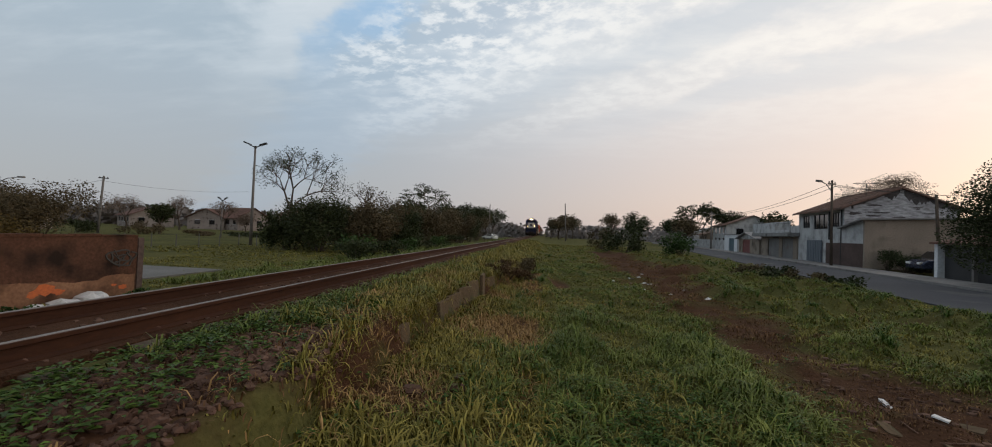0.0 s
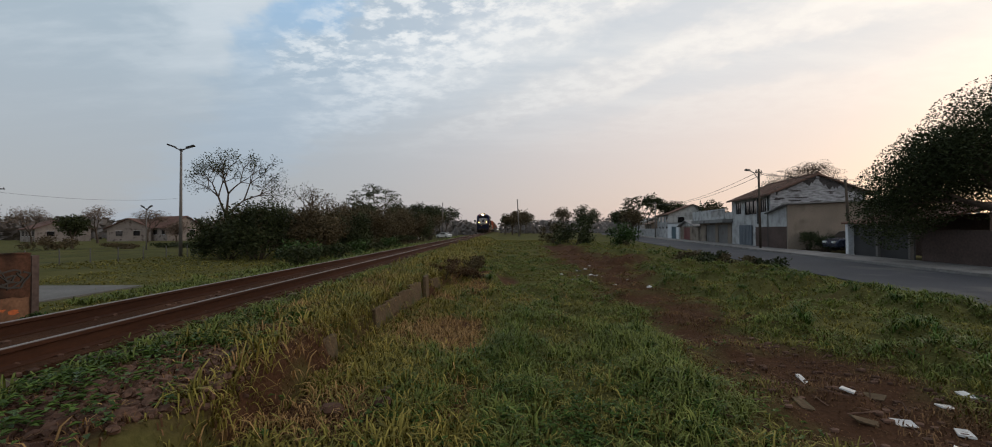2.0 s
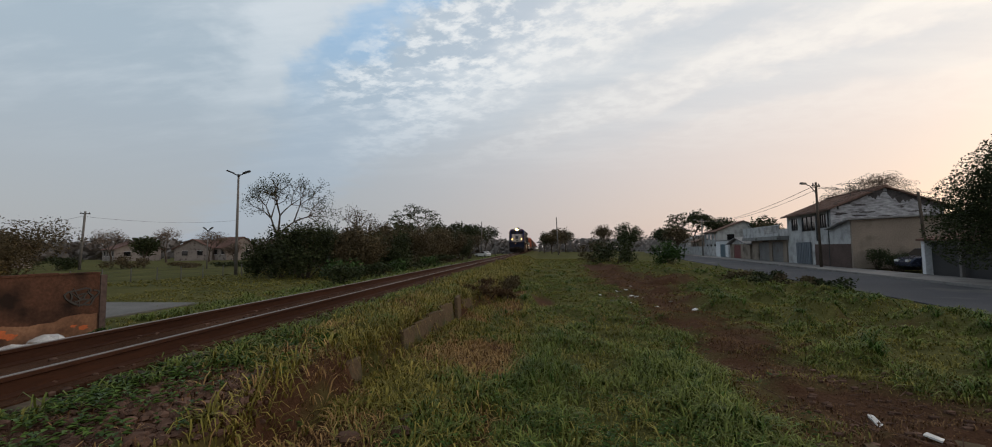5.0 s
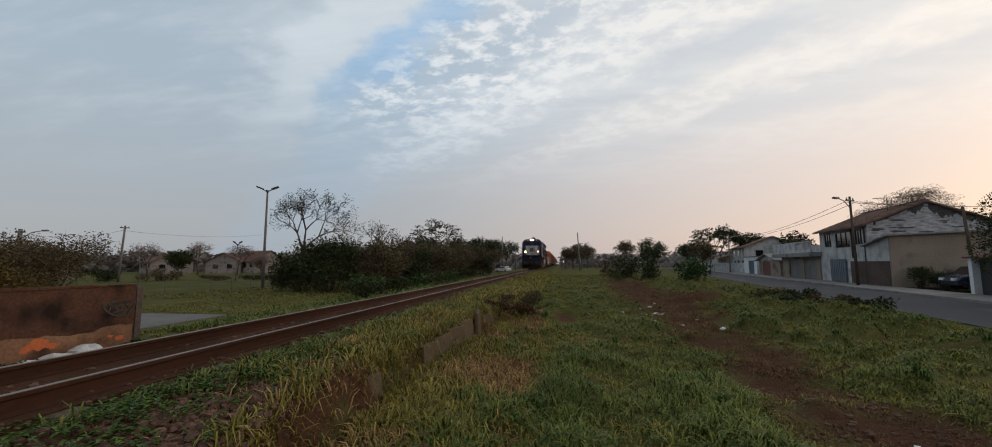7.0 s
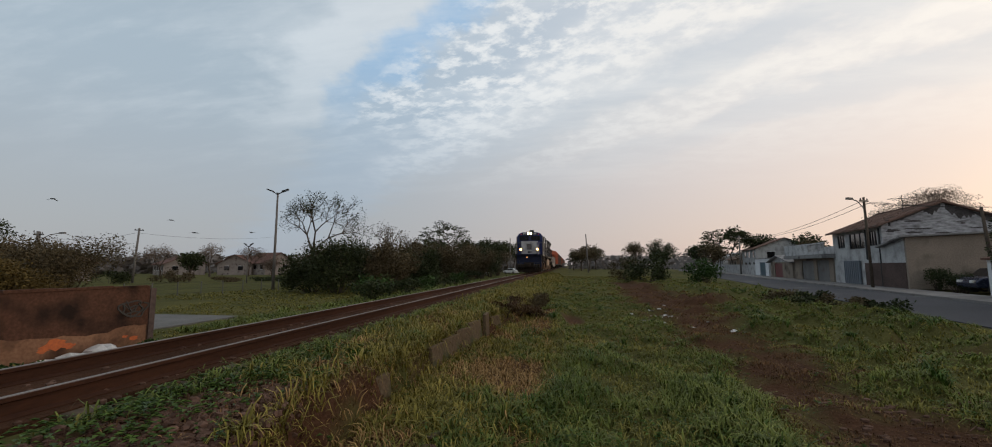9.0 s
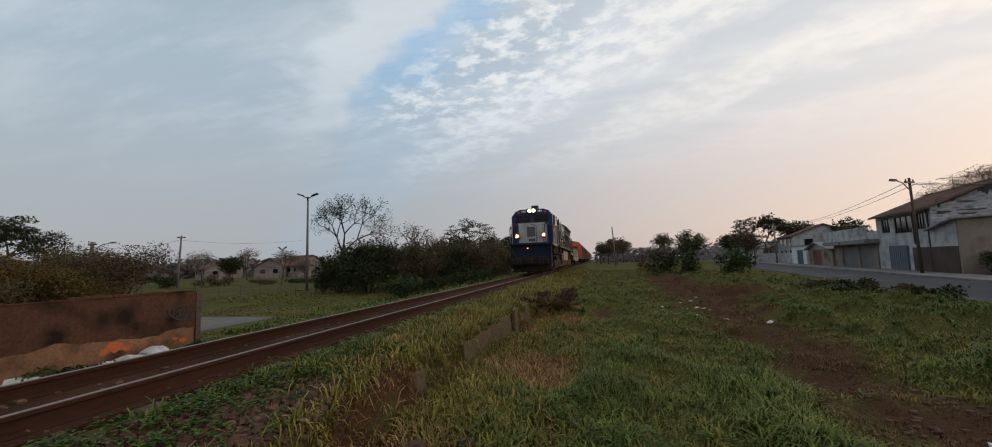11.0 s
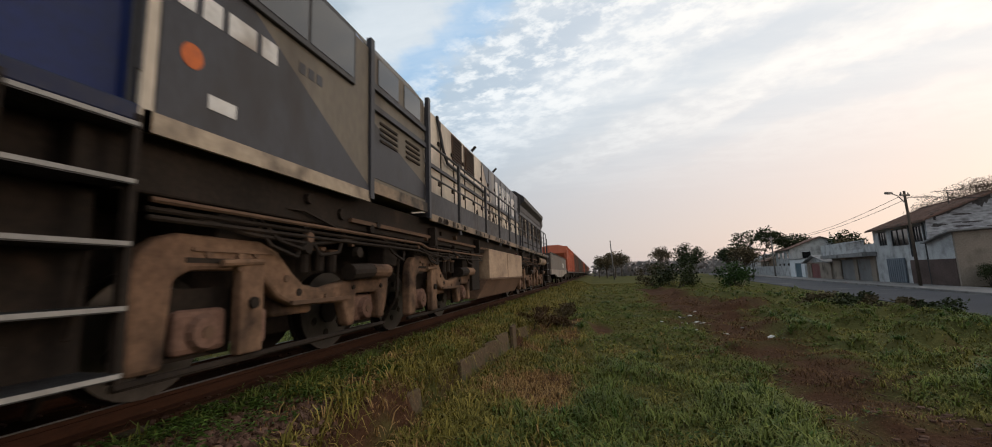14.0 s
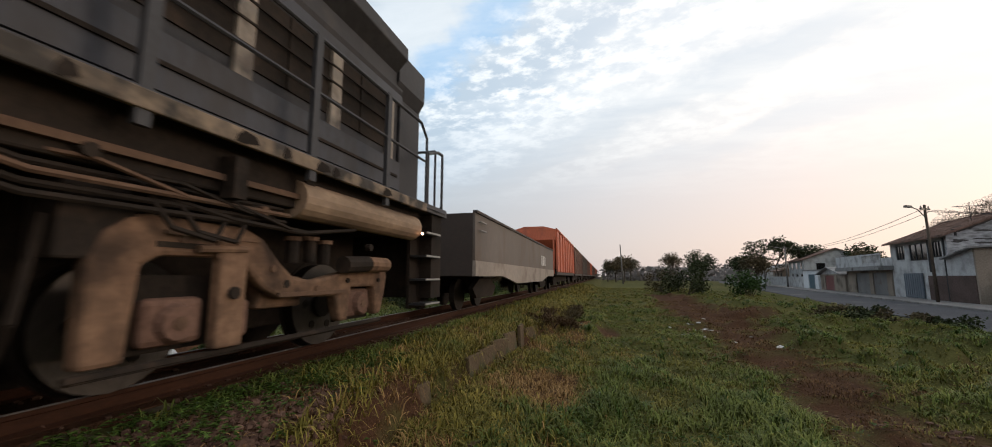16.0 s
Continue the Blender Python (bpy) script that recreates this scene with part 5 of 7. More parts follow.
def small_houses():
    h = thing("gabled_shed", "small shed with a light gable roof and dark red door", "shed", place(55.2, 2.4, -0.82))
    for piece in wall_with_holes(0, 9.0, 0, 1.95, 0.18, ((3.8, 7.2, 0, 1.8),), "y"):
        part("wall_piece", piece, TAN, h)
    part("door", MB().box(0.08, 0.12, 3.8, 7.2, 0, 1.8), REDDOOR, h, "dark red double door")
    part("gable", MB().prism_x([(0, 1.95), (9.0, 1.95), (4.8, 2.75)], 0, 0.15), PLASTER, h)
    part("side_wall", MB().box(0.18, 5, 0, 0.18, 0, 1.95), TAN, h)
    part("rear_wall", MB().box(4.85, 5, 0.18, 9, 0, 1.95), TAN, h)
    roof = roof_sheet(MB(), [(-0.5, -0.4, 1.9), (-0.5, 4.8, 2.85), (5.2, 4.8, 2.85), (5.2, -0.4, 1.9)])
    roof_sheet(roof, [(-0.5, 4.8, 2.85), (-0.5, 9.3, 1.95), (5.2, 9.3, 1.95), (5.2, 4.8, 2.85)])
    part("roof", roof, FIBRO, h, "light grey sheet roof")
    h = thing("white_kiosk", "small white flat-roofed building with a teal door", "kiosk", place(64.8, 2.3, -0.85))
    white = mat_white()
    for piece in wall_with_holes(0, 7.5, 0, 2.5, 0.2, ((1.6, 4.8, 0, 2.0),), "y"):
        part("wall_piece", piece, white, h)
    part("side_wall", MB().box(0.2, 4, 0, 0.2, 0, 2.5), mat_white(), h)
    part("door", MB().box(0.1, 0.14, 1.6, 4.8, 0, 2.0), BLUEDOOR, h, "teal metal door")
    part("roof", MB().box(-0.1, 4, -0.1, 7.6, 2.5, 2.62), FIBRO, h)
    w = tagged(new("garden_wall"), "low grey garden wall along the street", "wall", kind="structure")
    w.matrix_basis = place(73, 2.5, -0.85)
    part("wall_body", MB().box(0, 0.18, 0, 60, 0, 1.7), PLASTER, w)
    for i, (u, v, L, W, e, pk, roofm, wallm) in enumerate(((84, 5, 11, 9, 4.6, 6.4, ROOFTILE, PLASTER), (101, 5, 10, 8, 3.0, 4.4, ROOFTILE, TAN), (118, 5, 12, 8, 3.2, 4.8, FIBRO, PLASTER))):
        far_house("distant house with a dark pitched roof along the street", *street(u, v)[:2], -0.85, L, W, e, pk, roofm, wallm, -10.1)


WHITEWALL = []


def mat_white():
    if not WHITEWALL:
        WHITEWALL.append(mat("white_kiosk_paint", (0.55, 0.56, 0.58), (0.64, 0.65, 0.67), 0.8, big=0.6, fine=12, stain=(0.35, 0.34, 0.33), stain_at=(0.6, 0.8)))
    return WHITEWALL[0]


def far_house(label, x, y, z, L, W, e, pk, roofm, wallm, yaw):
    h = thing("house", label, "house", pose(x, y, z, 0, 0, yaw), "distant houses")
    part("wall", MB().box(0, W, 0, L, 0, e), wallm, h)
    part("gable", MB().prism_y([(0, e), (W, e), (W / 2, pk)], 0, L), wallm, h)
    roof = roof_sheet(MB(), [(-0.5, -0.5, e - 0.1), (-0.5, L + 0.5, e - 0.1), (W / 2, L + 0.5, pk + 0.12), (W / 2, -0.5, pk + 0.12)], 0.12)
    roof_sheet(roof, [(W / 2, -0.5, pk + 0.12), (W / 2, L + 0.5, pk + 0.12), (W + 0.5, L + 0.5, e - 0.1), (W + 0.5, -0.5, e - 0.1)], 0.12)
    part("roof", roof, roofm, h)
    n = max(2, int(L / 3))
    for i in range(n):
        a = 0.8 + i * (L - 1.2) / n
        for zz in ((e - 1.7,) if e < 4 else (1.0, e - 1.6)):
            wn = part("window", MB().box(-0.03, 0.0, a, a + 1.2, zz, zz + 1.1), WINDOW, h)
            part("frame", MB().box(-0.06, -0.03, a - 0.06, a + 1.26, zz - 0.06, zz), mat_white(), wn)
    for i in range(2):
        a = W * (0.2 + 0.4 * i)
        wn = part("window", MB().box(a, a + 1.2, -0.03, 0.0, e - 1.7, e - 0.6), WINDOW, h)
        part("frame", MB().box(a - 0.06, a + 1.26, -0.06, -0.03, e - 0.6, e - 0.54), mat_white(), wn)
    return h


small_houses()
for x, y, L, W, e, pk, yaw, wm in ((-60, 88, 9, 8, 3.0, 5.4, 35, PLASTER), (-72, 92, 10, 8, 3.2, 5.8, 70, PLASTER), (-84, 90, 9, 8, 3.0, 5.2, 20, PLASTER), (-66, 104, 12, 9, 5.0, 7.0, 50, PLASTER), (-98, 88, 12, 9, 3.0, 5.0, 60, PLASTER), (-80, 44, 10, 8, 3.0, 4.6, 0, PLASTER), (-84, 30, 12, 9, 3.0, 4.8, -5, TAN), (-40, 82, 10, 8, 3.2, 5.2, 30, PLASTER)):
    far_house("low tiled-roof house beyond the lawn", x, y, -1.45, L, W, e, pk, DIMROOF, DIMWALL, yaw)


def carport():
    h = thing("carport", "open carport with a sloping roof and white end wall", "carport", place(21.3, 2.6, -0.82))
    part("end_wall", MB().box(0, 1.1, 4.7, 4.95, 0, 1.85), mat_white(), h, "white plastered pier")
    part("roof", roof_sheet(MB(), [(-0.2, 0, 1.9), (-0.2, 5.0, 1.95), (5.5, 5.6, 3.0), (5.5, 0, 3.0)], 0.1), DIMROOF, h)
    part("rear_wall", MB().box(3.2, 3.4, 0, 4.7, 0, 2.3), BRICKDARK, h)
    part("roller_door", MB().box(0.25, 0.3, 0.2, 4.6, 0, 1.82), DARKMETAL, h, "dark closed door")
    for y in (0.1, 2.3):
        part("post", MB().box(0.0, 0.14, y, y + 0.14, 0, 1.85), POLE, h)
    w = tagged(new("wall_garden"), "dim rendered garden wall under the tree", "wall", kind="structure")
    w.matrix_basis = place(-6, 2.8, -0.82)
    part("wall_body", MB().box(0, 0.2, 0, 27, 0, 1.5), BRICKDARK, w)


carport()


def parked_car(label, x, y, z, yaw, paint):
    c = thing("car", label, "car", pose(x, y, z, 0, 0, yaw))
    part("body", MB().prism_x([(-2.0, 0.28), (2.0, 0.28), (2.05, 0.62), (1.75, 0.86), (0.95, 0.92), (0.45, 1.38), (-1.15, 1.42), (-1.75, 0.98), (-2.05, 0.9)], -0.82, 0.82), paint, c, bevel=0.07)
    for s in (-1, 1):
        part("side_window", MB().prism_x([(-1.2, 0.95), (0.78, 0.95), (0.38, 1.3), (-1.05, 1.34)], 0.83 * s - 0.006, 0.83 * s + 0.006), WINDOW, c)
        part("headlight", MB().box(0.5 * s - 0.18, 0.5 * s + 0.18, 1.96, 2.06, 0.58, 0.72), WHITE_L, c)
        for yy in (-1.25, 1.28):
            t = part("wheel", MB().cyl((0.68 * s, yy, 0.3), (0.86 * s, yy, 0.3), 0.3, n=16), RUBBER, c)
            part("rim", MB().cyl((0.86 * s, yy, 0.3), (0.875 * s, yy, 0.3), 0.18, n=12), STEEL, t)
    part("windscreen", MB().add([(-0.72, 0.98, 0.93), (0.72, 0.98, 0.93), (0.62, 0.5, 1.35), (-0.62, 0.5, 1.35)], [(0, 1, 2, 3)]), WINDOW, c)
    part("rear_window", MB().add([(0.66, -1.77, 1.0), (-0.66, -1.77, 1.0), (-0.6, -1.22, 1.38), (0.6, -1.22, 1.38)], [(0, 1, 2, 3)]), WINDOW, c)
    return c


p = street(29.3, 5.4)
parked_car("dark blue parked car in the yard", p[0], p[1], -0.8, 80, CARPAINT)
p = street(31.2, 6.0)
parked_car("dark parked car beside the tan wall", p[0], p[1], -0.8, 80, CARPAINT)
parked_car("small white car parked far along the line", -10.5, 104, -1.3, 60, WHITECAR)
parked_car("pale car far off among the trees", -14.5, 86, -1.35, 40, WHITECAR)
for i, (u, v, w, hh) in enumerate(((31.9, 3.4, 1.6, 1.35), (31.2, 4.0, 1.7, 1.2), (30.4, 3.9, 1.5, 1.05))):
    bush("dark unkempt shrub in the yard beside the tan wall", *street(u, v)[:2], -0.82, w, hh, LEAF_D, 190 + i, 2600, 0.05, "shrubs in the yard")


# ---- litter ----
def litter():
    g = random.Random(9)
    spots = [(7.0, 12.6), (7.3, 12.1), (8.15, 11.7), (7.2, 14.8), (6.9, 15.6), (7.5, 16.2), (7.1, 13.6), (7.4, 14.2), (6.6, 16.8), (7.9, 18.2), (2.75, 4.2), (2.95, 4.0), (7.0, 3.7), (7.4, 3.8), (7.7, 3.6), (7.2, 4.1), (7.6, 4.3),
             (8.0, 4.0), (7.35, 3.3), (7.9, 3.4), (6.9, 4.6), (7.3, 4.8), (8.2, 3.7), (8.4, 4.2), (6.75, 4.05), (7.15, 3.2), (8.6, 3.6), (6.6, 15.0), (7.7, 15.3), (8.0, 13.2)] + [(g.gauss(6.9, 0.35), g.gauss(14.6, 1.5)) for _ in range(34)]
    for i, (x, y) in enumerate(spots):
        w, d = (g.uniform(0.05, 0.13), g.uniform(0.03, 0.07)) if i < 30 else (g.uniform(0.025, 0.08), g.uniform(0.015, 0.05))
        mb = MB().add([(-w, -d, 0), (w, -d * g.uniform(0.4, 1), 0), (w * g.uniform(0.5, 1), d, 0), (-w * 0.8, d, 0), (-w, -d, 0.015), (w, -d * 0.8, 0.015), (w * 0.8, d, 0.02), (-w * 0.8, d, 0.012)],
                      [(3, 2, 1, 0), (4, 5, 6, 7), (0, 1, 5, 4), (1, 2, 6, 5), (2, 3, 7, 6), (3, 0, 4, 7)])
        solid("litter_scrap", mb, (WHITE_L if i % 4 and i not in (10, 11) else CONC) if i < 30 else (WHITE_L, CONC, PAVE)[i % 3], "pale flat scrap of litter on the worn earth", "litter", "litter on the field",
              at=pose(x, y, hz(x, y) + 0.012, g.uniform(-18, 18), g.uniform(-18, 18), g.uniform(0, 360)))
    mb = MB()
    for _ in range(260):
        x, y = g.gauss(7.6, 0.7), g.uniform(2.2, 6.5)
        r = g.uniform(0.012, 0.035)
        mb.ball((x, y, hz(x, y) + r * 0.4), r * 1.6, r * 1.1, r * 0.7, 5, 3)
    for _ in range(150):
        x, y = g.gauss(7.6, 0.8), g.uniform(2.2, 8)
        a, L = g.uniform(0, 6.28), g.uniform(0.06, 0.25)
        z = hz(x, y) + 0.02
        mb.cyl((x, y, z), (x + L * math.cos(a), y + L * math.sin(a), z + g.uniform(0, 0.04)), 0.005, n=4)
    solid("rubble_and_twigs", mb, STONE, "small rubble and twigs on the bare earth", "rubble", kind="stuff")
    for x, y, w in ((2.62, 3.55, 0.11), (2.98, 3.75, 0.09), (9.2, 11.6, 0.12)):
        mb = MB().ball((0, 0, 0.03), w, w * 0.7, 0.05, 7, 4)
        solid("broken_brick", mb, STONE if x < 9 else CONC, "broken lump of brick in the grass", "brick", at=pose(x, y, hz(x, y)))


litter()

# ---- the train ----
RUN = ((0, 104.0), (1, 99.0), (2, 93.2), (3.5, 84.0), (5, 73.7), (6, 66.4), (7, 58.7), (8, 50.9), (9, 43.0), (9.5, 39.1), (10.5, 30.9), (11.3, 24.2), (12, 18.35), (12.5, 14.15), (13, 9.95), (13.5, 5.52), (14, 1.15), (14.5, -3.4), (15, -8.1), (15.5, -12.8), (16, -17.45))


def run_y(t):
    """Where the front of the locomotive is at t seconds (Catmull-Rom through RUN)."""
    for i in range(len(RUN) - 1):
        if t <= RUN[i + 1][0] or i == len(RUN) - 2:
            (t1, a), (t2, b) = RUN[i], RUN[i + 1]
            m1 = (b - RUN[i - 1][1]) / (t2 - RUN[i - 1][0]) if i else (b - a) / (t2 - t1)
            m2 = (RUN[i + 2][1] - a) / (RUN[i + 2][0] - t1) if i + 2 < len(RUN) else (b - a) / (t2 - t1)
            h = t2 - t1
            s = (t - t1) / h
            return (2 * s ** 3 - 3 * s * s + 1) * a + (s ** 3 - 2 * s * s + s) * h * m1 + (3 * s * s - 2 * s ** 3) * b + (s ** 3 - s * s) * h * m2


SPINNING = []   # (wheelset, radius, place in its thing)


def wheelset(parent, s, r=0.5, x=0.5, spin=True):
    mb = MB()
    for sgn in (-1, 1):
        mb.cyl((sgn * (x - 0.06), 0, 0), (sgn * (x + 0.07), 0, 0), r, n=28)
        mb.cyl((sgn * (x - 0.095), 0, 0), (sgn * (x - 0.06), 0, 0), r + 0.03, n=28)
        mb.cyl((sgn * (x + 0.07), 0, 0), (sgn * (x + 0.12), 0, 0), r * 0.33, n=12)
        for k in range(6):
            a = k * math.pi / 3
            mb.cyl((sgn * (x + 0.07), math.cos(a) * r * 0.58, math.sin(a) * r * 0.58), (sgn * (x + 0.085), math.cos(a) * r * 0.58, math.sin(a) * r * 0.58), r * 0.1, n=8)
    mb.cyl((-x, 0, 0), (x, 0, 0), 0.09, n=10)
    w = part("wheelset", mb, WHEEL, parent, "steel wheels on an axle", at=pose(0, s, r))
    for sgn in (-1, 1):
        part("wheel_rim", MB().cyl((sgn * (x + 0.07), 0, 0), (sgn * (x + 0.078), 0, 0), r, n=28).cyl((sgn * (x + 0.078), 0, 0), (sgn * (x + 0.079), 0, 0), r * 0.86, n=28), TREAD if spin else WHEEL, w)
    if spin:
        SPINNING.append((w, r, s))
    return w


JOURNAL = mat("rust_pink_dust", (0.10, 0.055, 0.040), (0.19, 0.115, 0.085), 0.9, fine=20, big=2.0, bump=0.3, spec=0.12)


def bogie(parent, s0):
    K = 1.13
    side = [(0.15, 0.30), (0.36, 0.30), (0.40, 0.92), (0.50, 0.99), (1.02, 1.0), (1.28, 0.74), (1.45, 0.65), (2.18, 0.63), (2.28, 0.34), (2.40, 0.34), (2.44, 0.72), (2.88, 0.72), (2.92, 0.36), (3.04, 0.36),
            (3.12, 0.62), (3.16, 0.86), (3.1, 1.02), (2.66, 1.06), (2.3, 0.90), (1.84, 0.81), (1.60, 0.85), (1.44, 0.98), (1.26, 1.18), (1.08, 1.26), (0.42, 1.27), (0.30, 1.23), (0.19, 1.13), (0.13, 0.95)]

    def q(a):
        return s0 + a * K

    b = part("bogie_frame", MB().prism_x([(q(a), z) for a, z in side], 1.06, 1.2).prism_x([(q(a), z) for a, z in side], -1.2, -1.06).box(-1.06, 1.06, q(1.35), q(1.85), 0.55, 0.85), TRUCK, parent, "dust-coated cast bogie frame", bevel=0.035)
    for sgn in (-1, 1):
        def bx(x0, x1, a0, a1, z0, z1):
            lo, hi = sorted((sgn * x0, sgn * x1))
            return MB().box(lo, hi, q(a0), q(a1), z0, z1)

        for a in (0.66, 2.68):
            # dark sheet behind the journal box, painted shade of the pedestal opening
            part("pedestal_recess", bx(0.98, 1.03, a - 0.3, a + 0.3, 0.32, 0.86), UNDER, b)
            part("journal_box", bx(1.03, 1.13, a - 0.2, a + 0.2, 0.36, 0.70), JOURNAL, b, "rust-pink dusty journal box", bevel=0.06)
            part("bearing_cap", MB().cyl((sgn * 1.12, q(a), 0.52), (sgn * 1.19, q(a), 0.52), 0.15, 0.12, 14), JOURNAL, b)
            part("axle_stub", MB().cyl((sgn * 1.19, q(a), 0.52), (sgn * 1.20, q(a), 0.52), 0.05, n=10), TANKL, b)
        # slot drawn as a dark plate on the frame, its shaded depth in colour
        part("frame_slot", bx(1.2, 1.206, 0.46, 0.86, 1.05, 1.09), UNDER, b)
        part("frame_rib", bx(1.2, 1.22, 0.5, 1.2, 1.14, 1.17), TRUCK, b)
        part("frame_lip", bx(1.2, 1.23, 1.42, 2.3, 0.66, 0.70), TANKL, b)
        # hole drawn as a dark disc on the frame, inner shade as colour
        part("frame_hole", MB().cyl((sgn * 1.2, q(1.52), 0.78), (sgn * 1.206, q(1.52), 0.78), 0.04, n=10), UNDER, b)
        part("brake_block", bx(1.2, 1.24, 0.84, 0.91, 0.98, 1.14), TRUCK, b, "worn brake bracket", bevel=0.02)
        part("brake_pin", MB().cyl((sgn * 1.24, q(0.70), 1.05), (sgn * 1.24, q(1.06), 1.07), 0.03, n=8), TRUCK, b)
        for a, z in ((1.62, 0.98), (1.84, 1.0), (2.04, 0.98)):
            part("coil_spring", MB().cyl((sgn * 1.14, q(a), z), (sgn * 1.14, q(a), z + 0.22), 0.06, n=10), UNDER, b)
            part("spring_cap", MB().cyl((sgn * 1.14, q(a), z + 0.22), (sgn * 1.14, q(a), z + 0.26), 0.08, n=10), TRUCK, b)
        part("brake_hanger", bx(1.15, 1.25, 0.86, 1.08, 0.30, 1.08), TRUCK, b, "worn dusty brake hanger", bevel=0.02)
        part("brake_shoe", bx(1.08, 1.2, 1.02, 1.16, 0.36, 0.66), JOURNAL, b, bevel=0.03)
        part("hanger_pin", MB().cyl((sgn * 1.25, q(0.97), 0.72), (sgn * 1.28, q(0.97), 0.72), 0.05, n=10), UNDER, b)
        for a, z in ((1.02, 1.14), (1.36, 0.92), (0.62, 1.12), (1.9, 0.72)):
            part("casting_boss", MB().cyl((sgn * 1.2, q(a), z), (sgn * 1.215, q(a), z), 0.035, n=10), TANKL, b)
        part("brake_cylinder", MB().cyl((sgn * 1.26, q(2.2), 0.98), (sgn * 1.26, q(2.62), 1.0), 0.10, n=12), UNDER, b)
        part("damper", MB().cyl((sgn * 1.27, q(2.62), 1.0), (sgn * 1.27, q(3.0), 1.0), 0.095, n=12), TRUCK, b)
        part("damper_cap", MB().cyl((sgn * 1.27, q(3.0), 1.0), (sgn * 1.27, q(3.04), 1.0), 0.06, n=10), UNDER, b)
        part("brake_rod", MB().tube([(sgn * 1.18, q(0.1), 0.26), (sgn * 1.18, q(3.05), 0.28)], 0.028, 6), UNDER, b)
        part("safety_strap", bx(1.16, 1.2, 0.14, 1.1, 0.24, 0.27), UNDER, b)
        part("sand_pipe", MB().tube([(sgn * 1.1, q(-0.02), 1.2), (sgn * 1.1, q(-0.08), 0.6), (sgn * 0.75, q(-0.02), 0.12)], 0.025, 6), UNDER, b)
        part("cable", MB().tube([(sgn * 1.22, q(0.3), 1.42), (sgn * 1.27, q(0.9), 1.3), (sgn * 1.27, q(1.6), 1.27), (sgn * 1.24, q(2.4), 1.4)], 0.022, 6), UNDER, b)
        for a, z in ((2.95, 0.8), (2.36, 0.8)):
            part("bolt", MB().cyl((sgn * 1.2, q(a), z), (sgn * 1.22, q(a), z), 0.03, n=6), UNDER, b)
    for a in (0.66, 2.68):
        wheelset(parent, q(a))




def both(fn):
    for sgn in (1, -1):
        fn(sgn)


def slab(mb, sgn, x, t, s0, s1, z0, z1):
    a, b = (x, x + t) if sgn > 0 else (-x - t, -x)
    return mb.box(a, b, s0, s1, z0, z1)


def plate(sgn, x, t, pts):
    a, b = (x, x + t) if sgn > 0 else (-x - t, -x)
    return MB().prism_x(pts, a, b)


CREAM = mat("cream_paint", (0.30, 0.235, 0.165), (0.42, 0.34, 0.25), 0.7, fine=14, bump=0.1, stain=(0.12, 0.09, 0.065), stain_at=(0.5, 0.7), stain_scale=3)
CABGLASS = mat("grimy_cab_glass", (0.004, 0.004, 0.006), (0.008, 0.008, 0.011), 0.3, bump=0, spec=0.2)
CABSIDE = mat("grimy_cab_side", (0.105, 0.090, 0.070), (0.17, 0.148, 0.118), 0.6, big=0.6, fine=14, bump=0.1, stain=(0.07, 0.056, 0.044), stain_at=(0.5, 0.75), stretch=(1, 1, 0.45), spec=0.2)


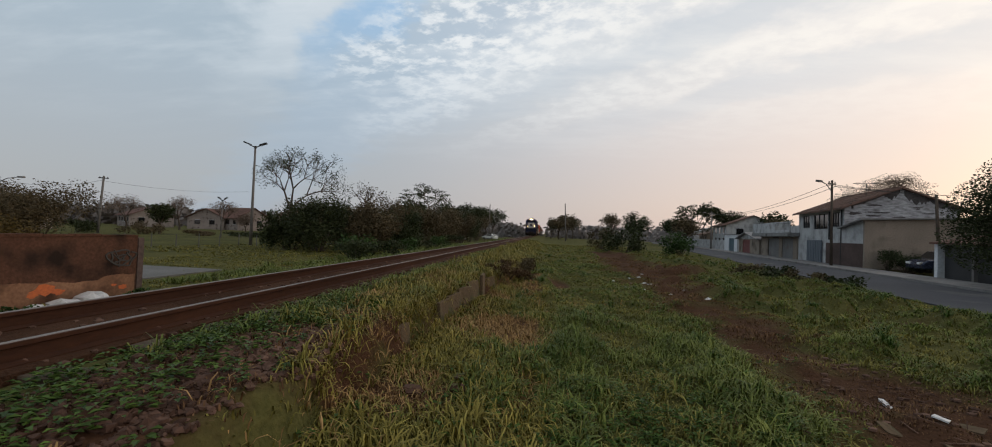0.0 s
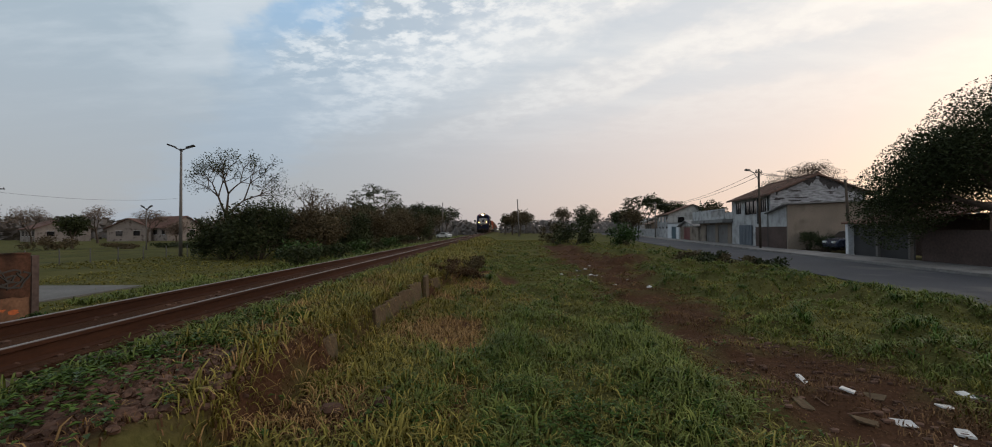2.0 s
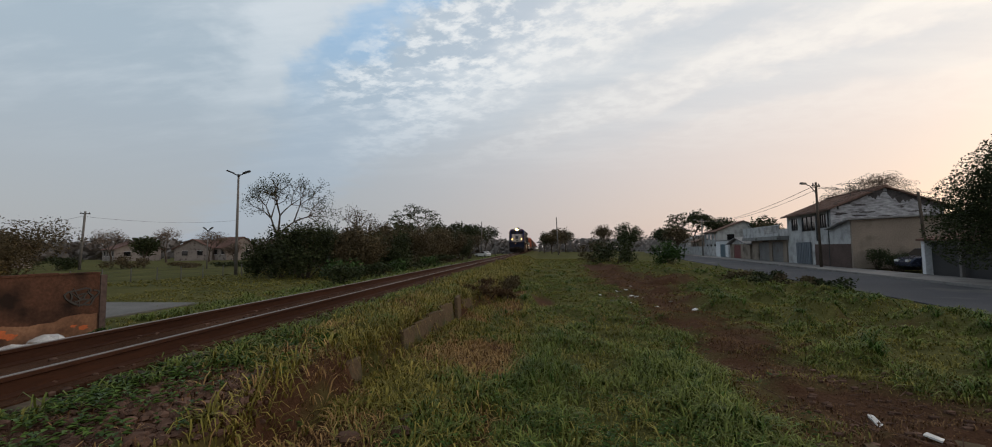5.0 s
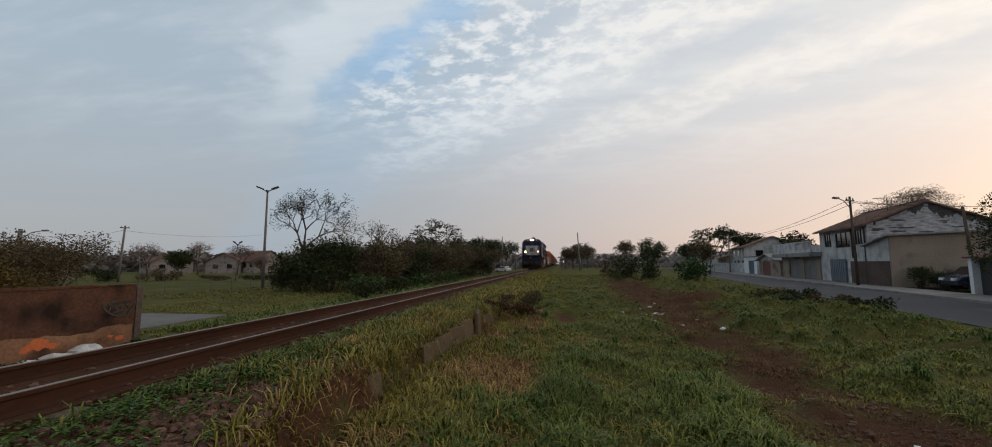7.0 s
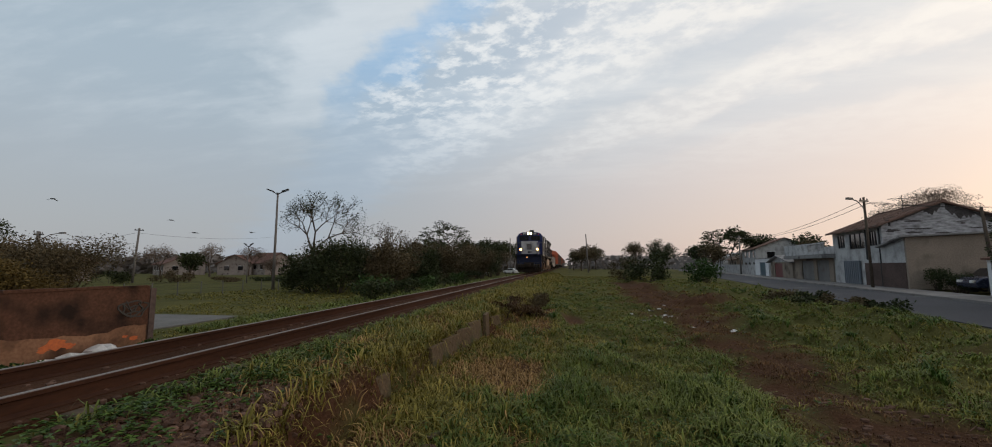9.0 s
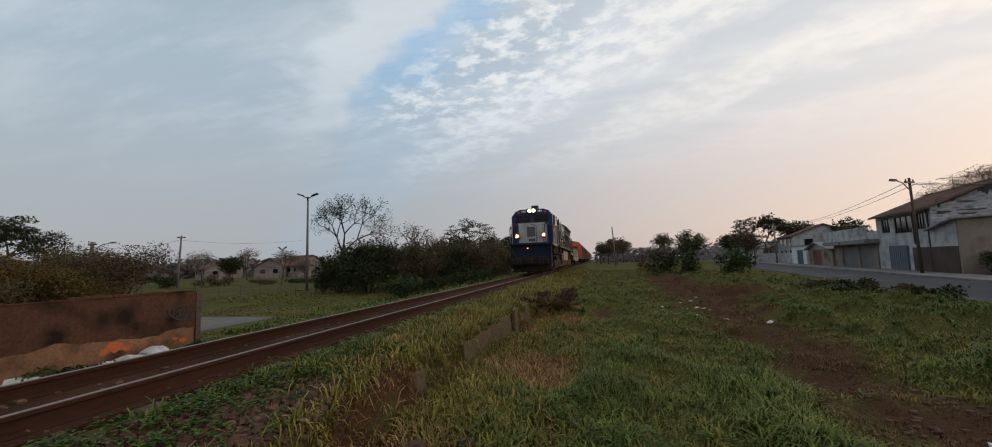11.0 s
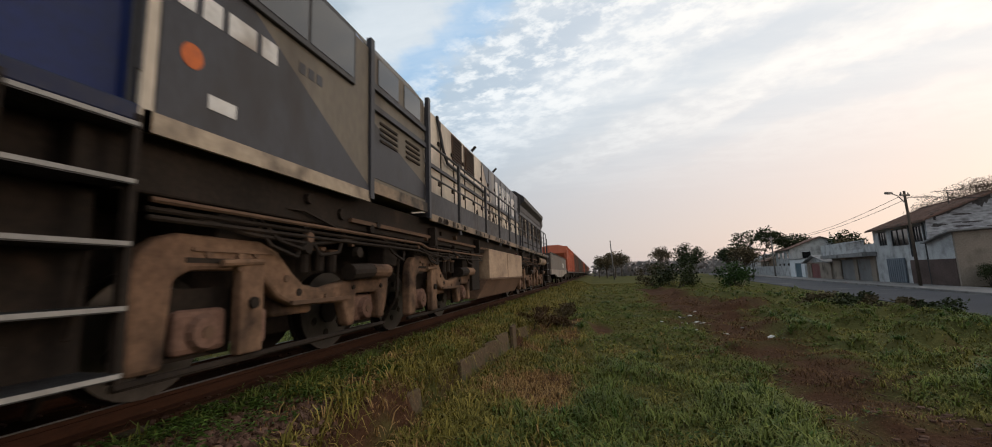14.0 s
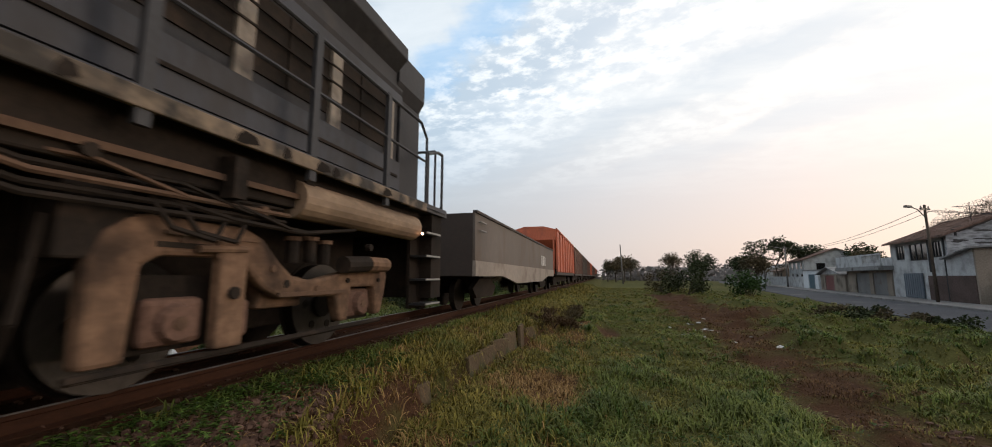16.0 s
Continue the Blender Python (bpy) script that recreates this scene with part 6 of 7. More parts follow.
def locomotive():
    L = thing("locomotive", "dirty blue and silver diesel locomotive with lit headlamps", "locomotive", pose(0, RUN[0][1], 0))
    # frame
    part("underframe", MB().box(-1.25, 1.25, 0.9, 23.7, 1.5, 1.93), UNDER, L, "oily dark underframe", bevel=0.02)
    # plain dark boxes for the motors, added to block the view and blacken the shaded underside
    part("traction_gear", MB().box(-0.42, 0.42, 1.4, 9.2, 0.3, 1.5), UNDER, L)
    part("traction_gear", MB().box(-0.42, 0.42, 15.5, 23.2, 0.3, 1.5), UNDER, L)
    part("walkway", MB().box(-1.44, 1.44, 5.7, 24.4, 1.93, 2.0), GREY, L)
    both(lambda q: part("side_sill", slab(MB(), q, 1.40, 0.05, 5.75, 23.6, 1.86, 1.99), SILL, L, "dirty cream side sill", bevel=0.01))
    gsl = random.Random(71)
    for k in range(34):
        a0, w = gsl.uniform(5.9, 23.2), gsl.uniform(0.05, 0.22)
        both(lambda q: part("rust_patch", plate(q, 1.45, 0.006, [(a0, 1.875), (a0 + w * 0.4, 1.87), (a0 + w, 1.9), (a0 + w * 0.8, 1.955), (a0 + w * 0.3, 1.975), (a0 + w * 0.1, 1.93)]), UNDER, L, "dark rusty chip in the sill paint"))
    both(lambda q: part("lower_beam", slab(MB(), q, 1.25, 0.05, 3.6, 23.4, 1.585, 1.635), TANKL, L, "rusty brown lower beam"))
    # pilot
    part("pilot", MB().prism_x([(0.36, 0.62), (0.42, 0.3), (0.5, 0.3), (0.52, 0.62), (0.5, 1.9), (0.30, 1.9)], -1.3, 1.3), PILOT, L, "grimy navy pilot plate", bevel=0.03)
    part("plough", MB().add([(-1.25, 0.35, 0.16), (0, -0.1, 0.14), (1.25, 0.35, 0.16), (1.25, 0.7, 0.16), (-1.25, 0.7, 0.16), (-1.3, 0.2, 0.62), (0, -0.02, 0.62), (1.3, 0.2, 0.62), (1.3, 0.7, 0.62), (-1.3, 0.7, 0.62)],
                            [(0, 1, 6, 5), (1, 2, 7, 6), (2, 3, 8, 7), (3, 4, 9, 8), (4, 0, 5, 9), (5, 6, 7, 8, 9), (4, 3, 2, 1, 0)]), UNDER, L, "black dented plough", bevel=0.04)
    bb = part("buffer_beam", MB().prism_x([(-0.16, 0.66), (-0.06, 0.56), (0.45, 0.56), (0.45, 0.98), (-0.03, 0.98), (-0.14, 0.92)], -1.22, 1.12), UNDER, L, "black scarred buffer beam", bevel=0.06)
    part("beam_step", MB().box(-1.34, -0.7, -0.36, -0.2, 0.98, 1.03), DARKMETAL, bb)
    part("cut_lever", MB().tube([(-1.32, -0.3, 1.05), (-1.28, -0.3, 1.42), (-1.1, -0.25, 1.5), (-0.9, -0.25, 1.1)], 0.02, 5).tube([(-0.9, -0.25, 1.1), (1.1, -0.22, 1.12)], 0.018, 5), DARKMETAL, bb)
    part("front_deck", MB().prism_x([(-0.06, 1.90), (1.15, 1.90), (1.15, 2.02), (-0.06, 2.02)], -1.42, 1.42), PILOT, L, "dark grimy front platform", bevel=0.015)
    cp = part("coupler", MB().box(-0.16, 0.16, -0.6, 0.1, 0.72, 1.0), UNDER, L, bevel=0.04)
    part("coupler_head", MB().box(-0.24, 0.2, -0.8, -0.5, 0.68, 1.04), UNDER, cp, bevel=0.05)
    part("drawgear_plate", MB().box(-0.5, 0.5, -0.32, -0.2, 0.6, 1.15), UNDER, L, bevel=0.02)
    for x in (-0.85, -0.62, 0.6, 0.82):
        part("air_hose", MB().tube([(x, -0.2, 1.0), (x, -0.4, 0.9), (x + 0.04, -0.42, 0.6), (x + 0.08, -0.3, 0.45)], 0.025, 6), RUBBER, L)
    # steps
    for q in (1, -1):
        st = part("step_well", slab(MB(), q, 1.05, 0.06, 0.56, 1.1, 0.35, 1.95), UNDER, L)
        for i, z in enumerate((0.36, 0.74, 1.12, 1.5, 1.86)):
            part("step", slab(MB(), q, 1.11, 0.33, 0.5, 1.1, z, z + 0.035), DARKMETAL, st)
            part("step_edge", slab(MB(), q, 1.435, 0.012, 0.5, 1.1, z + 0.008, z + 0.034), STEPW, st, "white step edge")
        for s in (0.48, 1.1):
            part("step_stringer", slab(MB(), q, 1.36, 0.07, s - 0.02, s + 0.02, 0.33, 1.95), UNDER, st)
    # nose
    nose = MB()
    prof = [(-1.18, 1.12), (-0.92, 0.62), (0.92, 0.62), (1.18, 1.12)]
    nose.add([(x, s, 2.02) for x, s in prof] + [(x, s + 0.05, 3.18) for x, s in prof] + [(-1.18, 1.5, 2.02), (1.18, 1.5, 2.02), (-1.18, 1.5, 3.24), (1.18, 1.5, 3.24)],
             [(0, 1, 5, 4), (1, 2, 6, 5), (2, 3, 7, 6), (3, 9, 11, 7), (8, 0, 4, 10), (4, 5, 6, 7, 11, 10), (8, 9, 3, 2, 1, 0), (9, 8, 10, 11)])
    n = part("nose", nose, BLUE, L, "navy blue short nose", bevel=0.03)
    for a, b in ((-0.86, -0.30), (0.26, 0.86)):
        part("nose_panel", MB().box(a, b, 0.585, 0.64, 2.06, 3.19), NOSE, n, "pale silver nose panel", bevel=0.01)
    part("nose_panel", MB().box(-0.30, 0.26, 0.587, 0.64, 2.06, 2.42), NOSE, n, "pale silver nose panel")
    part("nose_panel", MB().box(-0.30, 0.26, 0.587, 0.64, 3.02, 3.19), NOSE, n)
    part("nose_door", MB().box(-0.28, 0.24, 0.60, 0.66, 2.42, 3.02), WINDOW, n, "dark nose door opening")
    part("nose_top_trim", MB().box(-0.9, 0.9, 0.575, 0.7, 3.18, 3.25), NOSE, n)
    for i in range(3):
        part("number_mark", MB().box(-0.18 + i * 0.15, -0.07 + i * 0.15, 0.57, 0.587, 2.14, 2.30), DARKMETAL, n, "dark painted marking bar")
    # cab
    sec = [(-1.4, 2.02), (1.4, 2.02), (1.4, 3.72), (1.16, 4.02), (0.8, 4.14), (-0.8, 4.14), (-1.16, 4.02), (-1.4, 3.72)]
    cab = part("cab", MB().prism_y(sec, 1.12, 3.8), BLUE, L, "navy blue cab", bevel=0.03)
    for a, b in ((-1.12, -0.12), (0.12, 1.12)):
        w = part("windscreen", MB().prism_y([(a, 3.34), (b, 3.34), (b, 3.78), (a, 3.78)], 1.10, 1.125), CABGLASS, cab, "dark cab windscreen")
        part("wiper", MB().tube([((a + b) / 2, 1.085, 3.8), ((a + b) / 2 + 0.18, 1.085, 3.45)], 0.012, 4), DARKMETAL, w)
    hb = part("headlamp_housing", MB().box(-0.34, 0.34, 0.98, 1.14, 3.88, 4.16), DARKMETAL, cab, bevel=0.03)
    for x in (-0.14, 0.14):
        part("headlamp", MB().cyl((x, 0.93, 4.02), (x, 0.99, 4.02), 0.088, n=16), LAMP_W, hb, "lit warm-white headlamp")
    for x in (-0.56, 0.56):
        nb = part("number_board", MB().box(x - 0.2, x + 0.2, 1.06, 1.13, 3.9, 4.08), WINDOW, cab)
        for i in range(3):
            part("number_mark", MB().box(x - 0.13 + i * 0.1, x - 0.06 + i * 0.1, 1.05, 1.06, 3.94, 4.04), WHITEBAR, nb, "pale marking bar")
    for x in (-0.92, 0.92):
        part("marker_light", MB().cyl((x, 1.05, 3.95), (x, 1.13, 3.95), 0.05, n=10), LAMP_R, cab, "red marker lens")
    part("horn_box", MB().box(-0.02, 0.42, 1.2, 1.7, 4.14, 4.36), DARKMETAL, cab, bevel=0.02)
    part("cab_roof_vent", MB().box(-0.5, 0.5, 2.2, 3.3, 4.14, 4.24), GREY, cab, bevel=0.02)
    for q in (1, -1):
        sp = part("cab_side", plate(q, 1.4, 0.012, [(1.2, 2.0), (3.8, 2.0), (3.8, 3.72), (1.2, 3.72)]), CABSIDE, cab, "dirty silver cab side")
        part("cab_stripe", plate(q, 1.412, 0.004, [(1.2, 2.0), (3.8, 2.0), (3.8, 2.04), (1.75, 3.2), (1.2, 3.2)]), GREY, sp, "slate grey diagonal field")
        part("cab_sill", plate(q, 1.395, 0.03, [(1.12, 1.86), (3.8, 1.86), (3.8, 2.0), (1.12, 2.0)]), CREAM, sp, "cream lower edge")
        part("corner_post", plate(q, 1.39, 0.035, [(1.1, 1.86), (1.18, 1.86), (1.18, 3.72), (1.1, 3.72)]), SILVER, sp)
        # lettering of the company as plain shapes
        for i, (a, w, h) in enumerate(((1.3, 0.12, 0.2), (1.48, 0.16, 0.17), (1.70, 0.27, 0.17), (2.03, 0.18, 0.17))):
            part("logo_shape", plate(q, 1.417, 0.003, [(a, 2.76), (a + w, 2.76), (a + w, 2.76 + h), (a, 2.76 + h)]), WHITEBAR, sp, "white painted logo shape")
        part("logo_dot", MB().cyl((q * 1.417, 1.42, 2.46), (q * 1.42, 1.42, 2.46), 0.085, n=14), ORANGE_P, sp, "orange painted dot")
        part("data_plate", plate(q, 1.417, 0.004, [(1.56, 2.16), (1.8, 2.16), (1.8, 2.26), (1.56, 2.26)]), WHITEBAR, sp)
        for i in range(3):
            part("number_mark", plate(q, 1.413, 0.003, [(2.5 + i * 0.13, 2.84), (2.59 + i * 0.13, 2.84), (2.59 + i * 0.13, 2.94), (2.5 + i * 0.13, 2.94)]), GREY, sp, "dark painted marking bar")
        wf = part("window_frame", plate(q, 1.405, 0.05, [(1.72, 3.1), (3.42, 3.1), (3.42, 3.74), (1.72, 3.74)]), DARKMETAL, sp, bevel=0.01)
        for a, b in ((1.78, 2.55), (2.6, 3.36)):
            part("window_pane", plate(q, 1.456, 0.006, [(a, 3.16), (b, 3.16), (b, 3.68), (a, 3.68)]), WINDOW, wf, "dark cab side window")
        part("mirror", slab(MB(), q, 1.46, 0.05, 1.6, 1.72, 3.2, 3.75), DARKMETAL, sp)
        part("grab_rail", MB().tube([(q * 1.45, 1.06, 2.2), (q * 1.47, 1.06, 3.3)], 0.018, 6), RAILBAR, cab)
    # section behind the cab
    sec2 = [(-1.36, 2.02), (1.36, 2.02), (1.36, 3.78), (1.1, 4.1), (-1.1, 4.1), (-1.36, 3.78)]
    eq = part("equipment_bay", MB().prism_y(sec2, 3.84, 5.7), CABSIDE, L, "grimy silver equipment bay", bevel=0.02)
    for q in (1, -1):
        part("bay_stripe", plate(q, 1.36, 0.006, [(3.9, 2.2), (5.7, 2.2), (5.7, 2.42), (3.9, 2.9)]), GREY, eq, "slate grey field")
        part("bay_sill", plate(q, 1.36, 0.05, [(3.84, 2.0), (5.7, 2.0), (5.7, 2.14), (3.84, 2.14)]), SILL, eq)
        for z in (3.02, 3.28):
            part("ledge", slab(MB(), q, 1.36, 0.05, 3.9, 5.66, z, z + 0.07), GREY, eq)
        for a, b in ((4.1, 4.7), (4.9, 5.5)):
            part("hatch", slab(MB(), q, 1.36, 0.012, a, b, 3.4, 3.74), WINDOW, eq, "dark upper hatch")
            for k in range(4):
                part("louvre", slab(MB(), q, 1.36, 0.02, a + 0.05, b - 0.05, 2.68 + k * 0.075, 2.71 + k * 0.075), UNDER, eq)
        for s in (3.82, 5.72):
            part("upright", slab(MB(), q, 1.38, 0.07, s - 0.045, s + 0.045, 1.9, 3.85), GREY, eq)
    # long hood
    sec3 = [(-1.1, 2.0), (1.1, 2.0), (1.1, 3.98), (0.86, 4.2), (-0.86, 4.2), (-1.1, 3.98)]
    hood = part("long_hood", MB().prism_y(sec3, 5.7, 16.3), SILVER, L, "dirty silver engine hood", bevel=0.02)
    for q in (1, -1):
        part("hood_stripe", plate(q, 1.1, 0.01, [(5.75, 2.12), (16.3, 2.12), (16.3, 2.5), (5.75, 2.5)]), GREY, hood, "slate grey waist stripe")
        part("hood_ledge", slab(MB(), q, 1.1, 0.05, 5.75, 16.3, 2.94, 3.0), GREY, hood)
        part("hood_field", plate(q, 1.1, 0.006, [(11.5, 3.02), (16.28, 3.02), (16.28, 3.98), (10.5, 3.98)]), GREYBLUE, hood, "faded blue-grey painted field")
        s = 6.3
        while s < 16.2:
            part("door_seam", slab(MB(), q, 1.1, 0.016, s, s + 0.03, 2.5, 3.96), UNDER, hood)
            for z in (2.68, 3.45):
                part("door_latch", slab(MB(), q, 1.1, 0.035, s - 0.16, s - 0.06, z, z + 0.07), UNDER, hood)
            s += 0.82
        for a, b in ((7.85, 8.5), (8.85, 9.55)):
            gr = part("air_grille", slab(MB(), q, 1.1, 0.03, a, b, 3.34, 3.94), GRILLE, hood, "brown louvred air grille")
            for k in range(9):
                part("grille_slat", slab(MB(), q, 1.13, 0.02, a + 0.02, b - 0.02, 3.37 + k * 0.062, 3.4 + k * 0.062), UNDER, gr)
        for i, (a, w, h) in enumerate(((12.1, 0.32, 0.7), (12.7, 0.28, 0.7), (13.15, 0.22, 0.7), (13.55, 0.2, 0.7), (13.9, 0.2, 0.7), (14.25, 0.2, 0.7), (14.75, 0.6, 0.62))):
            part("logo_shape", plate(q, 1.106, 0.005, [(a, 3.08), (a + w * 0.8, 3.08), (a + w, 3.2), (a + w, 3.08 + h), (a + w * 0.2, 3.08 + h), (a, 3.0 + h)]), WHITEBAR, hood, "large faded white logo shape")
        gs = random.Random(60 + q)
        for i in range(13):
            s, z, r = gs.uniform(8.6, 14.9), 2.52 + gs.random() ** 2 * 0.35, gs.uniform(0.05, 0.15)
            rim = [r * gs.uniform(0.55, 1.2) for _ in range(9)]
            part("soot_patch", plate(q, 1.1, 0.011, [(s + rim[k] * 0.8 * math.cos(k * 0.698), max(2.505, z + rim[k] * 1.15 * math.sin(k * 0.698))) for k in range(9)]), UNDER, hood, "black oily soot patch")
        for i in range(9):
            s, w, h = gs.uniform(6.0, 14.6), gs.uniform(0.04, 0.13), gs.uniform(0.25, 0.44)
            part("rust_streak", plate(q, 1.1, 0.004, [(s + w * 0.3, 2.94 - h), (s + w * 0.6, 2.94 - h * 0.9), (s + w, 2.94), (s, 2.94)]), STREAK, hood, "brown grime streak")
        part("bent_pipe", MB().tube([(q * 1.13, 6.9, 4.0), (q * 1.16, 7.15, 3.4), (q * 1.16, 7.4, 3.2), (q * 1.16, 11.0, 3.16)], 0.035, 6), GREY, hood)
        for s in (9.75, 12.2):
            part("lifting_eye", MB().tube([(q * 1.0, s, 4.1), (q * 1.12, s, 4.2), (q * 1.12, s + 0.1, 4.2), (q * 1.0, s + 0.1, 4.1)], 0.02, 5), UNDER, hood)
    part("exhaust_stack", MB().box(-0.35, 0.35, 12.2, 13.4, 4.2, 4.34), UNDER, hood, bevel=0.02)
    # radiator end
    sec4 = [(-1.1, 2.0), (1.1, 2.0), (1.1, 3.3), (1.18, 3.5), (1.18, 4.05), (-1.18, 4.05), (-1.18, 3.5), (-1.1, 3.3)]
    rad = part("radiator_hood", MB().prism_y(sec4, 16.35, 23.2), DKGREY, L, "sooty dark radiator hood", bevel=0.02)
    for q in (1, -1):
        wing = [(1.1, 3.62), (1.36, 3.86), (1.36, 4.02), (0.95, 4.28), (0.0, 4.28), (0.0, 3.62)]
        part("radiator_wing", MB().prism_y([(q * x, z) for x, z in wing][::q], 16.45, 23.0), DKGREY, rad, "flared dark radiator wing", bevel=0.015)
        part("wing_end", MB().prism_y([(q * x, z) for x, z in [(1.1, 3.4), (1.22, 3.6), (1.22, 4.02), (0.0, 4.1), (0.0, 3.4)]][::q], 23.0, 23.9), DKGREY, rad, "dark end cap", bevel=0.015)
        part("hood_end", slab(MB(), q, 0.0, 1.14, 23.2, 23.88, 2.0, 3.42), DKGREY, rad, "flat dark hood end", bevel=0.015)
        part("waist_groove", slab(MB(), q, 1.16, 0.02, 16.4, 23.1, 2.28, 2.31), UNDER, rad)
        for i, a in enumerate((16.75, 18.0, 19.25, 20.5, 21.75)):
            pn = part("radiator_screen", slab(MB(), q, 1.1, 0.02, a, a + 1.05, 2.62, 3.3), UNDER, rad, "dark radiator screen")
            part("screen_bar", slab(MB(), q, 1.12, 0.02, a + 0.42, a + 0.46, 2.62, 3.3), UNDER, pn)
        for z in (2.76, 2.96, 3.14):
            part("screen_rail", slab(MB(), q, 1.14, 0.02, 16.75, 22.8, z, z + 0.02), UNDER, rad)
        part("waist_beam", slab(MB(), q, 1.1, 0.06, 16.35, 23.2, 2.12, 2.5), GREY, rad)
        part("upper_beam", slab(MB(), q, 1.12, 0.05, 16.35, 23.2, 3.34, 3.44), GREY, rad)
        for a in (16.6, 17.85, 19.1, 20.35, 21.6, 22.85):
            part("pillar", slab(MB(), q, 1.1, 0.05, a - 0.03, a + 0.15, 2.5, 3.34), PILLAR, rad, "tan-stained silver pillar")
    # handrails
    for q in (1, -1):
        x = q * 1.41
        rail = part("handrail", MB().tube([(x, 9.62, 3.12), (x, 23.4, 3.12), (x, 23.62, 2.95), (x, 23.62, 2.0)], 0.022, 6).tube([(x, 5.76, 3.12), (x, 9.62, 3.12)], 0.022, 6), RAILBAR, L, "dark grey walkway handrail")
        part("middle_rail", MB().tube([(x, 5.76, 2.6), (x, 23.55, 2.6)], 0.018, 6), RAILBAR, rail)
        for s in (7.4, 9.62, 11.2, 12.7, 13.85, 15.3, 16.7, 18.1, 19.5, 21.0, 22.4):
            part("handrail_post", MB().box(x - 0.025, x + 0.025, s - 0.045, s + 0.045, 1.76, 3.14), RAILBAR, rail)
        # front platform rails
        part("front_handrail", MB().tube([(q * 1.36, 1.08, 2.02), (q * 1.36, 1.08, 3.05), (q * 1.3, 0.62, 3.1), (q * 0.86, 0.02, 3.1), (q * 0.86, 0.02, 2.02)], 0.022, 6), RAILBAR, L, "bent platform handrail")
        part("front_handrail", MB().tube([(q * 1.36, 0.0, 2.02), (q * 1.36, 0.0, 2.95), (q * 0.9, 0.0, 2.95)], 0.022, 6).tube([(q * 1.36, 0.0, 2.95), (q * 1.36, 0.35, 3.05), (q * 1.36, 0.35, 2.02)], 0.022, 6) if q < 0 else MB().tube([(0.42, 0.02, 2.02), (0.42, 0.02, 3.02), (0.0, 0.02, 3.16)], 0.022, 6), RAILBAR, L, "bent platform handrail")
        dl = part("ditch_light", MB().box(q * 0.88 - 0.15, q * 0.88 + 0.15, 0.06, 0.3, 2.3, 2.62), TRUCK, L, "boxed ditch light", bevel=0.03)
        part("ditch_lens", MB().cyl((q * 0.88, 0.02, 2.46), (q * 0.88, 0.07, 2.46), 0.078, n=16), LAMP_D, dl, "lit amber ditch lamp")
    part("front_step_lamp", MB().cyl((-0.2, -0.07, 1.68), (-0.2, 0.1, 1.68), 0.04, n=10), LAMP_S, L, "small lit amber lamp")
    # tank, pipes, reservoirs
    tk = part("fuel_tank", MB().box(-1.38, 1.38, 9.92, 15.02, 0.8, 1.62), TANKM, L, "dusty beige fuel tank", bevel=0.02)
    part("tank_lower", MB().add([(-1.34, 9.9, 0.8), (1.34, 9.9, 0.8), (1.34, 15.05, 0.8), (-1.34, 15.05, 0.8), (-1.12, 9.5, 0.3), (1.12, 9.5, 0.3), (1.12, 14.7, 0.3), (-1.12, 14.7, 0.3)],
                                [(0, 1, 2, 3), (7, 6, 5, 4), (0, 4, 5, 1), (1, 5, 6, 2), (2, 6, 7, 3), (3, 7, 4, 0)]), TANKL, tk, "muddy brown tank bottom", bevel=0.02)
    for q in (1, -1):
        part("tank_seam", slab(MB(), q, 1.38, 0.006, 12.3, 12.33, 0.82, 1.6), TANKL, tk)
        part("tank_lip", slab(MB(), q, 1.375, 0.02, 9.92, 15.02, 0.78, 0.83), TANKL, tk)
        part("filler", MB().cyl((q * 1.3, 14.2, 1.62), (q * 1.34, 14.2, 1.67), 0.035, n=10), REDDOOR, tk, "red filler cap")
        part("equipment_box", slab(MB(), q, 0.95, 0.32, 8.65, 9.3, 0.55, 1.5), UNDER, L, bevel=0.02)
        part("air_reservoir", MB().cyl((q * 1.2, 21.0, 1.6), (q * 1.2, 23.55, 1.6), 0.19, n=18), TANKM, L, "cream air reservoir", smooth=False)
        for i, (z, x) in enumerate(((1.46, 1.30), (1.40, 1.26), (1.34, 1.28), (1.52, 1.22))):
            part("brake_pipe", MB().tube([(q * x, 1.3, z), (q * x, 5.6, z), (q * (x - 0.02), 6.0, z - 0.06), (q * (x - 0.02), 9.6, z - 0.05)], 0.022, 6), TANKL if i == 0 else UNDER, L)
            part("brake_pipe", MB().tube([(q * x, 15.0, z), (q * x, 18.8, z), (q * (x - 0.02), 19.1, z - 0.06), (q * (x - 0.02), 20.9, z - 0.05)], 0.022, 6), TANKL if i == 0 else UNDER, L)
        g = random.Random(40 + q)
        for i in range(14):
            s = g.choice((g.uniform(1.8, 8.8), g.uniform(15, 20.5)))
            part("hanging_hose", MB().tube([(q * 1.2, s, 1.5), (q * 1.3, s + 0.18, 1.22 + g.uniform(-0.1, 0.05)), (q * 1.3, s + 0.5, 1.2 + g.uniform(-0.1, 0.05)), (q * 1.2, s + 0.75, 1.48)], 0.02, 5), UNDER, L)
        for i in range(26):
            s, z = g.choice((g.uniform(1.6, 8.6), g.uniform(15.2, 22.8))), g.uniform(1.2, 1.75)
            part("valve", MB().cyl((q * 1.22, s, z), (q * (1.27 + 0.06 * g.random()), s, z), g.uniform(0.03, 0.075), n=8), UNDER if i % 3 else TANKL, L)
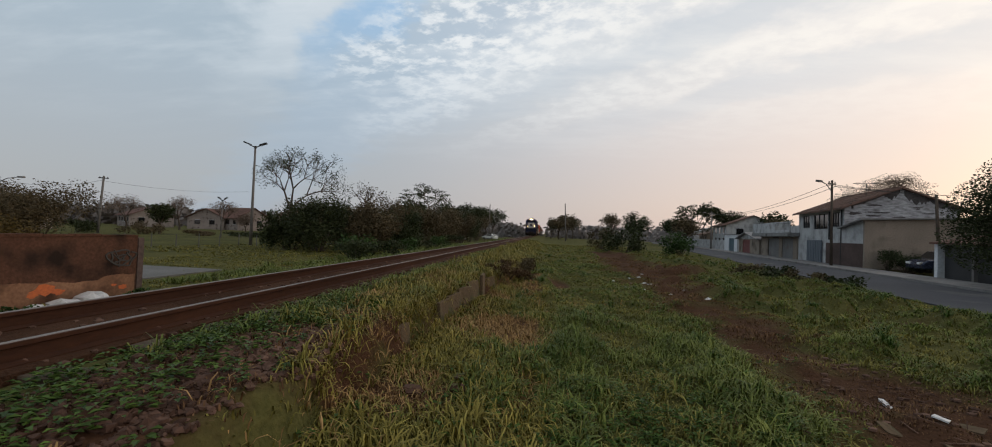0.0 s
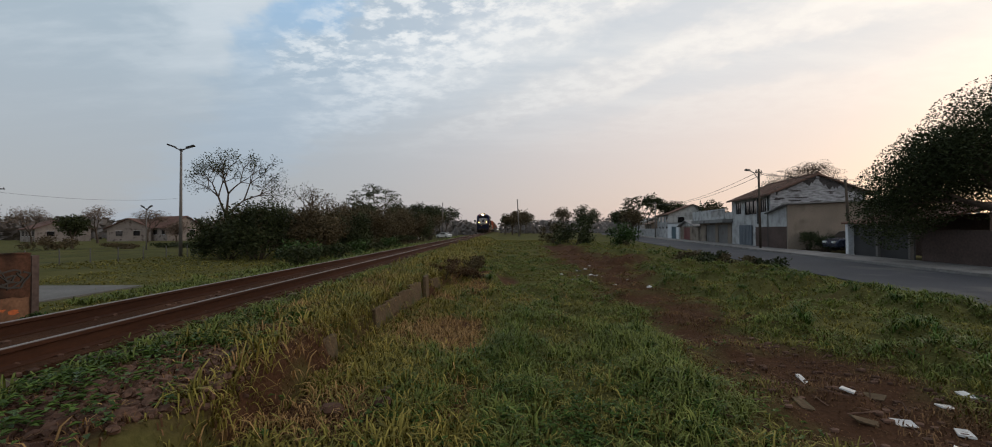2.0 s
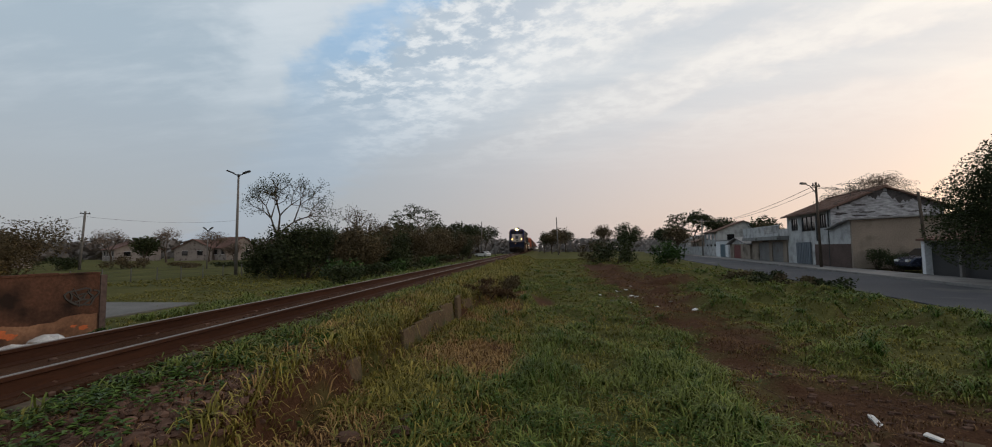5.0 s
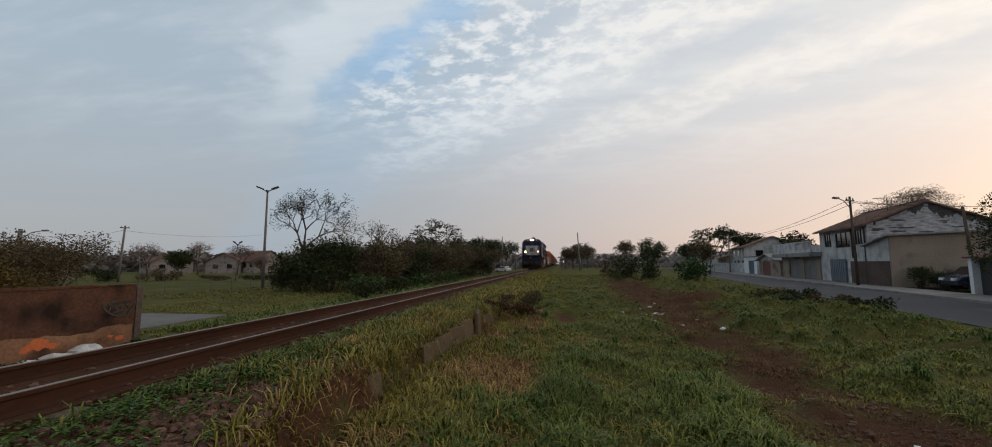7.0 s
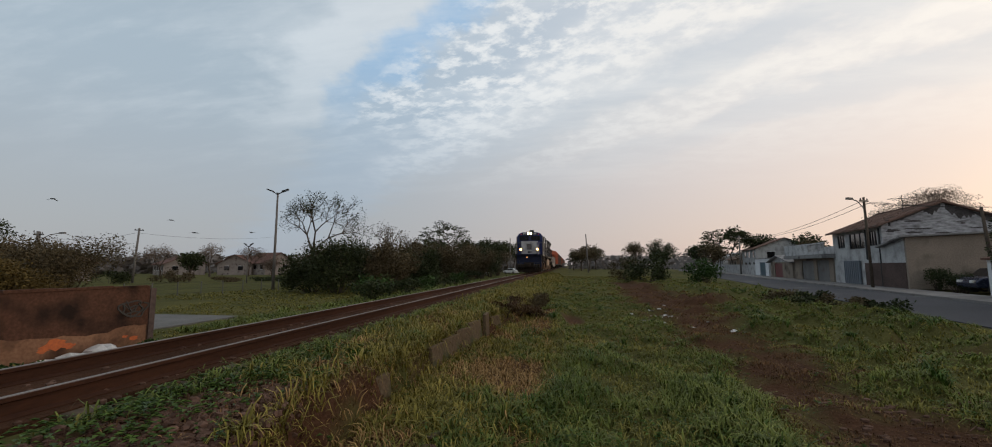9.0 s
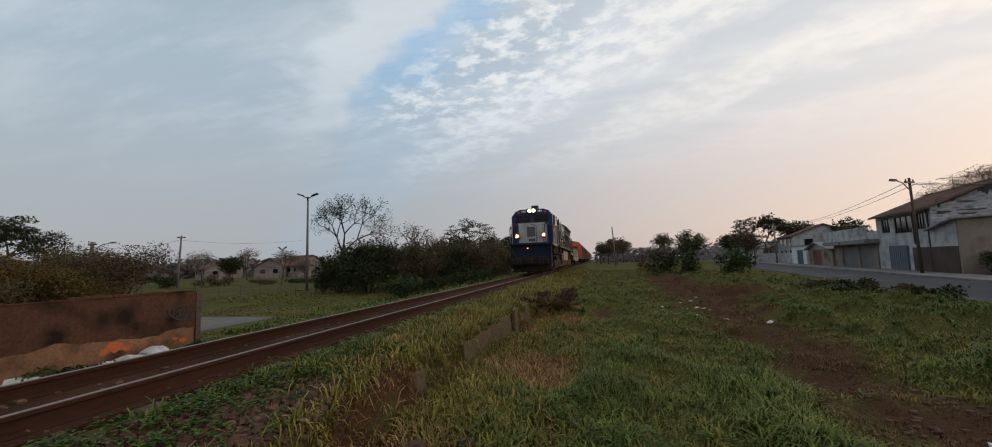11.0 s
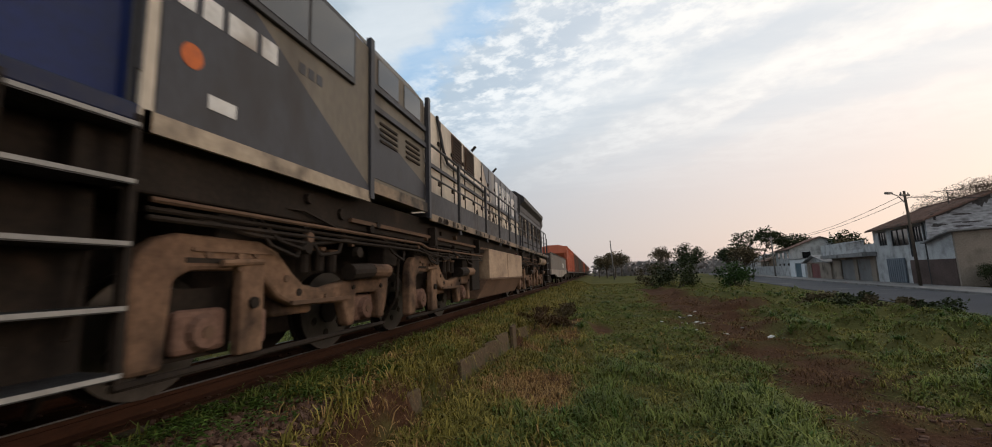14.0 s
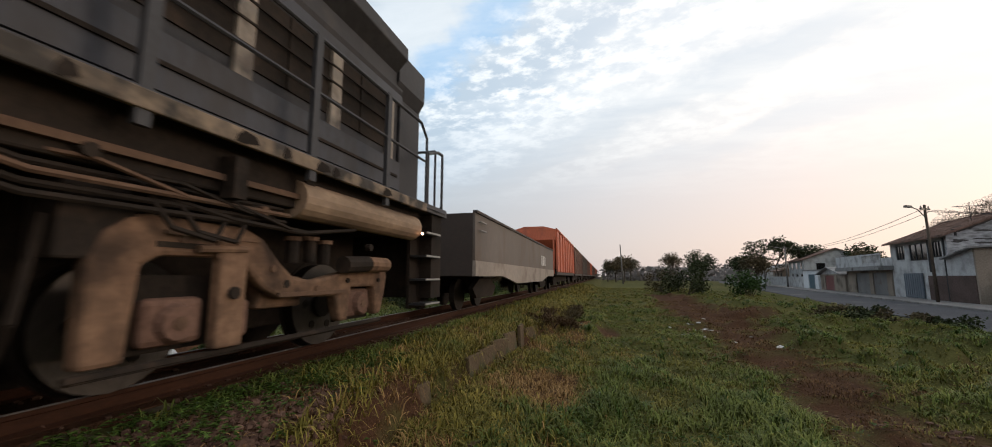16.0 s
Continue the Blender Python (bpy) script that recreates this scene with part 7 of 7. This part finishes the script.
        for i in range(9):
            s, z = g.choice((g.uniform(1.6, 7.6), g.uniform(15.2, 21.0))), g.uniform(1.3, 1.7)
            part("conduit", MB().tube([(q * 1.24, s, z), (q * 1.29, s + 0.2, z), (q * 1.29, s + 0.75, z - 0.12), (q * 1.24, s + 1.1, z - 0.12)], 0.016, 5), TANKL if i % 2 else UNDER, L)
        for s in (6.05, 8.9, 15.2, 17.9, 20.2):
            part("bracket", slab(MB(), q, 1.26, 0.13, s, s + 0.12, 1.45, 1.78), TANKL if i % 2 else UNDER, L)
        for i, (s, z0, z1) in enumerate(((1.9, 1.1, 1.46), (4.6, 1.08, 1.5), (5.6, 0.95, 1.42), (8.2, 0.9, 1.4), (15.3, 0.8, 1.4), (19.3, 0.95, 1.45))):
            part("control_box", slab(MB(), q, 0.9, 0.28, s, s + 0.4, z0, z1), UNDER, L, bevel=0.02)
    for s0 in (1.12, 5.22, 15.25, 19.3):
        bogie(L, s0)
    # rear platform
    part("rear_deck", MB().box(-1.42, 1.42, 23.2, 24.5, 1.88, 2.0), DARKMETAL, L)
    part("rear_pilot", MB().box(-1.36, 1.36, 24.0, 24.4, 0.5, 1.88), UNDER, L)
    part("rear_coupler", MB().box(-0.16, 0.16, 24.4, 25.4, 0.72, 1.0), UNDER, L, bevel=0.03)
    for q in (1, -1):
        rs = part("rear_steps", slab(MB(), q, 1.1, 0.05, 23.65, 24.2, 0.35, 1.9), UNDER, L)
        for z in (0.4, 0.78, 1.15, 1.52):
            part("rear_step", slab(MB(), q, 1.15, 0.28, 23.65, 24.2, z, z + 0.035), DARKMETAL, rs)
            part("rear_step_edge", slab(MB(), q, 1.43, 0.012, 23.65, 24.2, z + 0.008, z + 0.034), STEPW, rs, "white step edge")
        part("rear_handrail", MB().tube([(q * 1.4, 23.7, 2.0), (q * 1.4, 23.7, 2.75), (q * 1.36, 24.2, 2.9), (q * 1.36, 24.4, 2.9), (q * 1.36, 24.4, 1.95)], 0.025, 6), RAILBAR, L, "bent rear handrail")
        part("rear_handrail", MB().tube([(q * 1.2, 24.45, 1.95), (q * 1.2, 24.45, 3.0), (q * 0.7, 24.45, 3.0), (q * 0.7, 24.45, 1.95)], 0.022, 6), RAILBAR, L)
        part("step_lamp", MB().cyl((q * 1.42, 23.5, 1.5), (q * 1.44, 23.5, 1.5), 0.018, n=8), TAIL, L, "small lit step lamp")
    return L


PILLAR = mat("tan_stained_pillar", (0.20, 0.165, 0.125), (0.30, 0.25, 0.20), 0.7, fine=14, bump=0.1, stain=(0.09, 0.07, 0.055), stain_scale=3)
STREAK = mat("brown_grime", (0.13, 0.095, 0.07), (0.19, 0.145, 0.11), 0.7, fine=14, bump=0.05)
GREYBLUE = mat("faded_blue_grey_paint", (0.055, 0.066, 0.088), (0.088, 0.10, 0.125), 0.55, 0.05, big=0.6, fine=14, bump=0.12, stain=(0.24, 0.21, 0.18), stain_at=(0.55, 0.75), stretch=(1, 1, 0.4))
LOCO = locomotive()
for o in LOCO.children_recursive:
    # the superstructure stands a little taller
    if o.name.split(".")[0] not in ("wheelset", "wheel_rim"):
        for v in o.data.vertices:
            if v.co.z > 2.0:
                v.co.z = 2.0 + (v.co.z - 2.0) * 1.12


def wagon_bogie(w, s):
    b = part("wagon_bogie", MB().prism_x([(s - 1.1, 0.55), (s - 0.75, 0.3), (s + 0.75, 0.3), (s + 1.1, 0.55), (s + 0.5, 0.8), (s - 0.5, 0.8)], 0.9, 1.02)
             .prism_x([(s - 1.1, 0.55), (s - 0.75, 0.3), (s + 0.75, 0.3), (s + 1.1, 0.55), (s + 0.5, 0.8), (s - 0.5, 0.8)], -1.02, -0.9).box(-0.9, 0.9, s - 0.2, s + 0.2, 0.4, 0.85), UNDER, w, "dark wagon bogie")
    for a in (-0.8, 0.8):
        for sgn in (-1, 1):
            part("wheel", MB().cyl((sgn * 0.44, s + a, 0.4), (sgn * 0.57, s + a, 0.4), 0.4, n=20), WHEEL, b)


def gondola():
    w = thing("gondola_wagon", "low grey open wagon with pale fish-bellied sides", "wagon", pose(0, RUN[0][1] + 26.4, 0))
    N = 14.8
    part("floor", MB().box(-1.3, 1.3, 0.1, N - 0.1, 0.95, 1.12), UNDER, w)
    for q in (1, -1):
        sd = part("side_wall", slab(MB(), q, 1.3, 0.06, 0, N, 1.2, 2.28), WAG_G, w, "grey-brown wagon side", bevel=0.01)
        part("fish_belly", plate(q, 1.3, 0.08, [(0, 0.85), (2.6, 0.85), (4.6, 0.62), (N - 4.6, 0.62), (N - 2.6, 0.85), (N, 0.85), (N, 1.2), (0, 1.2)]), WAG_L, w, "pale beige fish-belly sill")
        part("top_rail", slab(MB(), q, 1.3, 0.1, 0, N, 2.28, 2.34), WAG_D, sd)
        for i, a in enumerate((10.2, 10.7, 11.2)):
            part("mark", plate(q, 1.36, 0.004, [(a, 1.35), (a + 0.25, 1.35), (a + 0.25, 1.8), (a, 1.8)]), WHITEBAR, sd, "faded white marking bar")
        for z in (1.9, 2.1):
            part("grab_iron", MB().tube([(q * 1.38, 0.25, z), (q * 1.42, 0.25, z), (q * 1.42, 0.7, z), (q * 1.38, 0.7, z)], 0.015, 5), STEPW, sd)
    for s in (0.0, N - 0.08):
        part("end_wall", MB().box(-1.3, 1.3, s, s + 0.08, 0.85, 2.28), WAG_D, w, "dark rusty wagon end", bevel=0.01)
    part("hand_grip", MB().tube([(-0.5, 0.1, 2.28), (-0.5, 0.1, 2.42), (0.5, 0.1, 2.42), (0.5, 0.1, 2.28)], 0.02, 5), WAG_D, w)
    part("coupler", MB().box(-0.15, 0.15, -0.9, 0.2, 0.72, 1.0).box(-0.15, 0.15, N - 0.2, N + 0.9, 0.72, 1.0), UNDER, w)
    wagon_bogie(w, 2.0)
    wagon_bogie(w, N - 2.0)
    return w


def hopper(label, side, place_s, N=15.2, end=None):
    w = thing("hopper_wagon", label, "wagon", pose(0, RUN[0][1] + place_s, 0), "hopper wagons of the train")
    part("body", MB().prism_x([(0, 3.1), (1.8, 1.35), (N - 1.8, 1.35), (N, 3.1), (N, 3.75), (0, 3.75)], -1.34, 1.34), side, w, bevel=0.02)
    part("roof", MB().prism_y([(-1.36, 3.75), (1.36, 3.75), (0.6, 3.95), (-0.6, 3.95)], 0, N), side, w)
    for q in (1, -1):
        sk = part("side_sheet", slab(MB(), q, 1.34, 0.03, 0.05, N - 0.05, 1.15, 3.75), side, w, bevel=0.01)
        for i in range(9):
            a = 0.1 + i * (N - 0.3) / 8
            part("side_rib", slab(MB(), q, 1.37, 0.07, a, a + 0.09, 1.1, 3.78), side, sk)
        part("top_chord", slab(MB(), q, 1.34, 0.08, 0, N, 3.72, 3.82), side, sk)
        part("side_sill", slab(MB(), q, 1.3, 0.08, 0, N, 0.92, 1.14), WAG_D, w)
        for k in range(6):
            part("ladder_rung", slab(MB(), q, 1.38, 0.05, 0.2, 0.6, 1.2 + k * 0.4, 1.23 + k * 0.4), WAG_D, sk)
    for s, d in ((0.0, 1), (N, -1)):
        for x in (-1.25, 1.15):
            part("end_post", MB().box(x, x + 0.1, min(s, s + d * 0.1), max(s, s + d * 0.1), 0.95, 3.1), side, w)
    part("discharge_chute", MB().prism_x([(3, 1.35), (N - 3, 1.35), (N - 3.6, 0.45), (3.6, 0.45)], -0.9, 0.9), UNDER, w)
    part("coupler", MB().box(-0.15, 0.15, -0.8, 0.3, 0.72, 1.0).box(-0.15, 0.15, N - 0.3, N + 0.8, 0.72, 1.0), UNDER, w)
    part("end_floor", MB().box(-1.3, 1.3, 0, N, 0.9, 1.0), UNDER, w)
    wagon_bogie(w, 1.9)
    wagon_bogie(w, N - 1.9)
    return w


TRAIN = [(LOCO, 0.0)]
TRAIN.append((gondola(), 26.4))
o1 = hopper("orange steel hopper wagon with ribbed sides", WAG_O, 42.9)
b1 = hopper("rust-brown steel hopper wagon with ribbed sides", WAG_B, 59.8)
g1 = hopper("weathered grey steel hopper wagon with ribbed sides", WAG_G, 76.7)
TRAIN += [(o1, 42.9), (b1, 59.8), (g1, 76.7)]
for i in range(8):
    s = 93.6 + i * 16.9
    src = (o1, b1, g1)[(1, 0, 2, 1, 2, 0, 1, 2)[i]]
    TRAIN.append((copy_thing(src, pose(0, RUN[0][1] + s, 0)), s))


BIRD_ROWS = (
    ((0, (-20, 150, 0.5)), (6.3, (-19, 66, 2)), (7.5, (-16.35, 24, 5.74)), (8, (-23.44, 24, 7.32)), (8.5, (-35.52, 24, 9.63)), (9, (-45.1, 24, 11.57)), (16, (-136.12, 24, 33))),
    ((0, (-20, 150, 0.5)), (6.8, (-19, 66, 2)), (8, (-20.55, 28, 4.63)), (8.5, (-28.5, 28, 5.66)), (9, (-40.09, 28, 6.76)), (9.5, (-49.86, 28, 7.83)), (16, (-135.84, 28, 20.21))),
    ((0, (-20, 150, 0.5)), (7.3, (-19, 66, 2)), (8.5, (-25.06, 36, 4.72)), (9, (-36.89, 36, 5.69)), (9.5, (-52.38, 36, 6.66)), (10, (-66.04, 36, 7.63)), (16, (-176.69, 36, 18.5))),
    ((0, (-20, 150, 0.5)), (7.8, (-19, 66, 2)), (9, (-27.48, 30, 3.72)), (9.5, (-39.56, 30, 4.28)), (10, (-51.65, 30, 4.85)), (16, (-149.53, 30, 12.42))),
    ((0, (-20, 150, 0.5)), (7.8, (-19, 66, 2)), (9, (-30.64, 40, 4.57)), (9.5, (-40.13, 40, 4.39)), (10, (-49.63, 40, 4.21)), (16, (-126.55, 40, 5.76))),
)


def bird(label, rows):
    b = thing("bird", label, "bird", pose(*rows[0][1]), "birds over the lawn")
    part("body", MB().ball((0, 0, 0), 0.19, 0.06, 0.06, 8, 6).add([(0.14, -0.05, 0.01), (0.34, -0.07, 0.02), (0.34, 0.07, 0.02), (0.14, 0.05, 0.01), (0.14, 0, -0.02)], [(0, 1, 2, 3), (0, 4, 3)]).ball((-0.2, 0, 0.03), 0.055, 0.045, 0.045, 6, 5), DARKMETAL, b)
    wings = []
    for q in (1, -1):
        wings.append((part("wing", MB().prism_x([(0, 0), (q * 0.18, 0.012), (q * 0.4, 0.0), (q * 0.18, -0.006)], -0.07, 0.08), DARKMETAL, b, at=pose(0, q * 0.03, 0.02)), q))
    return b, rows, wings


BIRDS = [bird("small dark bird in flight over the lawn", r) for r in BIRD_ROWS]


def motions():
    times = [i * 0.25 for i in range(65)]
    for ob, s in TRAIN:
        walk(ob, [(t, pose(0, run_y(t) + s, 0)) for t in times])
    for b, rows, wings in BIRDS:
        walk(b, [(t, pose(*p)) for t, p in rows])
        for w, q in wings:
            walk(w, [(i * 0.1, pose(0, q * 0.03, 0.02, q * 34 * math.sin(i * 0.1 * 16 + rows[2][1][0]))) for i in range(161)])
    fine_times = [i * 0.05 for i in range(321)]
    for w, r, s in SPINNING:
        walk(w, [(t, pose(0, s, r, math.degrees((run_y(t) - RUN[0][1]) / r) * -1)) for t in fine_times])


motions()
